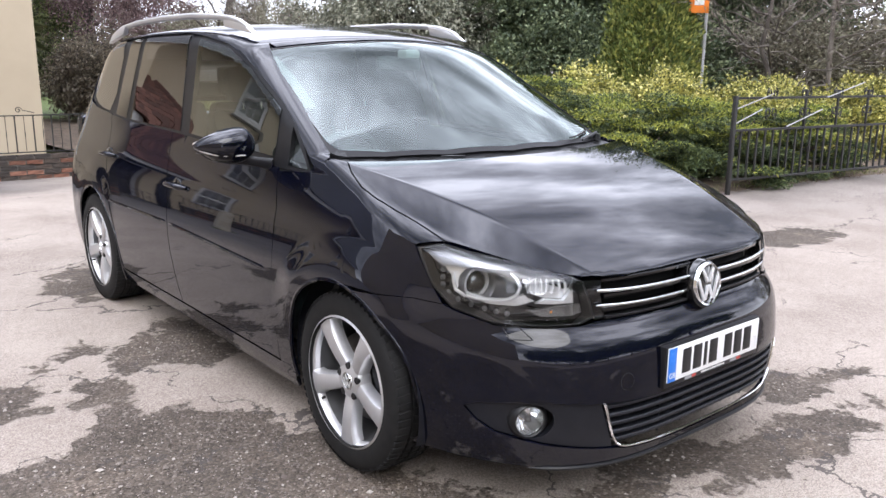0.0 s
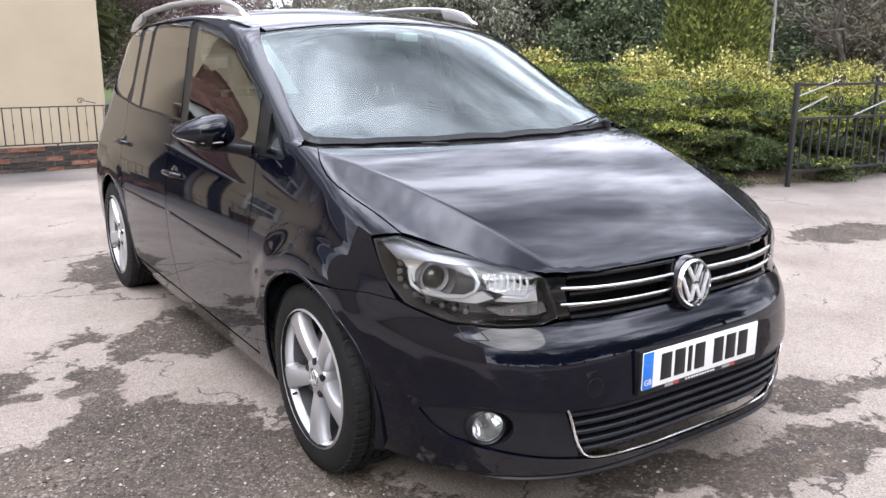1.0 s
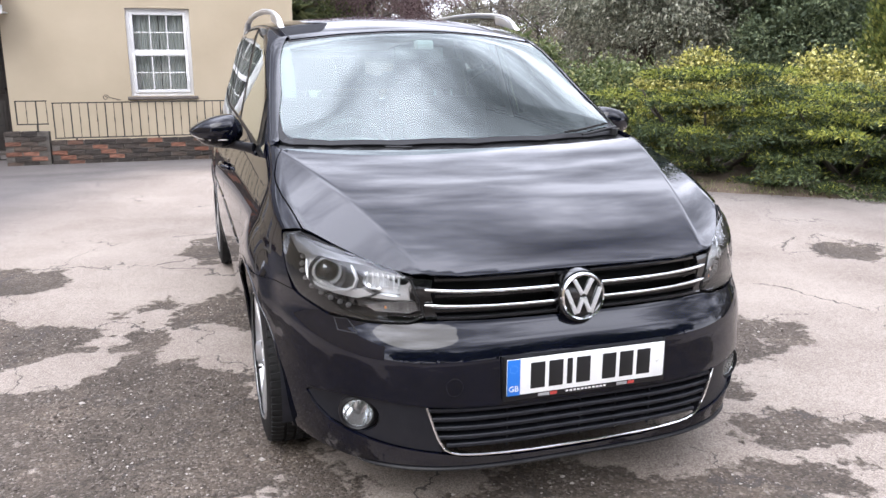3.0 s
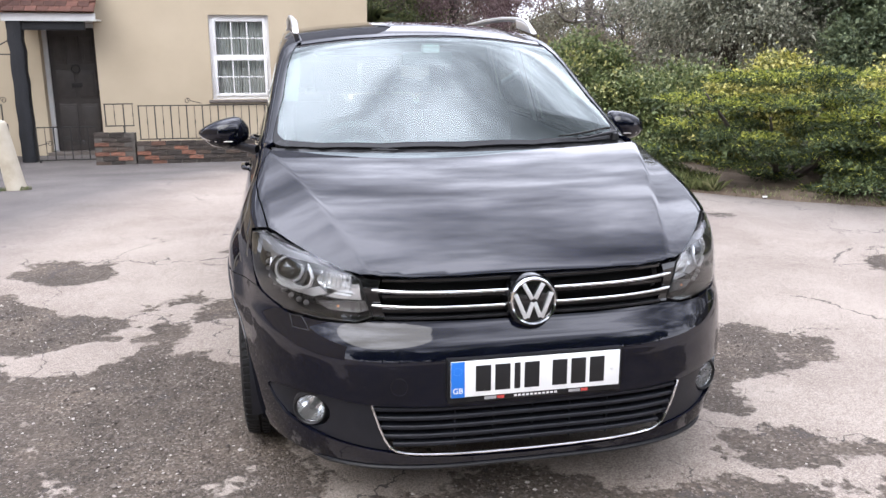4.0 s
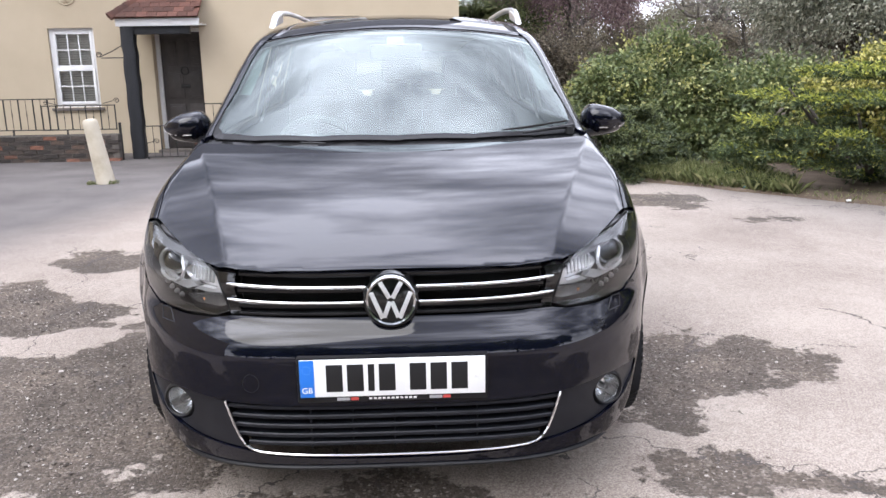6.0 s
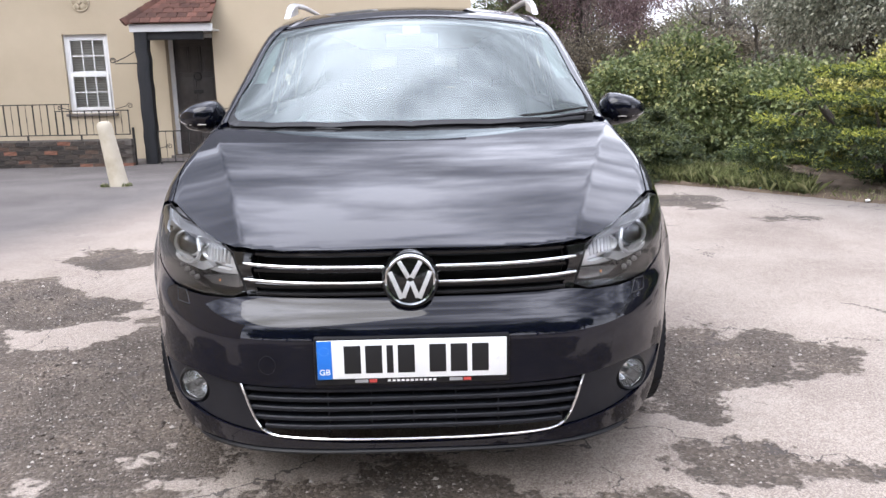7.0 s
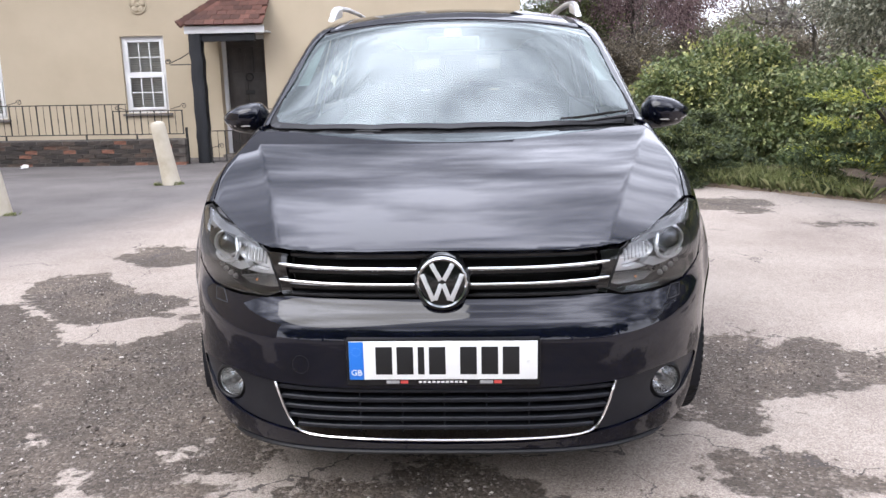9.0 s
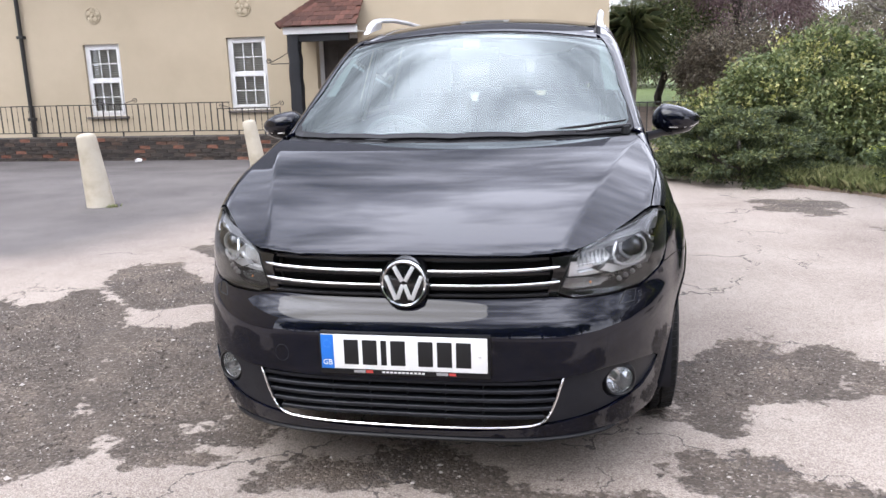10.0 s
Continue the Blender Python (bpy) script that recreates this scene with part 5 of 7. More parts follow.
def lower_intake():
    # black backing sheet: the intake's inner shade as colour
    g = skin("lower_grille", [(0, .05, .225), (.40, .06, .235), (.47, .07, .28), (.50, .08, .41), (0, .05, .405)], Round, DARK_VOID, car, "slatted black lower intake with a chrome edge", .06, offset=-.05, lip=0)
    for k, z in enumerate((.391, .362, .333, .304, .277)):
        end = .478 if z > .38 else .452 + (z - .30) * .28 if z > .29 else .425
        bar_across("intake_slat", -end, end, z, -.008, .032, .013, GREY_TRIM, g, steps=26)
    for x in (-.42, -.36, .36, .42):
        skin("intake_cheek", [(x - .03, .06, .30), (x + .03, .06, .30), (x + .03, .06, .395), (x - .03, .06, .395)], Round, GREY_TRIM, g, "", .03, offset=-.026, lip=.01, both=False)
    for x in (-.24, -.12, .0, .12, .24):
        part("intake_rib", box(x - .002, x + .002, .03, .05, .26, .40), GREY_TRIM, g, smooth=False)
    half = [(.483, .054, .407), (.472, .05, .372), (.460, .05, .335), (.447, .048, .30), (.431, .046, .272), (.412, .043, .259), (.385, .04, .252), (.34, .033, .2485), (.25, .026, .245), (.13, .02, .2425), (.0, .018, .2415)]
    pts = half + [(-x, y, z) for x, y, z in half[-2::-1]]
    dense = [tuple(np.array(a) + (np.array(b) - np.array(a)) * k / 4) for a, b in zip(pts, pts[1:]) for k in range(4)] + [pts[-1]]
    part("chrome_strip", swept(dense, .002, .0040, 8), CHROME, g, "thin chrome strip")
    part("splitter_lip", swept([(x, .05 + .25 * max(0, abs(x) - .45) ** 1.0, .2) for x in np.linspace(-.72, .72, 61)], .001, [.001, .003, .005] + [.007] * 55 + [.005, .003, .001], 8), BLACK_TRIM, g)
    for s in (1, -1):
        hole = [(.655 + .055 * math.cos(a), .19, .352 + .055 * math.sin(a)) for a in np.linspace(0, 2 * math.pi, 24, endpoint=False)]
        hole = [(x, .190 + (x - .655) * .80, z) for x, _, z in hole]
        skin("fog_surround", [(.489, .056, .404), (.62, .13, .418), (.70, .215, .413), (.765, .31, .400), (.780, .343, .385), (.765, .31, .347), (.728, .265, .314), (.635, .16, .287), (.505, .072, .264), (.437, .049, .256), (.452, .049, .30), (.466, .05, .335)], Round, GREY_TRIM, car, "dull black fog lamp surround", .02, offset=-.004, lip=.03, gap=.0005, holes=[hole], mirror=s,
                   bulge=lambda p: -.022 * np.exp(-((p[:, 2] - .352) / .05) ** 2) * np.exp(-((np.abs(p[:, 0]) - .652) / .075) ** 2))
        m = Matrix.Translation((s * .655, .192, .352)) @ Matrix.Rotation(radians(s * 22), 4, "Z")
        lamp = part("fog_lamp", lathe([(.0005, .045), (.02, .042), (.036, .02), (.043, .004), (.0445, .0)], 32, "y", m), FOG_CHROME, car, "round clear fog lamp in a black ring")
        part("fog_ring", lathe([(.044, .01), (.045, -.006), (.049, -.009), (.0565, -.004), (.061, .010), (.062, .05)], 36, "y", m), BLACK_TRIM, lamp)
        part("fog_lens", lathe([(.0005, -.009), (.02, -.0075), (.036, -.003), (.0445, .002)], 32, "y", m), LENS, lamp).visible_shadow = False
        part("fog_bulb", lathe([(.0005, .004), (.008, .006), (.010, .02), (.010, .045)], 16, "y", m), LAMP_GREY, lamp)


def headlamp(s):
    lens = skin("headlamp", LAMP, Round, LENS, car, "clear headlamp with projector and row of small lamps", .03, offset=.000, gap=.0015, lip=0, mirror=s)
    lens.visible_shadow = False
    skin("lamp_gasket", [(x + (.006 if x > .6 else -.002), y, z) for x, y, z in LAMP], Round, SEAL, lens, "", .03, offset=-.004, gap=.0, lip=.06, mirror=s, holes=[[(np.array(a) * .975 + np.array((.655, .27, .74)) * .025).tolist() for a in LAMP]])
    skin("lamp_housing", LAMP, Round, LAMP_DARK, lens, "", .04, offset=-.088, gap=-.004, lip=0, mirror=s)

    skin("lamp_apron", [(.800, .50, .775), (.803, .46, .735), (.780, .40, .682), (.712, .29, .650), (.607, .188, .644), (.515, .136, .646), (.478, .125, .658), (.495, .135, .672), (.600, .21, .672), (.690, .30, .692), (.742, .38, .716), (.768, .44, .760)], Round, GLOSS_BLACK, lens, "black lower apron", .03, offset=-.060, lip=0, mirror=s)

    def at(x, y, z):
        return Matrix.Translation((s * x, y, z))
    aim = Matrix.Rotation(radians(s * 6), 4, "Z")
    # upper satin brow that follows the bonnet edge
    skin("lamp_brow", [(.795, .53, .832), (.775, .46, .79), (.70, .38, .795), (.60, .28, .785), (.53, .19, .765), (.53, .18, .784), (.628, .325, .820), (.742, .468, .845)], Round, LAMP_GREY, lens, "", .03, offset=-.022, lip=.03, gap=.001, mirror=s)
    # projector with its chrome cup, glass and bright lower rim
    m = at(.697, .405, .742) @ aim
    part("projector_shroud", lathe([(.060, -.035), (.056, -.03), (.050, .0), (.044, .03)], 36, "y", m), LAMP_DARK, lens)
    part("projector_ring", lathe([(.036, -.012), (.040, -.018), (.046, -.016), (.049, -.002)], 36, "y", m), LAMP_CHROME, lens)
    part("projector_lens", lathe([(.0005, -.030), (.012, -.028), (.024, -.022), (.033, -.010), (.036, .002)], 32, "y", m), GLOSS_BLACK, lens)
    part("projector_glass", lathe([(.0005, -.034), (.012, -.032), (.025, -.025), (.035, -.012), (.038, .0)], 32, "y", m), LENS, lens).visible_shadow = False
    bow = [(.764, .43, .772), (.762, .425, .745), (.758, .418, .722), (.742, .398, .708), (.715, .362, .700), (.685, .33, .698), (.655, .30, .703), (.634, .282, .718), (.626, .278, .742), (.632, .29, .765), (.645, .305, .782)]
    p, n = land(Round.uv(np.array(bow)), Round, -.034)
    part("light_bow", tube([(s * a[0], a[1], a[2]) for a in p], [.004] + [.0058] * 9 + [.003], 8), LAMP_CHROME, lens)
    # chrome cheek at the outer top and blades below
    skin("chrome_cheek", [(.775, .47, .795), (.762, .43, .755), (.755, .42, .722), (.742, .40, .745), (.725, .385, .788), (.70, .37, .800)], Round, LAMP_CHROME, lens, "", .02, offset=-.04, lip=.02, mirror=s)
    skin("chrome_blade", [(.752, .40, .705), (.70, .34, .682), (.64, .27, .678), (.60, .235, .695), (.625, .26, .715), (.66, .30, .700), (.70, .345, .700), (.745, .40, .722)], Round, LAMP_CHROME, lens, "", .02, offset=-.045, lip=.02, mirror=s)
    skin("chrome_blade", [(.605, .235, .690), (.555, .19, .686), (.505, .16, .688), (.512, .16, .735), (.535, .18, .700), (.58, .22, .705)], Round, LAMP_CHROME, lens, "", .02, offset=-.035, lip=.02, mirror=s)
    skin("reflector_panel", [(.622, .29, .792), (.612, .26, .715), (.575, .215, .700), (.515, .16, .696), (.503, .15, .748), (.535, .19, .782)], Round, LAMP_CHROME, lens, "", .02, offset=-.052, lip=.02, mirror=s)
    # inner reflector cup
    m = at(.572, .262, .742) @ Matrix.Rotation(radians(s * 14), 4, "Z") @ Matrix.Diagonal((1.25, 1, .8, 1))
    part("main_beam_cup", lathe([(.0005, .03), (.012, .028), (.024, .012), (.032, -.012), (.034, -.022)], 28, "y", m), LAMP_CHROME, lens)
    part("main_beam_bulb", lathe([(.0005, -.006), (.007, -.004), (.009, .01), (.009, .03)], 14, "y", m), LAMP_CHROME, lens)
    for k in range(7):
        bm = tube([(s * (.527 + .013 * k), .192 + .012 * k, .720), (s * (.524 + .013 * k), .190 + .012 * k, .742), (s * (.524 + .013 * k), .196 + .012 * k, .765)], .0042, 6)
        part("reflector_flute", bm, LAMP_CHROME, lens)
    # indicator below, with an amber bulb
    skin("indicator_panel", [(.630, .245, .672), (.600, .215, .652), (.52, .155, .650), (.485, .14, .660), (.497, .145, .690), (.56, .19, .686)], Round, INDICATOR, lens, "ribbed clear indicator", .02, offset=-.030, lip=.015, mirror=s)
    part("indicator_bulb", lathe([(.0005, -.008), (.004, -.006), (.005, .008)], 12, "y", at(.560, .215, .667)), AMBER, lens, "amber bulb")
    # the row of small running lamps along the lower edge
    row = [(.774, .470, .775), (.778, .468, .752), (.779, .465, .730), (.773, .448, .708), (.757, .420, .690), (.735, .385, .677), (.712, .35, .668), (.689, .322, .661), (.668, .298, .656)]
    for x, y, z in row:
        part("running_lamp", lathe([(.0005, -.004), (.0045, -.0035), (.0075, .0), (.009, .008)], 6, "y", at(x - .012, y + .0, z) @ Matrix.Rotation(radians(s * 40), 4, "Z")), LAMP_GREY, lens)


def wheel(centre, s, name="wheel"):
    """Five-spoke alloy wheel with its tyre. s: the side its face looks to."""
    R = .3165
    w = thing(name, "", "")
    for key in ("label", "category"):
        if key in w:
            del w[key]
    w.parent = car
    w.matrix_basis = Matrix.Translation(centre) @ (Matrix.Identity(4) if s > 0 else Matrix.Rotation(math.pi, 4, "Z"))
    half = .112
    prof = [(.220, -.10), (.231, -.108), (.262, -.112), (.292, -.108), (.308, -.096), (.3145, -.078)]
    for g in (-.052, -.018, .018, .052):
        prof += [(R, g - .0055), (R - .007, g - .0045), (R - .007, g + .0045), (R, g + .0055)]
    prof += [(.3145, .078), (.308, .096), (.300, .102), (.292, .106), (.277, .1095), (.262, .111), (.249, .110), (.238, .108), (.230, .105), (.224, .098)]
    tyre = part("tyre", lathe(prof, 96, "x"), RUBBER, w, "black rubber tyre", angle=35)
    bm = bmesh.new()
    for k in range(70):
        t = 2 * math.pi * k / 70
        for x0, x1, sk in ((.060, .102, .02), (-.102, -.060, .02), (.024, .048, -.03), (-.048, -.024, -.03), (-.013, .013, .02)):
            m = Matrix.Rotation(t, 4, "X")
            edge = .0035 if abs(x0 + x1) > .12 else 0
            vs = [(x0, -.0088, R - .004 - (edge * 2.2 if x0 < 0 else 0)), (x1, -.0088 + sk * .3, R - .004 - (edge * 2.2 if x0 > 0 else 0)), (x1, .0088 + sk * .3, R - .004 - (edge * 2.2 if x0 > 0 else 0)), (x0, .0088, R - .004 - (edge * 2.2 if x0 < 0 else 0))]
            low = [bm.verts.new(m @ Vector(v)) for v in vs]
            top = [bm.verts.new(m @ Vector((v[0] * .985, v[1] * .92, v[2] + .0075))) for v in vs]
            bm.faces.new(top)
            for i in range(4):
                bm.faces.new((low[i], low[(i + 1) % 4], top[(i + 1) % 4], top[i]))
    bmesh.ops.recalc_face_normals(bm, faces=bm.faces)
    tagged(part("tread", bm, RUBBER, tyre, smooth=False), kind="stuff")
    part("rim", lathe([(.228, .112), (.2345, .108), (.2335, .101), (.226, .098), (.221, .088), (.217, .070)], 72, "x"), ALLOY, w, "silver alloy rim", angle=50)
    part("rim_barrel", lathe([(.217, .070), (.213, .04), (.209, .0), (.212, -.08), (.228, -.108)], 72, "x"), ALLOY_SHADE, w, angle=50)
    # spokes: broad blades with a shallow trough down the middle
    for k in range(5):
        t = radians(-90 + 72 * k)
        m = Matrix.Rotation(t, 4, "X")
        bm = bmesh.new()
        rows = []
        for q in range(9):
            u = q / 8
            r = .045 + (.225 - .045) * u
            wide = .028 + .011 * u + .014 * max(0, u - .78) * 4
            face = .084 + .012 * math.sin(u * 2.6) + .011 * u
            prof2 = [(-wide, -.045), (-wide * .97, -.016), (-wide * .80, -.003), (-wide * .55, 0), (-wide * .1, .001), (wide * .1, .001), (wide * .55, 0), (wide * .80, -.003), (wide * .97, -.016), (wide, -.045)]
            rows.append([bm.verts.new(m @ Vector((face + h, r, c))) for c, h in prof2])
        for a, b in zip(rows, rows[1:]):
            for i in range(10):
                bm.faces.new((a[i], a[(i + 1) % 10], b[(i + 1) % 10], b[i]))
        bm.faces.new(rows[0]); bm.faces.new(rows[-1])
        bmesh.ops.recalc_face_normals(bm, faces=bm.faces)
        part("spoke", bm, ALLOY, w, angle=45)
    hub = part("hub", lathe([(.0005, .086), (.030, .087), (.032, .094), (.036, .094), (.052, .090), (.066, .086), (.071, .078), (.072, .04)], 40, "x"), ALLOY, w)
    for k in range(5):
        t = radians(-54 + 72 * k)
        m = Matrix.Translation((.0, .056 * math.cos(t), .056 * math.sin(t)))
        part("bolt", lathe([(.0005, .0925), (.0115, .0930), (.0128, .0915), (.0128, .07)], 14, "x", m), BLACK_TRIM, hub)
    badge(.029, (.090, 0, 0), (1, 0, 0), hub, "centre_cap")
    part("valve", tube([(.088, .196 * math.cos(radians(215)), .196 * math.sin(radians(215))), (.103, .188 * math.cos(radians(216)), .188 * math.sin(radians(216)))], .005, 8), SEAL, w)
    part("brake_disc", lathe([(.06, .02), (.155, .02), (.157, .014), (.157, -.004), (.06, -.004)], 48, "x"), DISC_STEEL, w)
    part("brake_drum", lathe([(.0005, .034), (.072, .034), (.078, .02), (.078, -.05)], 32, "x"), BLACK_TRIM, w)
    bm = bmesh.new()
    add_box(bm, -.02, .045, -.07, .07, .085, .165, .014, Matrix.Rotation(radians(-70), 4, "X"))
    part("brake_caliper", bm, GREY_TRIM, w)
    # black disc that closes the wheel with painted shade
    part("wheel_back", lathe([(.0005, -.06), (.20, -.06)], 32, "x"), DARK_VOID, w)
    return w


def wheel_well(cy, s):
    bm = bmesh.new()
    rows = []
    for a in np.linspace(-8, 196, 30):
        c, d = cy + (ARCH + .012) * math.cos(radians(a)), AXLE_Z + (ARCH + .012) * math.sin(radians(a))
        rows.append([bm.verts.new((s * x, c, max(d, .12))) for x in (.845, .80, .60)])
    for a, b in zip(rows, rows[1:]):
        for i in range(2):
            bm.faces.new((a[i], a[i + 1], b[i + 1], b[i]))
    back = bm.verts.new((s * .60, cy, AXLE_Z))
    for a, b in zip(rows, rows[1:]):
        bm.faces.new((a[2], back, b[2]))
    bmesh.ops.recalc_face_normals(bm, faces=bm.faces)
    part("wheel_arch_liner", bm, GREY_TRIM, car)


def door_mirror(s):
    """Shell, black base and stalk, glass and the side repeater."""
    def squash(sx, sy, sz, centre, cut=None, n=2.6):
        bm = bmesh.new()
        bmesh.ops.create_uvsphere(bm, u_segments=40, v_segments=24, radius=1)
        for v in bm.verts:
            c = v.co
            c = Vector([math.copysign(abs(k) ** (2 / n), k) for k in c])
            taper = float(np.interp(c.x, [-1, -.65, .2, .7, 1], [.85, 1.12, .80, .52, .25]) if c.z > 0 else np.interp(c.x, [-1, -.2, .5, 1], [.75, 1.0, .85, .35]))
            lift = .0
            v.co = Vector((c.x * sx, c.y * sy * (1 - .25 * max(0, c.x)) + .045 * max(0, c.x) ** 2, c.z * sz * taper + (lift if c.z > 0 else 0) * c.z))
            if cut:
                cut(v.co)
            v.co = Vector(centre) + v.co
            v.co.x *= s
        if s < 0:
            bmesh.ops.reverse_faces(bm, faces=bm.faces)
        return bm

    def flat_back(c):
        c.y = min(c.y, .05)
    mirror = part("door_mirror", squash(.110, .085, .070, (.946, 1.565, 1.072), flat_back), PAINT, car, "black painted door mirror with a clear side repeater")

    def lower(c):
        c.y = min(c.y, .046)
        c.z = min(c.z, -.022)
    part("mirror_base", squash(.105, .080, .068, (.944, 1.567, 1.068), lower), GREY_TRIM, mirror)
    part("mirror_glass", squash(.096, .004, .046, (.942, 1.617, 1.075)), MIRROR, mirror)
    pts = [(.80, 1.47, 1.000), (.84, 1.50, 1.008), (.89, 1.54, 1.018), (.93, 1.56, 1.024)]
    part("mirror_stalk", tube([(s * x, y, z) for x, y, z in pts], [.030, .024, .024, .030], 12, flat=.6), GREY_TRIM, mirror)
    line = [(.905, 1.482, 1.040), (.94, 1.488, 1.040), (.975, 1.500, 1.041), (1.005, 1.521, 1.044), (1.030, 1.550, 1.050), (1.045, 1.582, 1.056)]
    part("repeater", tube([(s * x, y, z) for x, y, z in line], [.002, .0042, .0048, .0048, .0045, .003], 10), mat("repeater_clear", (.40, .37, .35), .12, .2, 1.0)[0], mirror, "clear side repeater")


def roof_rail(s):
    pts = [(.600, 1.985, 1.518), (.603, 2.03, 1.540), (.606, 2.09, 1.562), (.609, 2.18, 1.580), (.611, 2.32, 1.594), (.612, 2.6, 1.608), (.611, 3.0, 1.610), (.606, 3.4, 1.600), (.596, 3.66, 1.582), (.588, 3.78, 1.560), (.582, 3.85, 1.525)]
    fine = []
    for a, b in zip(pts, pts[1:]):
        fine += [tuple(np.array(a) + (np.array(b) - np.array(a)) * k / 3) for k in range(3)]
    fine.append(pts[-1])
    rail = part("roof_rail", tube([(s * x, y, z) for x, y, z in fine], [.006, .010, .013] + [.016] * (len(fine) - 6) + [.013, .010, .006], 12, flat=.75), SATIN, car, "silver roof rail")
    for poly in ([(1.955, 1.508), (2.24, 1.545), (2.26, 1.590), (2.12, 1.572), (2.03, 1.543)], [(3.90, 1.495), (3.62, 1.545), (3.58, 1.592), (3.72, 1.574), (3.82, 1.545)]):
        bm = prism(poly, .030, Matrix.Translation((s * .603 - .015, 0, 0)) @ Matrix(((0, 0, 1, 0), (1, 0, 0, 0), (0, 1, 0, 0), (0, 0, 0, 1))), .006)
        part("rail_foot", bm, SATIN, rail)


def wiper():
    base = [(.715, 1.145), (.67, 1.122), (.61, 1.092), (.55, 1.062), (.50, 1.040)]
    p, n = land(np.array(base), Top)
    arm = part("wiper", tube([tuple(a + b * .013) for a, b in zip(p, n)], [.010, .008, .006, .005, .004], 8), BLACK_TRIM, car, "black wiper arm and blade")
    base = [(.70, 1.172), (.63, 1.135), (.56, 1.098), (.49, 1.066), (.42, 1.042)]
    p, n = land(np.array(base), Top)
    part("wiper_blade", tube([tuple(a + b * .010) for a, b in zip(p, n)], [.004, .006, .007, .006, .004], 6, flat=.7), SEAL, arm)
    part("wiper_pivot", lathe([(.0005, .03), (.016, .028), (.02, .0)], 16, "z", Matrix.Translation((.70, 1.12, 1.05))), BLACK_TRIM, arm)
    p, n = land(np.array([(-.36, .978), (-.31, .966), (-.26, .957)]), Top)
    part("wiper", tube([tuple(a + b * .004) for a, b in zip(p, n)], [.003, .005, .003], 6), BLACK_TRIM, car, "tip of the other wiper")
    skin("cowl", [(0, .925, 1.04), (.4, .95, 1.04), (.735, 1.04, 1.04), (.745, 1.15, 1.06), (.55, 1.070, 1.05), (0, .978, 1.05)], Top, BLACK_TRIM, car, "black plastic cowl", .04, offset=-.014, lip=0)


def small_fittings():
    for s in (1, -1):
        loop = np.array([(.700, .272, .633), (.668, .238, .636), (.645, .20, .602), (.690, .25, .602)])
        p, n = land(rounded(Round.uv(loop), .006), Round)
        part("washer_gap", tube([(s * a[0], a[1], a[2]) for a in p], .0016, 5, closed=True), SEAL, car)
    p, n = on_nose([(-.402 + .026 * math.cos(a), .04, .464 + .026 * math.sin(a)) for a in np.linspace(0, 2 * math.pi, 32, endpoint=False)])
    part("tow_cover_gap", tube([tuple(a) for a in p], .0005, 5, closed=True), SEAL, car)


upper_grille()
badge(.0715, (0, .052, .695), (0, -1, .10), car)
number_plate()
lower_intake()
headlamp(1)
headlamp(-1)
for sx in (1, -1):
    wheel((sx * .770, AXLE_F, AXLE_Z + .003), sx)
    wheel((sx * .775, AXLE_R, AXLE_Z + .003), sx)
    wheel_well(AXLE_F, sx)
    wheel_well(AXLE_R, sx)
    door_mirror(sx)
    roof_rail(sx)
wiper()
small_fittings()
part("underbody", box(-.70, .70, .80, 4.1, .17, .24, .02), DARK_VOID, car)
part("tailgate", box(-.74, .74, 4.18, 4.30, .35, 1.05, .04), PAINT, car)

# ---- car: cabin ----
CABIN = mottled("cabin_charcoal", [(.3, (.060, .064, .064)), (.7, (.085, .09, .09))], .7, 10, 4, 200, .15, .002)
SEAT_CLOTH = mottled("seat_cloth", [(.3, (.035, .035, .038)), (.7, (.07, .07, .075))], .85, 40, 4, 300, .3, .002)
CABIN_PALE = mottled("pale_headlining", [(.3, (.50, .51, .50)), (.7, (.60, .61, .60))], .85, 20, 4)

PILLAR_GREY = mottled("pillar_trim_grey", [(.3, (.16, .165, .165)), (.7, (.21, .215, .215))], .8, 20, 4)


class Back:
    uv = staticmethod(lambda p: p[:, [0, 2]])
    ray = staticmethod(lambda q: (np.stack([q[:, 0], 0 * q[:, 0] + 5.0, q[:, 1]], 1), np.array([0, -1.0, 0])))


def loft(rows):
    bm = bmesh.new()
    vs = [[bm.verts.new(c) for c in r] for r in rows]
    for a, b in zip(vs, vs[1:]):
        for i in range(len(a) - 1):
            bm.faces.new((a[i], a[i + 1], b[i + 1], b[i]))
    bmesh.ops.recalc_face_normals(bm, faces=bm.faces)
    return bm


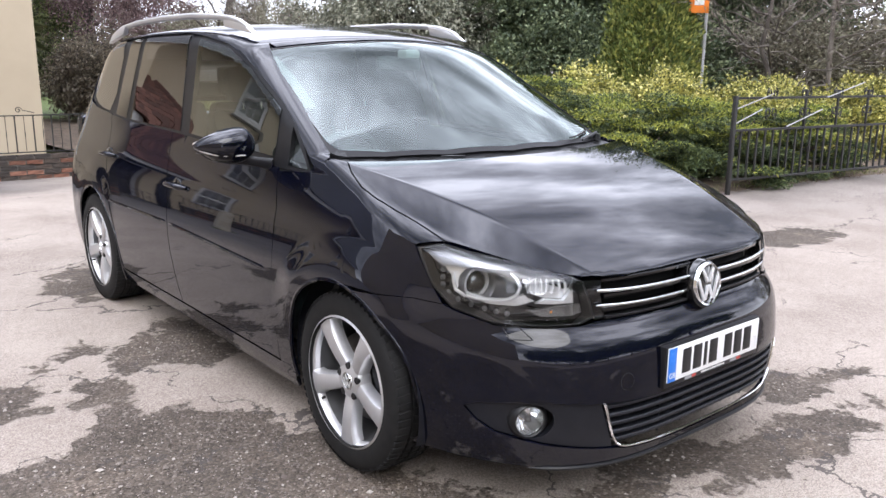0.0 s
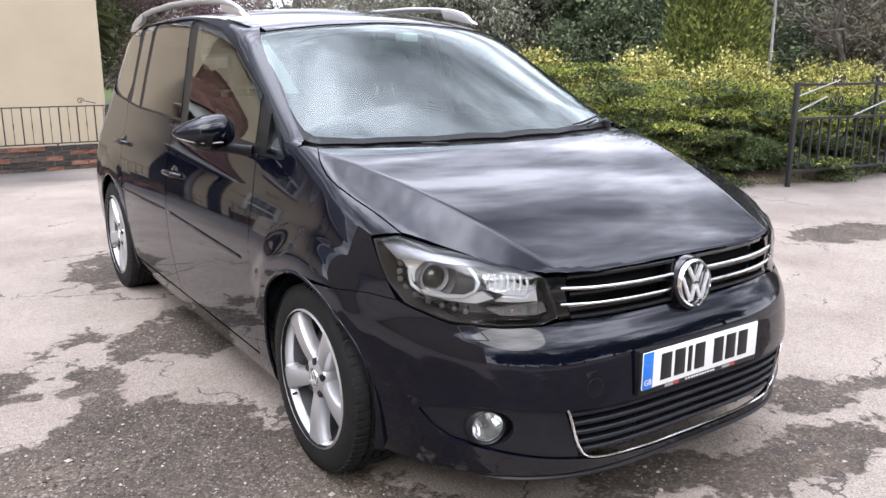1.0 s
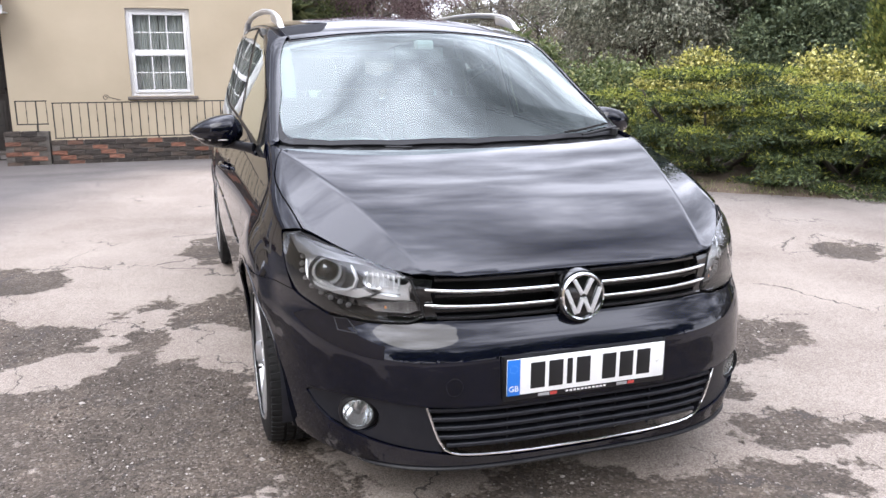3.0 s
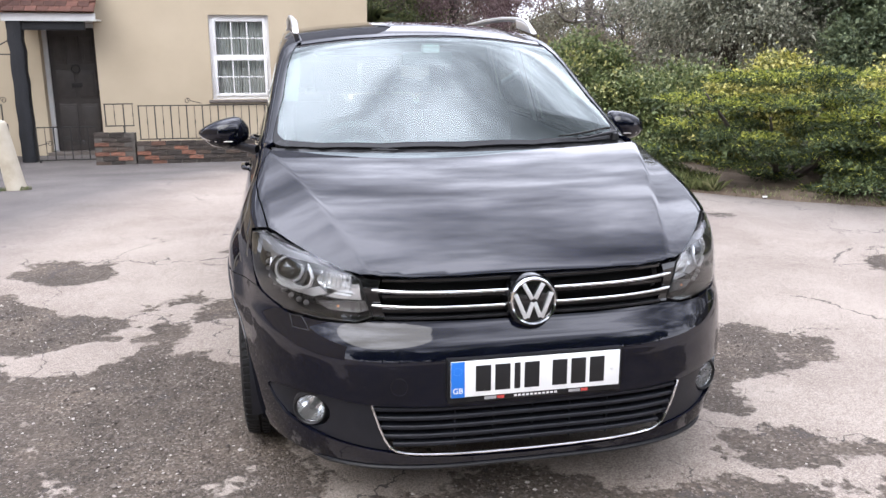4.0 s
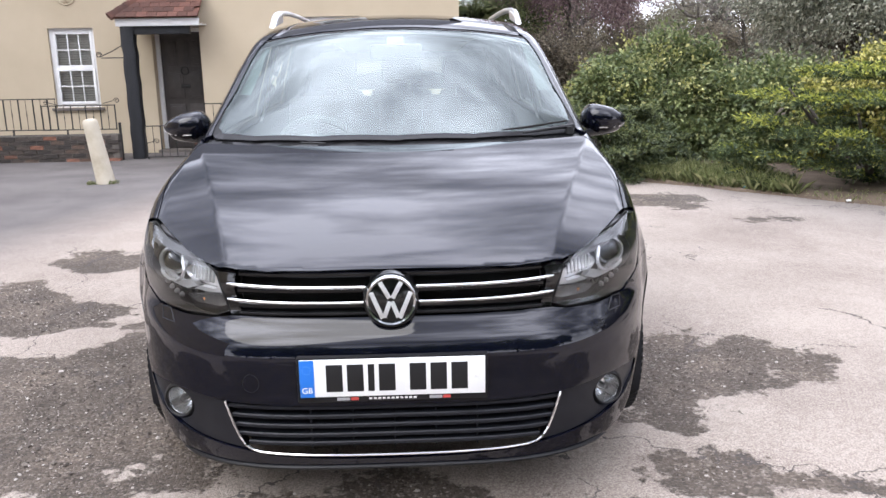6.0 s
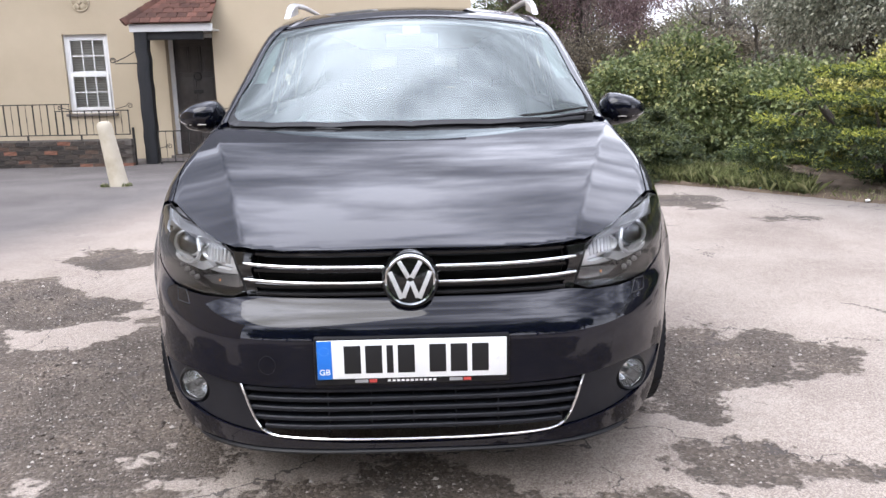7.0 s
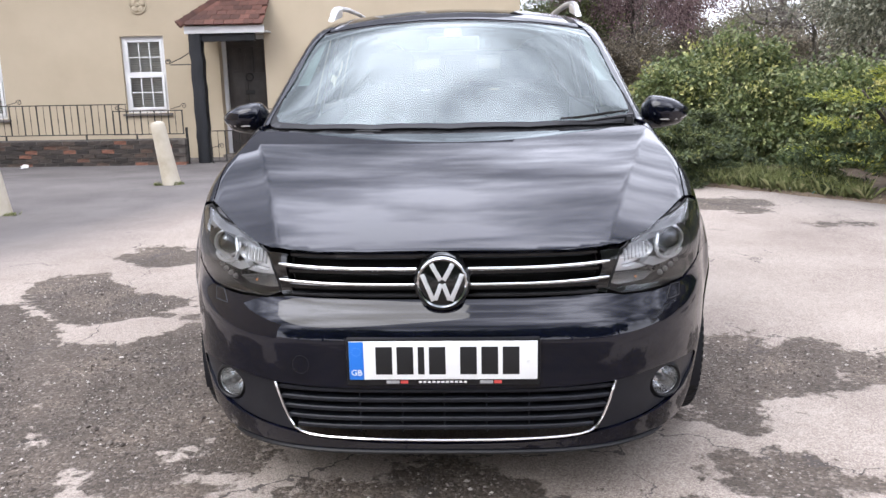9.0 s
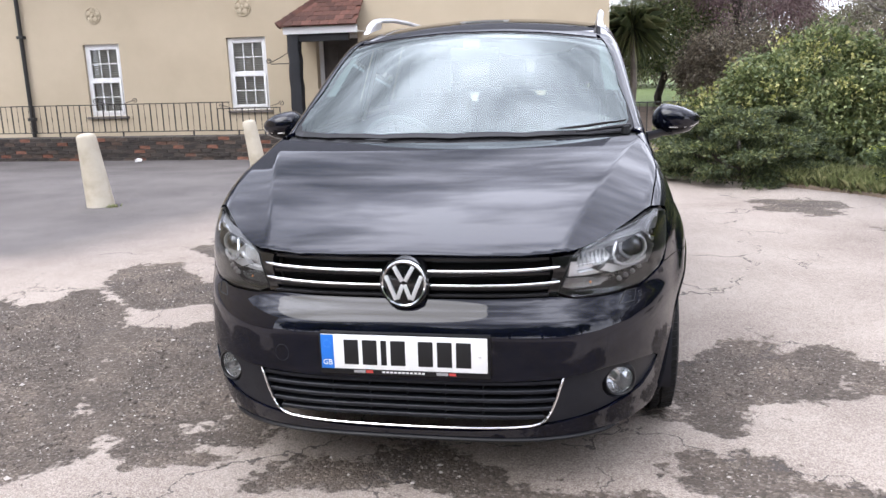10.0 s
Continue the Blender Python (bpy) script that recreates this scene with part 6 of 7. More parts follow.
def cabin():
    # dashboard: one long curved top with a hood over the dials and a roll down towards the seats
    rows = []
    for k in range(25):
        x = -.70 + 1.40 * k / 24
        hood = .035 * math.exp(-((x + .37) / .17) ** 2)
        front = .985 + .30 * x * x
        rows.append([(x, front, .985), (x, front + .15, 1.000), (x, front + .35, 1.005 + hood * .6), (x, front + .48, 1.0 + hood), (x, front + .54, .97 + hood * .5), (x, front + .56, .86), (x, front + .55, .62)])
    dash = part("dashboard", loft(rows), CABIN, car, "charcoal dashboard", angle=60)
    c = Vector((-.37, 1.66, .93))
    tilt = Matrix.Translation(c) @ Matrix.Rotation(radians(-64), 4, "X")
    ring = [tilt @ Vector((.185 * math.cos(a), .185 * math.sin(a), 0)) for a in np.linspace(0, 2 * math.pi, 40, endpoint=False)]
    sw = part("steering_wheel", tube(ring, .016, 10, closed=True), CABIN, car, "black steering wheel")
    part("wheel_boss", lathe([(.0005, .03), (.06, .025), (.075, .0), (.07, -.04)], 24, "z", tilt), CABIN, sw)
    for a in (0, math.pi, -math.pi / 2):
        part("wheel_spoke", tube([tilt @ Vector((.05 * math.cos(a), .05 * math.sin(a), .0)), tilt @ Vector((.18 * math.cos(a), .18 * math.sin(a), 0))], .018, 8, flat=.5), CABIN, sw)
    part("column", tube([c, c + Vector((0, -.25, -.12))], .045, 10), CABIN, sw)

    def seat(x, y, wide=.25):
        s = part("seat", box(x - wide, x + wide, y - .26, y + .26, .38, .58, .06), SEAT_CLOTH, car, "dark cloth seat")
        lean = Matrix.Translation((x, y + .25, .52)) @ Matrix.Rotation(radians(-16), 4, "X")
        part("backrest", box(-wide, wide, -.06, .07, .0, .66, .055, lean), SEAT_CLOTH, s)
        part("headrest", box(-.13, .13, -.045, .045, .70, .88, .045, lean), SEAT_CLOTH, s)
        for k in (-.05, .05):
            part("headrest_post", tube([lean @ Vector((k, 0, .6)), lean @ Vector((k, 0, .74))], .006, 6), CHROME, s)
    seat(-.37, 2.05)
    seat(.37, 2.05)
    for x in (-.46, 0, .46):
        seat(x, 2.95, .21)
    part("cabin_floor", box(-.76, .76, 1.2, 4.1, .30, .34), CABIN, car)
    part("firewall", box(-.74, .74, 1.10, 1.16, .25, .96), CABIN, car)
    part("mirror_pod", box(-.04, .04, 1.62, 1.69, 1.41, 1.45, .012), CABIN_PALE, car)
    part("inside_mirror", box(-.12, .12, 1.72, 1.75, 1.355, 1.42, .012), CABIN, car)
    skin("headlining", [(0, 1.735, 1.5), (.3, 1.76, 1.5), (.55, 1.84, 1.5), (.57, 2.4, 1.5), (.56, 3.6, 1.5), (.4, 3.9, 1.5), (0, 3.92, 1.5)], Top, CABIN_PALE, car, "pale headlining", .08, offset=-.035, lip=0)
    for s in (1, -1):
        skin("pillar_trim", [(.70, 1.42, 1.26), (.675, 1.62, 1.37), (.64, 1.85, 1.47), (.66, 1.90, 1.45), (.70, 1.66, 1.35), (.73, 1.46, 1.235)], Oblique, PILLAR_GREY, car, "grey windscreen pillar trim", .04, offset=-.03, lip=0, mirror=s)
        skin("belt_pillar_trim", [(.78, 2.36, .98), (.78, 2.44, .98), (.68, 2.53, 1.5), (.68, 2.42, 1.5)], Side, CABIN_PALE, car, "pale centre pillar trim", .04, offset=-.03, lip=0, mirror=s)
        skin("door_trim", [(.80, 1.3, .40), (.80, 1.25, .97), (.79, 2.3, 1.04), (.78, 3.4, 1.07), (.8, 3.2, .40)], Side, CABIN, car, "", .08, offset=-.05, lip=0, mirror=s)
    skin("tail_window", [(0, 4.1, 1.12), (.55, 4.1, 1.12), (.52, 4.0, 1.45), (0, 4.0, 1.48)], Back, DARK_GLASS, car, "", .08, offset=-.01, lip=0)


cabin()

# ---- plants ----
def leaf_material(name, stops, rough=.55, through=.25):
    """Leaves: each blade its own tone; some light passes through."""
    m, nodes, links, b = mat(name, rough=rough, spec=.35)
    geo = nodes.new("ShaderNodeNewGeometry")
    r = ramp_node(nodes, links, geo.outputs["Random Per Island"], stops)
    n = noise_node(nodes, links, 2.2, 4)
    mixer = nodes.new("ShaderNodeHueSaturation")
    k = nodes.new("ShaderNodeMapRange"); k.inputs["To Min"].default_value, k.inputs["To Max"].default_value = .55, 1.45
    links.new(n.outputs[0], k.inputs["Value"]); links.new(k.outputs[0], mixer.inputs["Value"]); links.new(r.outputs[0], mixer.inputs["Color"])
    links.new(mixer.outputs[0], b.inputs["Base Color"])
    b.inputs["Transmission Weight"].default_value = 0
    out = nodes["Material Output"]
    tr, mix = nodes.new("ShaderNodeBsdfTranslucent"), nodes.new("ShaderNodeMixShader")
    links.new(mixer.outputs[0], tr.inputs[0])
    mix.inputs[0].default_value = through
    links.new(b.outputs[0], mix.inputs[1]); links.new(tr.outputs[0], mix.inputs[2]); links.new(mix.outputs[0], out.inputs[0])
    return m


BARK = mottled("bark", [(.3, (.045, .036, .030)), (.7, (.11, .095, .08))], .9, 6, 6, 40, .6, .02)
PALE_BARK = mottled("pale_bark", [(.3, (.12, .10, .085)), (.7, (.24, .21, .18))], .9, 6, 6, 40, .6, .02)
JUNIPER = leaf_material("juniper_sprays", [(.0, (.022, .036, .018)), (.5, (.058, .085, .036)), (1.0, (.15, .18, .065))], .6, .15)
JUNIPER_TIPS = leaf_material("juniper_young_tips", [(.0, (.15, .19, .04)), (.5, (.29, .32, .06)), (1.0, (.50, .49, .11))], .6, .3)
YEW = leaf_material("yew_needles", [(.0, (.030, .042, .024)), (.6, (.075, .098, .045)), (1.0, (.17, .19, .080))], .55, .2)
YEW_TIPS = leaf_material("yew_young_tips", [(.0, (.09, .115, .045)), (.6, (.16, .185, .065)), (1.0, (.27, .26, .10))], .55, .25)
LAUREL = leaf_material("laurel_leaves", [(.0, (.058, .078, .036)), (.5, (.135, .170, .068)), (.85, (.235, .265, .11)), (1.0, (.40, .40, .19))], .38, .3)
YOUNG = leaf_material("yellow_young_leaves", [(.0, (.20, .22, .07)), (.6, (.38, .37, .13)), (1.0, (.62, .58, .27))], .45, .35)
GOLDEN = leaf_material("variegated_leaves", [(.0, (.085, .10, .038)), (.4, (.23, .235, .07)), (.75, (.58, .53, .14)), (1.0, (.86, .79, .36))], .45, .3)
THUJA = leaf_material("thuja_sprays", [(.0, (.07, .10, .03)), (.6, (.19, .23, .065)), (1.0, (.44, .43, .12))])
DARKLEAF = leaf_material("dark_evergreen", [(.0, (.050, .070, .040)), (.6, (.125, .160, .090)), (1.0, (.27, .31, .17))], .5, .3)
GREYLEAF = leaf_material("grey_green_leaves", [(.0, (.12, .13, .10)), (.55, (.28, .29, .22)), (1.0, (.60, .59, .48))], .5, .35)
THICKET = leaf_material("brown_thicket", [(.0, (.105, .088, .072)), (.6, (.20, .170, .130)), (1.0, (.34, .30, .21))], .6, .3)
THICKET_PALE = leaf_material("pale_thicket", [(.0, (.12, .108, .080)), (.6, (.24, .22, .16)), (1.0, (.42, .40, .29))], .6, .35)
PLUM = leaf_material("plum_leaves", [(.0, (.11, .068, .074)), (.6, (.22, .145, .150)), (1.0, (.36, .26, .25))], .6, .35)
TWIG = leaf_material("bare_twigs", [(.0, (.090, .078, .070)), (.6, (.18, .155, .135)), (1.0, (.33, .30, .24))])
GRASS = leaf_material("grass_blades", [(.0, (.12, .145, .06)), (.6, (.24, .27, .11)), (1.0, (.42, .41, .22))])
LITTER = leaf_material("leaf_litter", [(.0, (.084, .063, .042)), (.6, (.196, .140, .091)), (1.0, (.336, .252, .168))])
PALMLEAF = leaf_material("palm_blades", [(.0, (.048, .064, .029)), (.6, (.128, .152, .064)), (1.0, (.272, .288, .144))])


def blades(name, base, along, wide, droop, material, parent=None, label="", seed=0):
    """Many small leaves in one mesh: each a bent, pointed blade from base along its way."""
    rng = np.random.default_rng(seed)
    n = len(base)
    d = along
    side = np.cross(d, rng.normal(size=(n, 3)))
    side /= np.maximum(np.linalg.norm(side, axis=1, keepdims=True), 1e-6)
    w = side * np.reshape(wide, (-1, 1))
    midp = base + d * .5 + np.array([0, 0, 1]) * np.reshape(droop, (-1, 1)) * .25
    tip = base + d - np.array([0, 0, 1]) * np.reshape(droop, (-1, 1))
    v = np.stack([base, midp + w, tip, midp - w], 1).reshape(-1, 3)
    i = 4 * np.arange(n)[:, None]
    f = np.concatenate([i + (0, 1, 2), i + (0, 2, 3)])
    me = bpy.data.meshes.new(name)
    me.vertices.add(len(v)); me.loops.add(f.size); me.polygons.add(len(f))
    me.vertices.foreach_set("co", v.ravel())
    me.loops.foreach_set("vertex_index", f.ravel().astype(np.int32))
    me.polygons.foreach_set("loop_start", np.arange(0, f.size, 3, dtype=np.int32))
    me.update(calc_edges=True)
    me.materials.append(material)
    ob = new(name, me)
    if parent is not None:
        ob.parent = parent
    if label:
        ob["label"] = label
    return ob


def unit(v):
    return v / np.maximum(np.linalg.norm(v, axis=-1, keepdims=True), 1e-6)


def crown_points(rng, clumps, per, radius, squash, clump_size, hollow=.72, low=-.3):
    """Leaf bases and outward ways in clumps over a rough ball, with gaps between the clumps."""
    c = unit(rng.normal(size=(clumps * 2, 3)))
    c = c[c[:, 2] > low][:clumps]
    rad = rng.uniform(hollow, 1.0, len(c)) * (1 + .12 * np.sin(c[:, 0] * 5 + c[:, 2] * 7))
    centre = c * rad[:, None] * np.array(squash) * radius
    size = clump_size * rng.uniform(.5, 1.4, len(c))
    p = rng.normal(size=(len(c), per, 3)) * size[:, None, None] * .55
    p = centre[:, None] + p
    out = unit(unit(c)[:, None] * .9 + unit(rng.normal(size=p.shape)) * .9)
    return p.reshape(-1, 3), out.reshape(-1, 3)


def limbs(rng, base, top, radius, count, spread, parent, material, name="trunk"):
    """A tapered, crooked trunk and its main limbs."""
    def crooked(a, b, r0, r1, n=7, wob=.06):
        pts = [a + (b - a) * k / (n - 1) for k in range(n)]
        l = np.linalg.norm(b - a)
        pts = [p + rng.normal(size=3) * wob * l * (0 < k < n - 1) * .5 for k, p in enumerate(pts)]
        return [tuple(p) for p in pts], list(np.linspace(r0, r1, n))
    base, top = np.array(base, float), np.array(top, float)
    pts, rad = crooked(base, top, radius, radius * .45)
    part(name, tube(pts, rad, 9), material, parent)
    ends = []
    for k in range(count):
        t = rng.uniform(.35, 1.0)
        a = base + (top - base) * t
        d = unit(np.array([rng.normal(), rng.normal(), rng.uniform(.2, .9)])) * spread * rng.uniform(.6, 1.1)
        pts, rad = crooked(a, a + d, radius * .42 * (1.2 - t * .6), radius * .08, 7, .10)
        part("limb", tube(pts, rad, 7), material, parent)
        ends.append((a, a + d))
    return ends


def shrub(name, label, x, y, radius, squash, material, clumps, per, leaf, wide, clump_size, seed, droop=.2, category="shrub", group="", z=0.0, low=-.25, hollow=.7, stems=4):
    rng = np.random.default_rng(seed)
    s = thing(name, label, category, group, Matrix.Translation((x, y, z)))
    p, out = crown_points(rng, clumps, per, radius, squash, clump_size, hollow, low)
    p[:, 2] = np.maximum(p[:, 2] + radius * squash[2] * .28, .02)
    ln = leaf * rng.uniform(.6, 1.3, len(p))
    crown = blades("crown", p, out * ln[:, None], ln * wide, ln * droop, material, s, seed=seed)
    tagged(crown, kind="stuff")
    for k in range(stems):
        a = rng.uniform(0, 6.28)
        e = np.array([math.cos(a) * radius * squash[0] * .6, math.sin(a) * radius * squash[1] * .6, radius * squash[2] * .9])
        part("stem", tube([(0.04 * math.cos(a), .04 * math.sin(a), -.05), tuple(e * .5 + rng.normal(size=3) * .05), tuple(e)], [.03, .02, .008], 6), BARK, s)
    return s


def spreading(name, label, group, x, y, radius, height, seed, turn, green, tips, pads, per, golden=.45, fine=.045, wide=.13, deep=.85):
    """A low spreading conifer: flat pads of feathery sprays, one over another, dark in between and pale on top."""
    rng = np.random.default_rng(seed)
    s = thing(name, label, "shrub", group, pose(x, y, 0, 0, 0, turn))
    low, high = [], []
    for k in range(pads):
        a = k * 2.39996 + rng.uniform(-.3, .3)
        h = (round(((k + .5) / pads) ** 1.1 * 4) + rng.uniform(-.30, .30)) / 4.25
        h = min(max(h, .03), 1.0)
        edge = math.sqrt(max(0, 1 - (h * .93) ** 2.6)) * (1 + .14 * math.sin(3 * a + seed) + .08 * math.sin(7 * a))
        reach = radius * edge * (rng.uniform(.80, 1.0) if k % 4 else rng.uniform(.15, .8))
        c = np.array([math.cos(a) * reach, math.sin(a) * reach * deep, height * (.08 + .90 * h) + rng.normal(0, .02)])
        heading = unit(np.array([math.cos(a), math.sin(a), .10]))
        side = np.cross(heading, (0, 0, 1))
        size = radius * rng.uniform(.20, .40)
        # each pad is a fan of a few twigs, closely set with short needles
        twigs = 9
        tw = rng.integers(0, twigs, per)
        f = rng.uniform(0, 1, per) ** .8
        fan = (tw - 4) / 4 * .9
        u, v = f * np.cos(fan) * 1.25 - .45, f * np.sin(fan) * .85
        p = c + heading * (u * size)[:, None] + side * (v * size)[:, None] + rng.normal(0, .11 * size, (per, 3)) * (1, 1, .32)
        p[:, 2] -= .30 * size * (f ** 2) * rng.uniform(.5, 1.2)
        way = heading * np.cos(fan)[:, None] + side * np.sin(fan)[:, None]
        w = unit(way * .8 + rng.normal(0, .55, (per, 3)) + np.array((0, 0, .25)))
        p[:, 2] += (rng.random() - .4) * .35 * (u + .4) * size
        l = fine * rng.uniform(.5, 1.5, per)
        top = (p[:, 2] - c[2] > -.12 * size) & (rng.random(per) < golden * (.35 + .9 * f) * (1.15 if h > .5 else .3))
        low.append((p[~top], w[~top], l[~top])); high.append((p[top], w[top], l[top]))
    for nm, rows, m in (("sprays", low, green), ("young_growth", high, tips)):
        p, w, l = (np.concatenate([r[i] for r in rows]) for i in range(3))
        p[:, 2] = np.maximum(p[:, 2], .02)
        tagged(blades(nm, p, w * l[:, None], l * wide, l * .10, m, s, seed=seed), kind="stuff")
    for k in range(7):
        a = k * .9 + rng.uniform(0, .4)
        e = np.array([math.cos(a) * radius * .75, math.sin(a) * radius * .65, height * rng.uniform(.45, .8)])
        part("stem", tube([(0, 0, -.05), tuple(e * (.45, .45, .35)), tuple(e)], [.05, .035, .010], 7), BARK, s)
    return s


def juniper(x, y, radius, height, seed, turn=0.0):
    return spreading("juniper", "spreading green juniper with golden tips at the yard's edge", "border junipers", x, y, radius, height, seed, turn, JUNIPER, JUNIPER_TIPS, 76, 1050, .56, .048, .14)


def young_shoots(bush, radius, squash, count, seed, per=26, leaf=.06, up=.25):
    """Sprays of yellow young leaves on the outside of a bush."""
    rng = np.random.default_rng(seed)
    c = unit(rng.normal(size=(count * 5, 3)))
    c = c[(c[:, 2] > up) & (c[:, 1] < .5)][:count]
    p = (c * np.array(squash) * radius * rng.uniform(.92, 1.08, (len(c), 1)))[:, None] + rng.normal(size=(len(c), per, 3)) * .055
    p[..., 2] += radius * squash[2] * .28
    w = unit(c[:, None] * .6 + rng.normal(size=p.shape) * .6 + np.array((0, 0, .4)))
    l = leaf * rng.uniform(.6, 1.3, p.shape[:2])
    p, w, l = p.reshape(-1, 3), w.reshape(-1, 3), l.ravel()
    tagged(blades("young_leaves", p, w * l[:, None], l * .26, l * .15, YOUNG, bush, "yellow young leaves", seed=seed), kind="stuff")


def tree(name, label, x, y, height, radius, material, clumps, per, leaf, wide, clump_size, seed, bark=None, squash=(1, 1, .9), trunk=.16, bare=False, group="", lift=.58, z=0.0):
    rng = np.random.default_rng(seed)
    t = thing(name, label, "tree", group, Matrix.Translation((x, y, z)))
    bark = bark or BARK
    ends = limbs(rng, (0, 0, -.1), (rng.normal() * .2, rng.normal() * .2, height * .62), trunk, 10, radius * .95, t, bark)
    centre = np.array([0, 0, height * lift])
    if bare:
        bases, ways, sizes = [], [], []
        for a, e in ends:
            for _ in range(clumps):
                k = rng.uniform(.25, 1)
                o = a + (e - a) * k
                d = unit(e - a + rng.normal(size=3) * np.linalg.norm(e - a) * .55) * radius * rng.uniform(.2, .5)
                bend = rng.normal(size=3) * .05 * radius
                for q in range(6):
                    f0 = q / 6
                    bases.append(o + d * f0 + bend * math.sin(f0 * 3)); ways.append(d / 6 * 1.1); sizes.append(.012 * (1.2 - f0) + .003)
                for _ in range(per):
                    f0 = rng.uniform(.3, 1)
                    tw = unit(d + rng.normal(size=3) * np.linalg.norm(d) * .7) * radius * rng.uniform(.08, .22)
                    bases.append(o + d * f0); ways.append(tw); sizes.append(.004)
        tagged(blades("brushwood", np.array(bases), np.array(ways), np.array(sizes), np.zeros(len(sizes)), material, t, seed=seed), kind="stuff")
        return t
    p, out = crown_points(rng, clumps, per, radius, squash, clump_size, .45, -.75)
    ln = leaf * rng.uniform(.6, 1.3, len(p))
    tagged(blades("crown", p + centre, out * ln[:, None], ln * wide, ln * .2, material, t, seed=seed), kind="stuff")
    return t


def thuja(x, y, height, radius, seed, label):
    """A dense, pointed conifer of upright sprays."""
    rng = np.random.default_rng(seed)
    t = thing("conifer", label, "tree", "", Matrix.Translation((x, y, 0)))
    part("trunk", tube([(0, 0, -.1), (0, 0, height * .9)], [.10, .02], 9), BARK, t)
    n = 44000
    h = rng.random(n) ** 1.25
    r = radius * (1 - h) ** .62 * rng.uniform(.78, 1.04, n) * (1 + .10 * np.sin(rng.integers(0, 14, n) * 2.4))
    a = rng.uniform(0, 2 * math.pi, n)
    lobe = 1 + .10 * np.sin(a * 7 + h * 9) + .06 * np.sin(a * 13 - h * 17)
    p = np.stack([np.cos(a) * r * lobe, np.sin(a) * r * lobe, .1 + h * height], 1)
    w = unit(np.stack([np.cos(a) * .5, np.sin(a) * .5, np.ones(n) * .9], 1) + rng.normal(size=(n, 3)) * .28)
    l = rng.uniform(.05, .10, n)
    tagged(blades("sprays", p, w * l[:, None], l * .26, l * .05, THUJA, t, seed=seed), kind="stuff")


def grass_patch(name, label, count, xr, yr, height, seed, edge=None, material=None):
    rng = np.random.default_rng(seed)
    p = np.stack([rng.uniform(*xr, count), rng.uniform(*yr, count), np.zeros(count)], 1)
    if edge:
        p = p[edge(p[:, 0], p[:, 1])]
    p[:, 2] = ground_height(p[:, 0], p[:, 1])
    n = len(p)
    w = unit(np.stack([rng.normal(0, .35, n), rng.normal(0, .35, n), np.ones(n)], 1)) * (height * rng.uniform(.4, 1.2, n))[:, None]
    tagged(blades(name, p, w, np.full(n, .0022), height * rng.uniform(0, .35, n), material or GRASS, seed=seed), label, "grass", kind="stuff")


def border_edge(x):
    """Where the planted border meets the tarmac."""
    return np.interp(x, [1.2, 1.5, 2.3, 3.0, 3.6, 4.2, 5.0, 5.75, 6.0, 9.0, 14, 30], [9, 7.35, 6.75, 6.10, 5.45, 4.82, 4.25, 3.85, 3.65, 3.35, 2.7, .5])


def border():
    """Bare soil of the planted border, a hand higher than the tarmac."""
    xs, n = np.concatenate([np.linspace(1.25, 9, 60), np.linspace(9.5, 40, 20)]), 14
    v, f = [], []
    for i, x in enumerate(xs):
        for k in range(n):
            d = (k / (n - 1)) ** 2 * 14
            z = .0 + .05 * min(1, d * 4) + .03 * noise.noise(Vector((x * 2, d * 3, 0)))
            v.append((x + .02 * math.sin(9 * x), float(border_edge(x)) + d + .06 * noise.noise(Vector((x * 4, 0, 3))), z - (.03 if k == 0 else 0)))
    for i in range(len(xs) - 1):
        for k in range(n - 1):
            f.append((i * n + k, (i + 1) * n + k, (i + 1) * n + k + 1, i * n + k + 1))
    me = bpy.data.meshes.new("planting_bed")
    me.from_pydata(v, [], f)
    me.materials.append(mottled("dry_soil", [(.3, (.07, .05, .035)), (.7, (.16, .12, .085))], .95, 5, 8, 40, .7, .02))
    me.shade_smooth()
    tagged(new("planting_bed", me), "dry earth of the planted border", "soil", kind="structure")
    lawn = bmesh.new()
    vs = [lawn.verts.new(c) for c in ((.9, 11.25, -.14), (60, 11.25, -.0), (60, 60, .6), (.9, 60, .6))]
    lawn.faces.new(vs)
    tagged(mesh_object("lawn", lawn, mottled("lawn_green", [(.3, (.085, .125, .035)), (.7, (.14, .18, .06))], .9, 3, 8, 90, .6, .02), smooth=False), "bright green lawn beyond the wall", "lawn", kind="structure")


border()
juniper(4.86, 6.0, 1.42, 1.28, 1, 20)
juniper(6.0, 5.1, 1.25, 1.08, 2, 80)
juniper(7.0, 4.7, 1.25, .98, 3, 140)
juniper(8.4, 4.4, 1.2, .9, 4, 10)
spreading("yew_bush", "low dark spreading yew with a few brown shoots", "border shrubs", 2.30, 7.28, 1.0, .76, 21, 35, YEW, YEW_TIPS, 90, 560, .30, .05, .15, .75)
bush = shrub("laurel_bush", "large glossy green laurel with yellow young leaves", 3.35, 8.85, 1.35, (1.0, .8, .86), LAUREL, 330, 150, .068, .27, .17, 22, group="border shrubs", stems=6, low=-.4)
young_shoots(bush, 1.35, (1.0, .8, .86), 30, 122)
bush = shrub("laurel_bush", "glossy green laurel behind the juniper", 4.75, 8.3, 1.1, (1.0, .8, .82), LAUREL, 260, 140, .068, .27, .16, 23, group="border shrubs", stems=6, low=-.4)
young_shoots(bush, 1.1, (1.0, .8, .82), 14, 123)
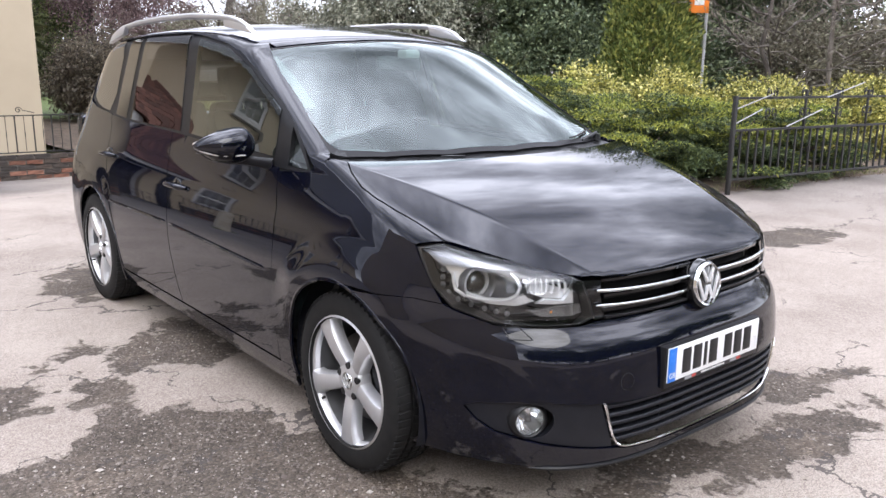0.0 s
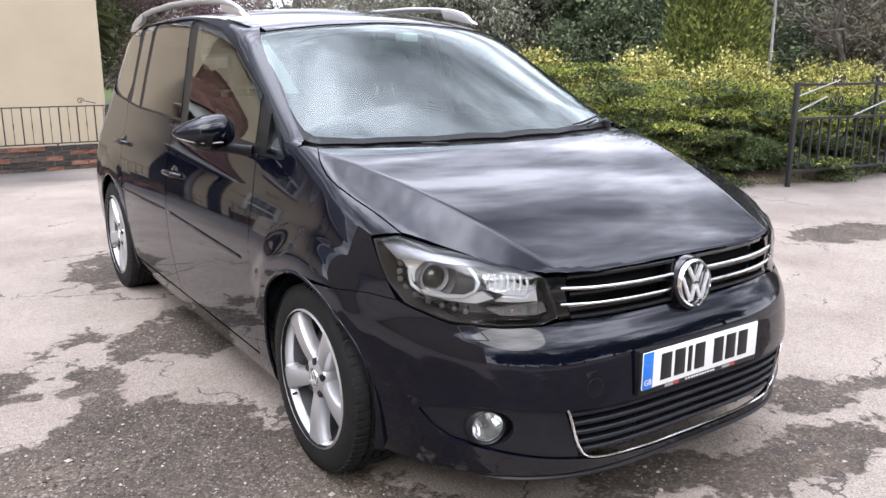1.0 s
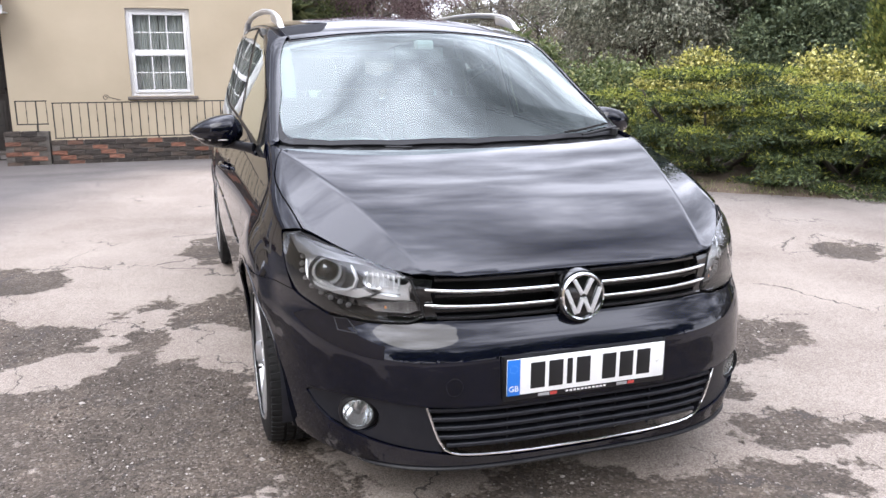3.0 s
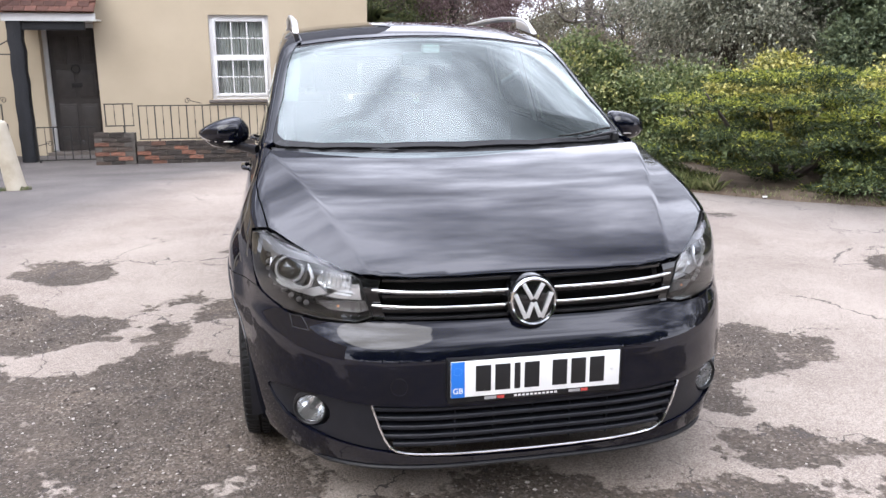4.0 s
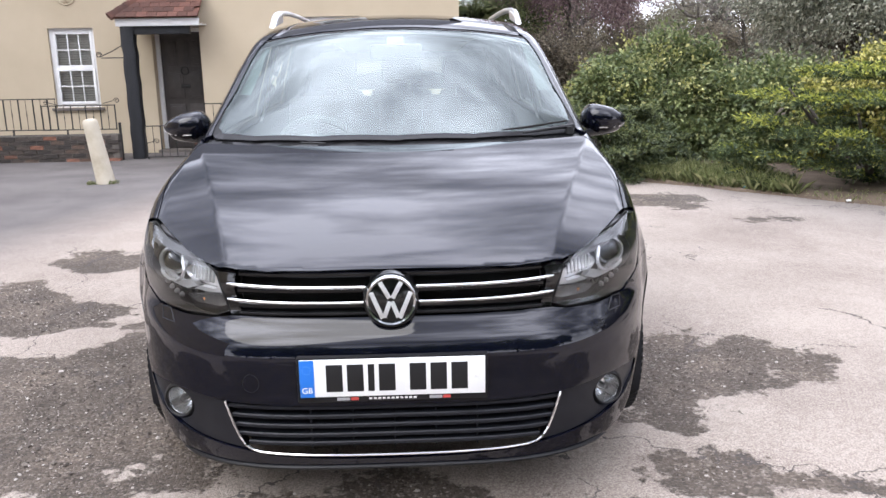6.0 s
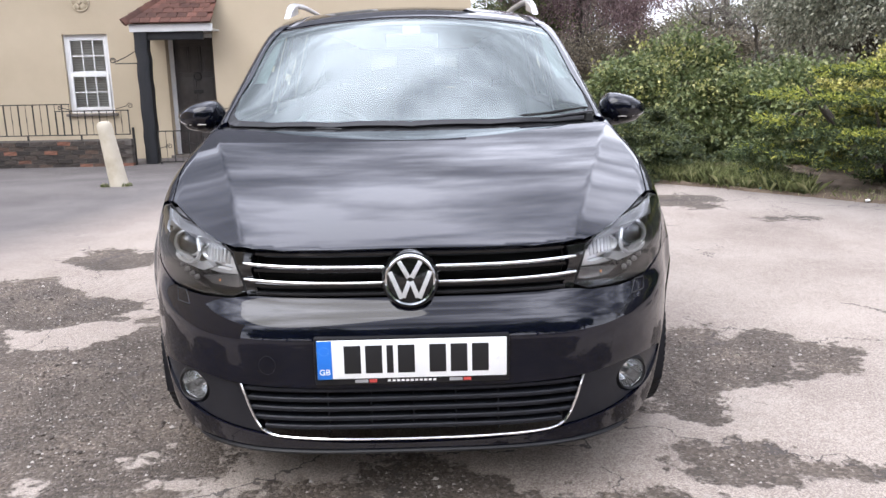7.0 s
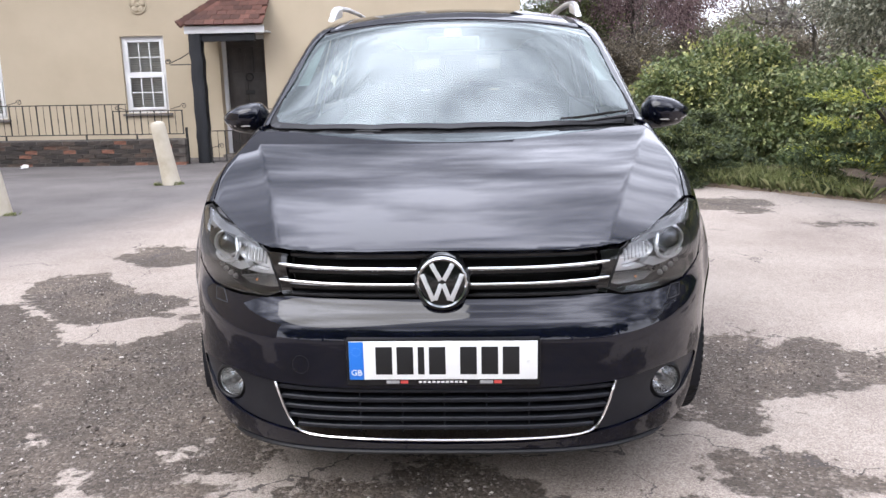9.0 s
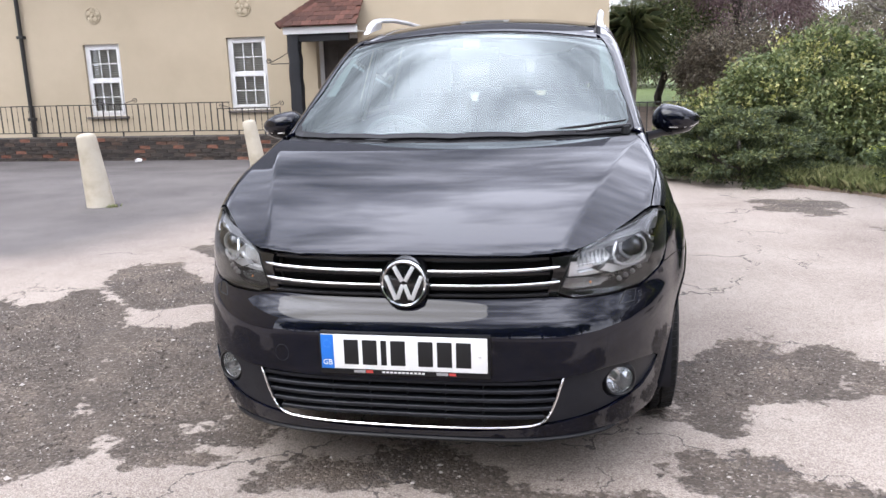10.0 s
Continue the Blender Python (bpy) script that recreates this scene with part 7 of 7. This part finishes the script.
bush = shrub("golden_bush", "small yellow-leaved bush beside the laurel", 1.98, 9.15, .42, (1, 1, 1.5), LAUREL, 60, 90, .06, .28, .11, 24, group="border shrubs")
young_shoots(bush, .42, (1, 1, 1.5), 16, 124, 30, .06, -.2)
for k, (x, y, r, h) in enumerate(((5.6, 7.35, .95, 1.18), (6.9, 6.75, 1.05, 1.22), (8.3, 6.25, 1.0, 1.15), (9.8, 5.5, 1.05, 1.12), (11.4, 4.6, 1.1, 1.1))):
    shrub("variegated_bush", "dense bush with yellow-edged variegated leaves", x, y, r, (1.0, .8, h / r * .86), GOLDEN, 260, 130, .055, .32, .14, 30 + k, group="variegated hedge", stems=5, low=-.2)
thuja(9.3, 7.2, 4.2, .95, 5, "tall dense green thuja with golden tips")
for k, (x, y, h, r) in enumerate(((10.6, 10.4, 6.4, 1.75), (12.4, 9.2, 6.8, 1.9), (14.6, 8.2, 6.9, 2.0))):
    tree("evergreen_tree", "dark evergreen tree behind the border", x, y, h, r, DARKLEAF, 300, 170, .10, .26, .34, 40 + k, squash=(1, 1, 1.45), group="evergreen trees", lift=.46)
tree("holm_oak", "grey-green evergreen oak with small leaves", 7.9, 12.4, 6.2, 2.3, GREYLEAF, 560, 190, .066, .28, .26, 51, squash=(1, 1, 1.2), lift=.50, trunk=.2)
tree("holm_oak", "grey-green evergreen oak with small leaves", 10.6, 12.8, 6.8, 2.5, GREYLEAF, 560, 170, .07, .28, .28, 52, squash=(1, 1, 1.2), lift=.50, trunk=.2)
tree("plum_tree", "purple-leaved plum tree coming into leaf", 4.6, 22, 6.4, 2.8, PLUM, 520, 90, .075, .26, .36, 53, lift=.60, trunk=.17)
tree("plum_tree", "purple-leaved plum tree coming into leaf", 6.3, 29, 7.2, 3.2, PLUM, 380, 70, .075, .26, .36, 54, lift=.58, trunk=.18)
tree("bare_oak", "old bare oak with crooked limbs", 9.9, 24, 5.6, 3.0, TWIG, 12, 6, 0, 0, 0, 65, bare=True, trunk=.24)
tree("bare_tree", "thin leaning bare tree", 10.7, 5.7, 4.8, 2.2, TWIG, 10, 6, 0, 0, 0, 56, bare=True, bark=BARK, trunk=.06, group="bare trees")
tree("bare_tree", "tangle of bare grey-brown branches", 12.6, 5.6, 5.2, 2.8, TWIG, 22, 10, 0, 0, 0, 57, bare=True, bark=PALE_BARK, trunk=.06, group="bare trees")
tree("bare_tree", "tangle of bare grey-brown branches", 14.6, 4.0, 5.4, 3.0, TWIG, 22, 10, 0, 0, 0, 58, bare=True, bark=PALE_BARK, trunk=.06, group="bare trees")
tree("bare_tree", "tangle of bare grey-brown branches", 8.6, 19, 3.6, 2.0, TWIG, 22, 10, 0, 0, 0, 61, bare=True, trunk=.07, group="bare trees")
tree("garden_tree", "green garden tree beyond the lawn", 2.6, 22, 4.0, 1.7, LAUREL, 260, 110, .075, .28, .3, 59, lift=.5, trunk=.12)
tree("garden_tree", "brownish garden tree beyond the lawn", 3.9, 19, 2.4, 1.15, THICKET, 300, 120, .075, .26, .3, 60, lift=.40, trunk=.12)
for k, (x, y, r) in enumerate(((9.6, 9.6, 1.5), (11.6, 8.3, 1.6), (13.6, 7.0, 1.6), (15.4, 5.4, 1.7), (16.6, 3.2, 1.7), (17.4, .8, 1.8))):
    shrub("evergreen_bush", "dark evergreen bush under the trees" if k < 2 else "grey-green bush in the tangled thicket", x, y, r, (1.2, .9, 1.25), DARKLEAF if k < 2 else THICKET_PALE, 260, 130, .085, .26, .28, 180 + k, group="evergreen undergrowth", stems=5, low=-.3)
for k, (x, y, h, r) in enumerate(((17.5, 7.5, 8.0, 3.0), (18.5, 3.2, 7.5, 3.0), (16.0, 13.0, 9.0, 3.2), (20.5, -1.5, 7.5, 3.2))):
    tree("thicket_tree", "dense grey-brown tree just coming into leaf", x, y, h * .85, r, THICKET_PALE, 420, 110, .075, .20, .42, 160 + k, group="trees behind the gate", lift=.5, trunk=.14, squash=(1, 1, 1.2))
for k in range(7):
    shrub("far_wood", "hazy brown wood beyond the lawn", 3.5 + 3.6 * k, 33 - .8 * k, 2.6, (1.0, .7, 1.15 + .15 * math.sin(k * 2.3)), THICKET_PALE, 300, 120, .12, .20, .42, 210 + k, category="tree", group="far wood", stems=5, low=-.2, z=.1)
for k, (x, y, r) in enumerate(((6.2, 21, 1.5), (8.6, 22, 1.6), (11.2, 22, 1.7), (13.8, 20, 1.7))):
    shrub("thicket_bush", "brown-green thicket beyond the lawn", x, y, r, (1.15, .8, 1.0), THICKET, 240, 120, .08, .24, .3, 140 + k, group="far thicket", stems=5, low=-.2, z=.05)


def cordyline(x, y, z):
    rng = np.random.default_rng(71)
    t = thing("cordyline_palm", "spiky cordyline palm beside the house", "palm", "", Matrix.Translation((x, y, -.1)))
    part("trunk", tube([(0, 0, -.1), (.05, 0, z * .5), (0, .03, z)], [.10, .08, .07], 9), PALE_BARK, t)
    n = 260
    d = unit(np.stack([rng.normal(size=n), rng.normal(size=n), rng.normal(.35, .75, n)], 1))
    l = rng.uniform(.55, .95, n)
    o = np.array([0, 0, z]) + d * .05
    tagged(blades("fronds", o, d * l[:, None], np.full(n, .018), l * .30, PALMLEAF, t, seed=7), kind="stuff")


cordyline(1.55, 17.5, 2.15)
grass_patch("rough_grass", "tufts of rough grass at the foot of the laurel", 26000, (2.45, 3.75), (5.0, 7.8), .24, 81, lambda x, y: (y > border_edge(x) + .08) & (y < border_edge(x) + 1.1))
grass_patch("verge_weeds", "low weeds along the edge of the tarmac", 46000, (1.6, 10.0), (2.2, 8.0), .09, 82, lambda x, y: (y > border_edge(x) + .05) & (y < border_edge(x) + .75))
grass_patch("fallen_leaves", "brown leaf litter along the border", 14000, (1.5, 10.0), (2.6, 7.6), .04, 83, lambda x, y: (y > border_edge(x) - .10) & (y < border_edge(x) + .75), LITTER)
for bx, by, bz in ((-3.66, 7.22, 0), (-3.43, 7.24, 0), (-4.30, 5.22, 0)):
    rng_t = np.random.default_rng(int(abs(bx * 100)))
    n_t = 42
    p_t = np.stack([bx + rng_t.normal(0, .032, n_t), by + rng_t.normal(0, .03, n_t), np.full(n_t, -.01)], 1)
    w_t = unit(np.stack([rng_t.normal(0, .5, n_t), rng_t.normal(0, .5, n_t), np.ones(n_t)], 1)) * rng_t.uniform(.03, .085, n_t)[:, None]
    tagged(blades("weed_tuft", p_t, w_t, np.full(n_t, .0035), np.full(n_t, .02), GRASS, seed=3), "tuft of weeds at the foot of a bollard", "weeds", kind="stuff")


# ---- tall iron gate in the border ----
def field_gate():
    g = thing("iron_gate", "tall black iron gate with scrolls, standing open", "gate", "", pose(5.96, 3.55, 0, 0, 0, -8.5))
    L = 3.6
    part("gate_stile", box(-.022, .022, -.022, .022, -.02, 1.10, .005), IRON, g)
    part("gate_stile", box(L - .022, L + .022, -.022, .022, .05, 1.10, .005), IRON, g)
    for z, h in ((.165, .014), (.72, .014), (1.075, .014)):
        part("gate_rail", box(.02, L - .02, -.012, .012, z - h, z + h, .003), IRON, g)
    bar = bpy.data.meshes.new("gate_bar")
    bm = box(-.010, .010, -.010, .010, .165, .72); bm.to_mesh(bar); bm.free(); bar.materials.append(IRON)
    n = 26
    for k in range(1, n):
        ob = new("gate_bar", bar)
        ob.parent = g
        ob.location = (L * k / n, 0, 0)
    for x in (.62, 1.24, 1.86, 2.48, 3.1):
        part("gate_upright", box(x - .012, x + .012, -.012, .012, .72, 1.16, .003), IRON, g) if x != .62 else None
        for f in (1, -1):
            pts = [(x + f * .05 + f * .045 * (1 - a / 10) * math.cos(a), 0, .90 + .06 * (1 - a / 10) * math.sin(a)) for a in np.linspace(-1.5, 6.5, 22)]
            part("scroll", tube(pts, .008, 6), IRON, g)
            pts = [(x + f * .05 + f * .04 * (1 - a / 10) * math.cos(a), 0, 1.13 - .05 * (1 - a / 10) * math.sin(a)) for a in np.linspace(-1.5, 6.5, 22)]
            part("scroll", tube(pts, .008, 6), IRON, g)
    for x0, z0, x1, z1 in ((.02, .96, .62, 1.12), (.02, .80, .45, .95), (.90, .74, 1.55, .93), (1.62, 1.07, 2.35, 1.25)):
        part("gate_brace", tube([(x0, -.016, z0), (x1, -.016, z1)], .007, 6), GREY_MARK, g, "thin pale brace")
    return g


field_gate()
sign = thing("warning_sign", "orange warning sign on a thin grey pole", "sign", "", Matrix.Translation((9.65, 6.4, 0)))
part("pole", tube([(0, 0, -.05), (0, 0, 2.9)], .025, 10), GREY_MARK, sign)
part("sign_plate", box(-.30, .02, -.035, -.025, 2.28, 2.75, .004, Matrix.Rotation(radians(-40), 4, "Z")), mat("orange_sign", (.80, .22, .02), .5)[0], sign)
part("sign_face", box(-.22, -.06, -.042, -.034, 2.40, 2.75, .002, Matrix.Rotation(radians(-40), 4, "Z")), PLATE_WHITE, sign)

# ---- litter ----
def scrap(x, y, z, size, material, label, seed):
    rng = random.Random(seed)
    bm = bmesh.new()
    bmesh.ops.create_icosphere(bm, subdivisions=2, radius=size)
    for v in bm.verts:
        v.co *= rng.uniform(.6, 1.2)
        v.co.z *= .5
    tagged(mesh_object("litter", bm, material, smooth=False), label, "litter", "scattered litter").location = (x, y, z)


LITTER_WHITE = mat("white_wrapper", (.75, .75, .74), .5)[0]
LITTER_BLUE = mat("blue_wrapper", (.10, .42, .55), .4)[0]
scrap(-7.35, 10.9, -.17, .07, LITTER_WHITE, "crumpled white paper beside the wall", 1)
scrap(3.25, 6.02, .04, .035, LITTER_WHITE, "white plastic scrap in the grass", 2)
scrap(3.42, 5.80, .03, .04, LITTER_BLUE, "blue wrapper at the border's edge", 3)
scrap(4.05, 5.02, .02, .026, LITTER_WHITE, "white scrap at the border's edge", 4)

# ---- trees behind the viewer, which the bumper and doors mirror ----
for k in range(9):
    tree("yard_tree", "dense dark tree on the far side of the yard", -11 + 3.4 * k, -13.5 - 1.2 * math.sin(k * 2.1), 6.6 + .9 * math.sin(k * 1.7), 2.6, DARKLEAF, 170, 100, .20, .30, .55, 90 + k, squash=(1, 1, 1.3), group="trees across the yard", lift=.48)
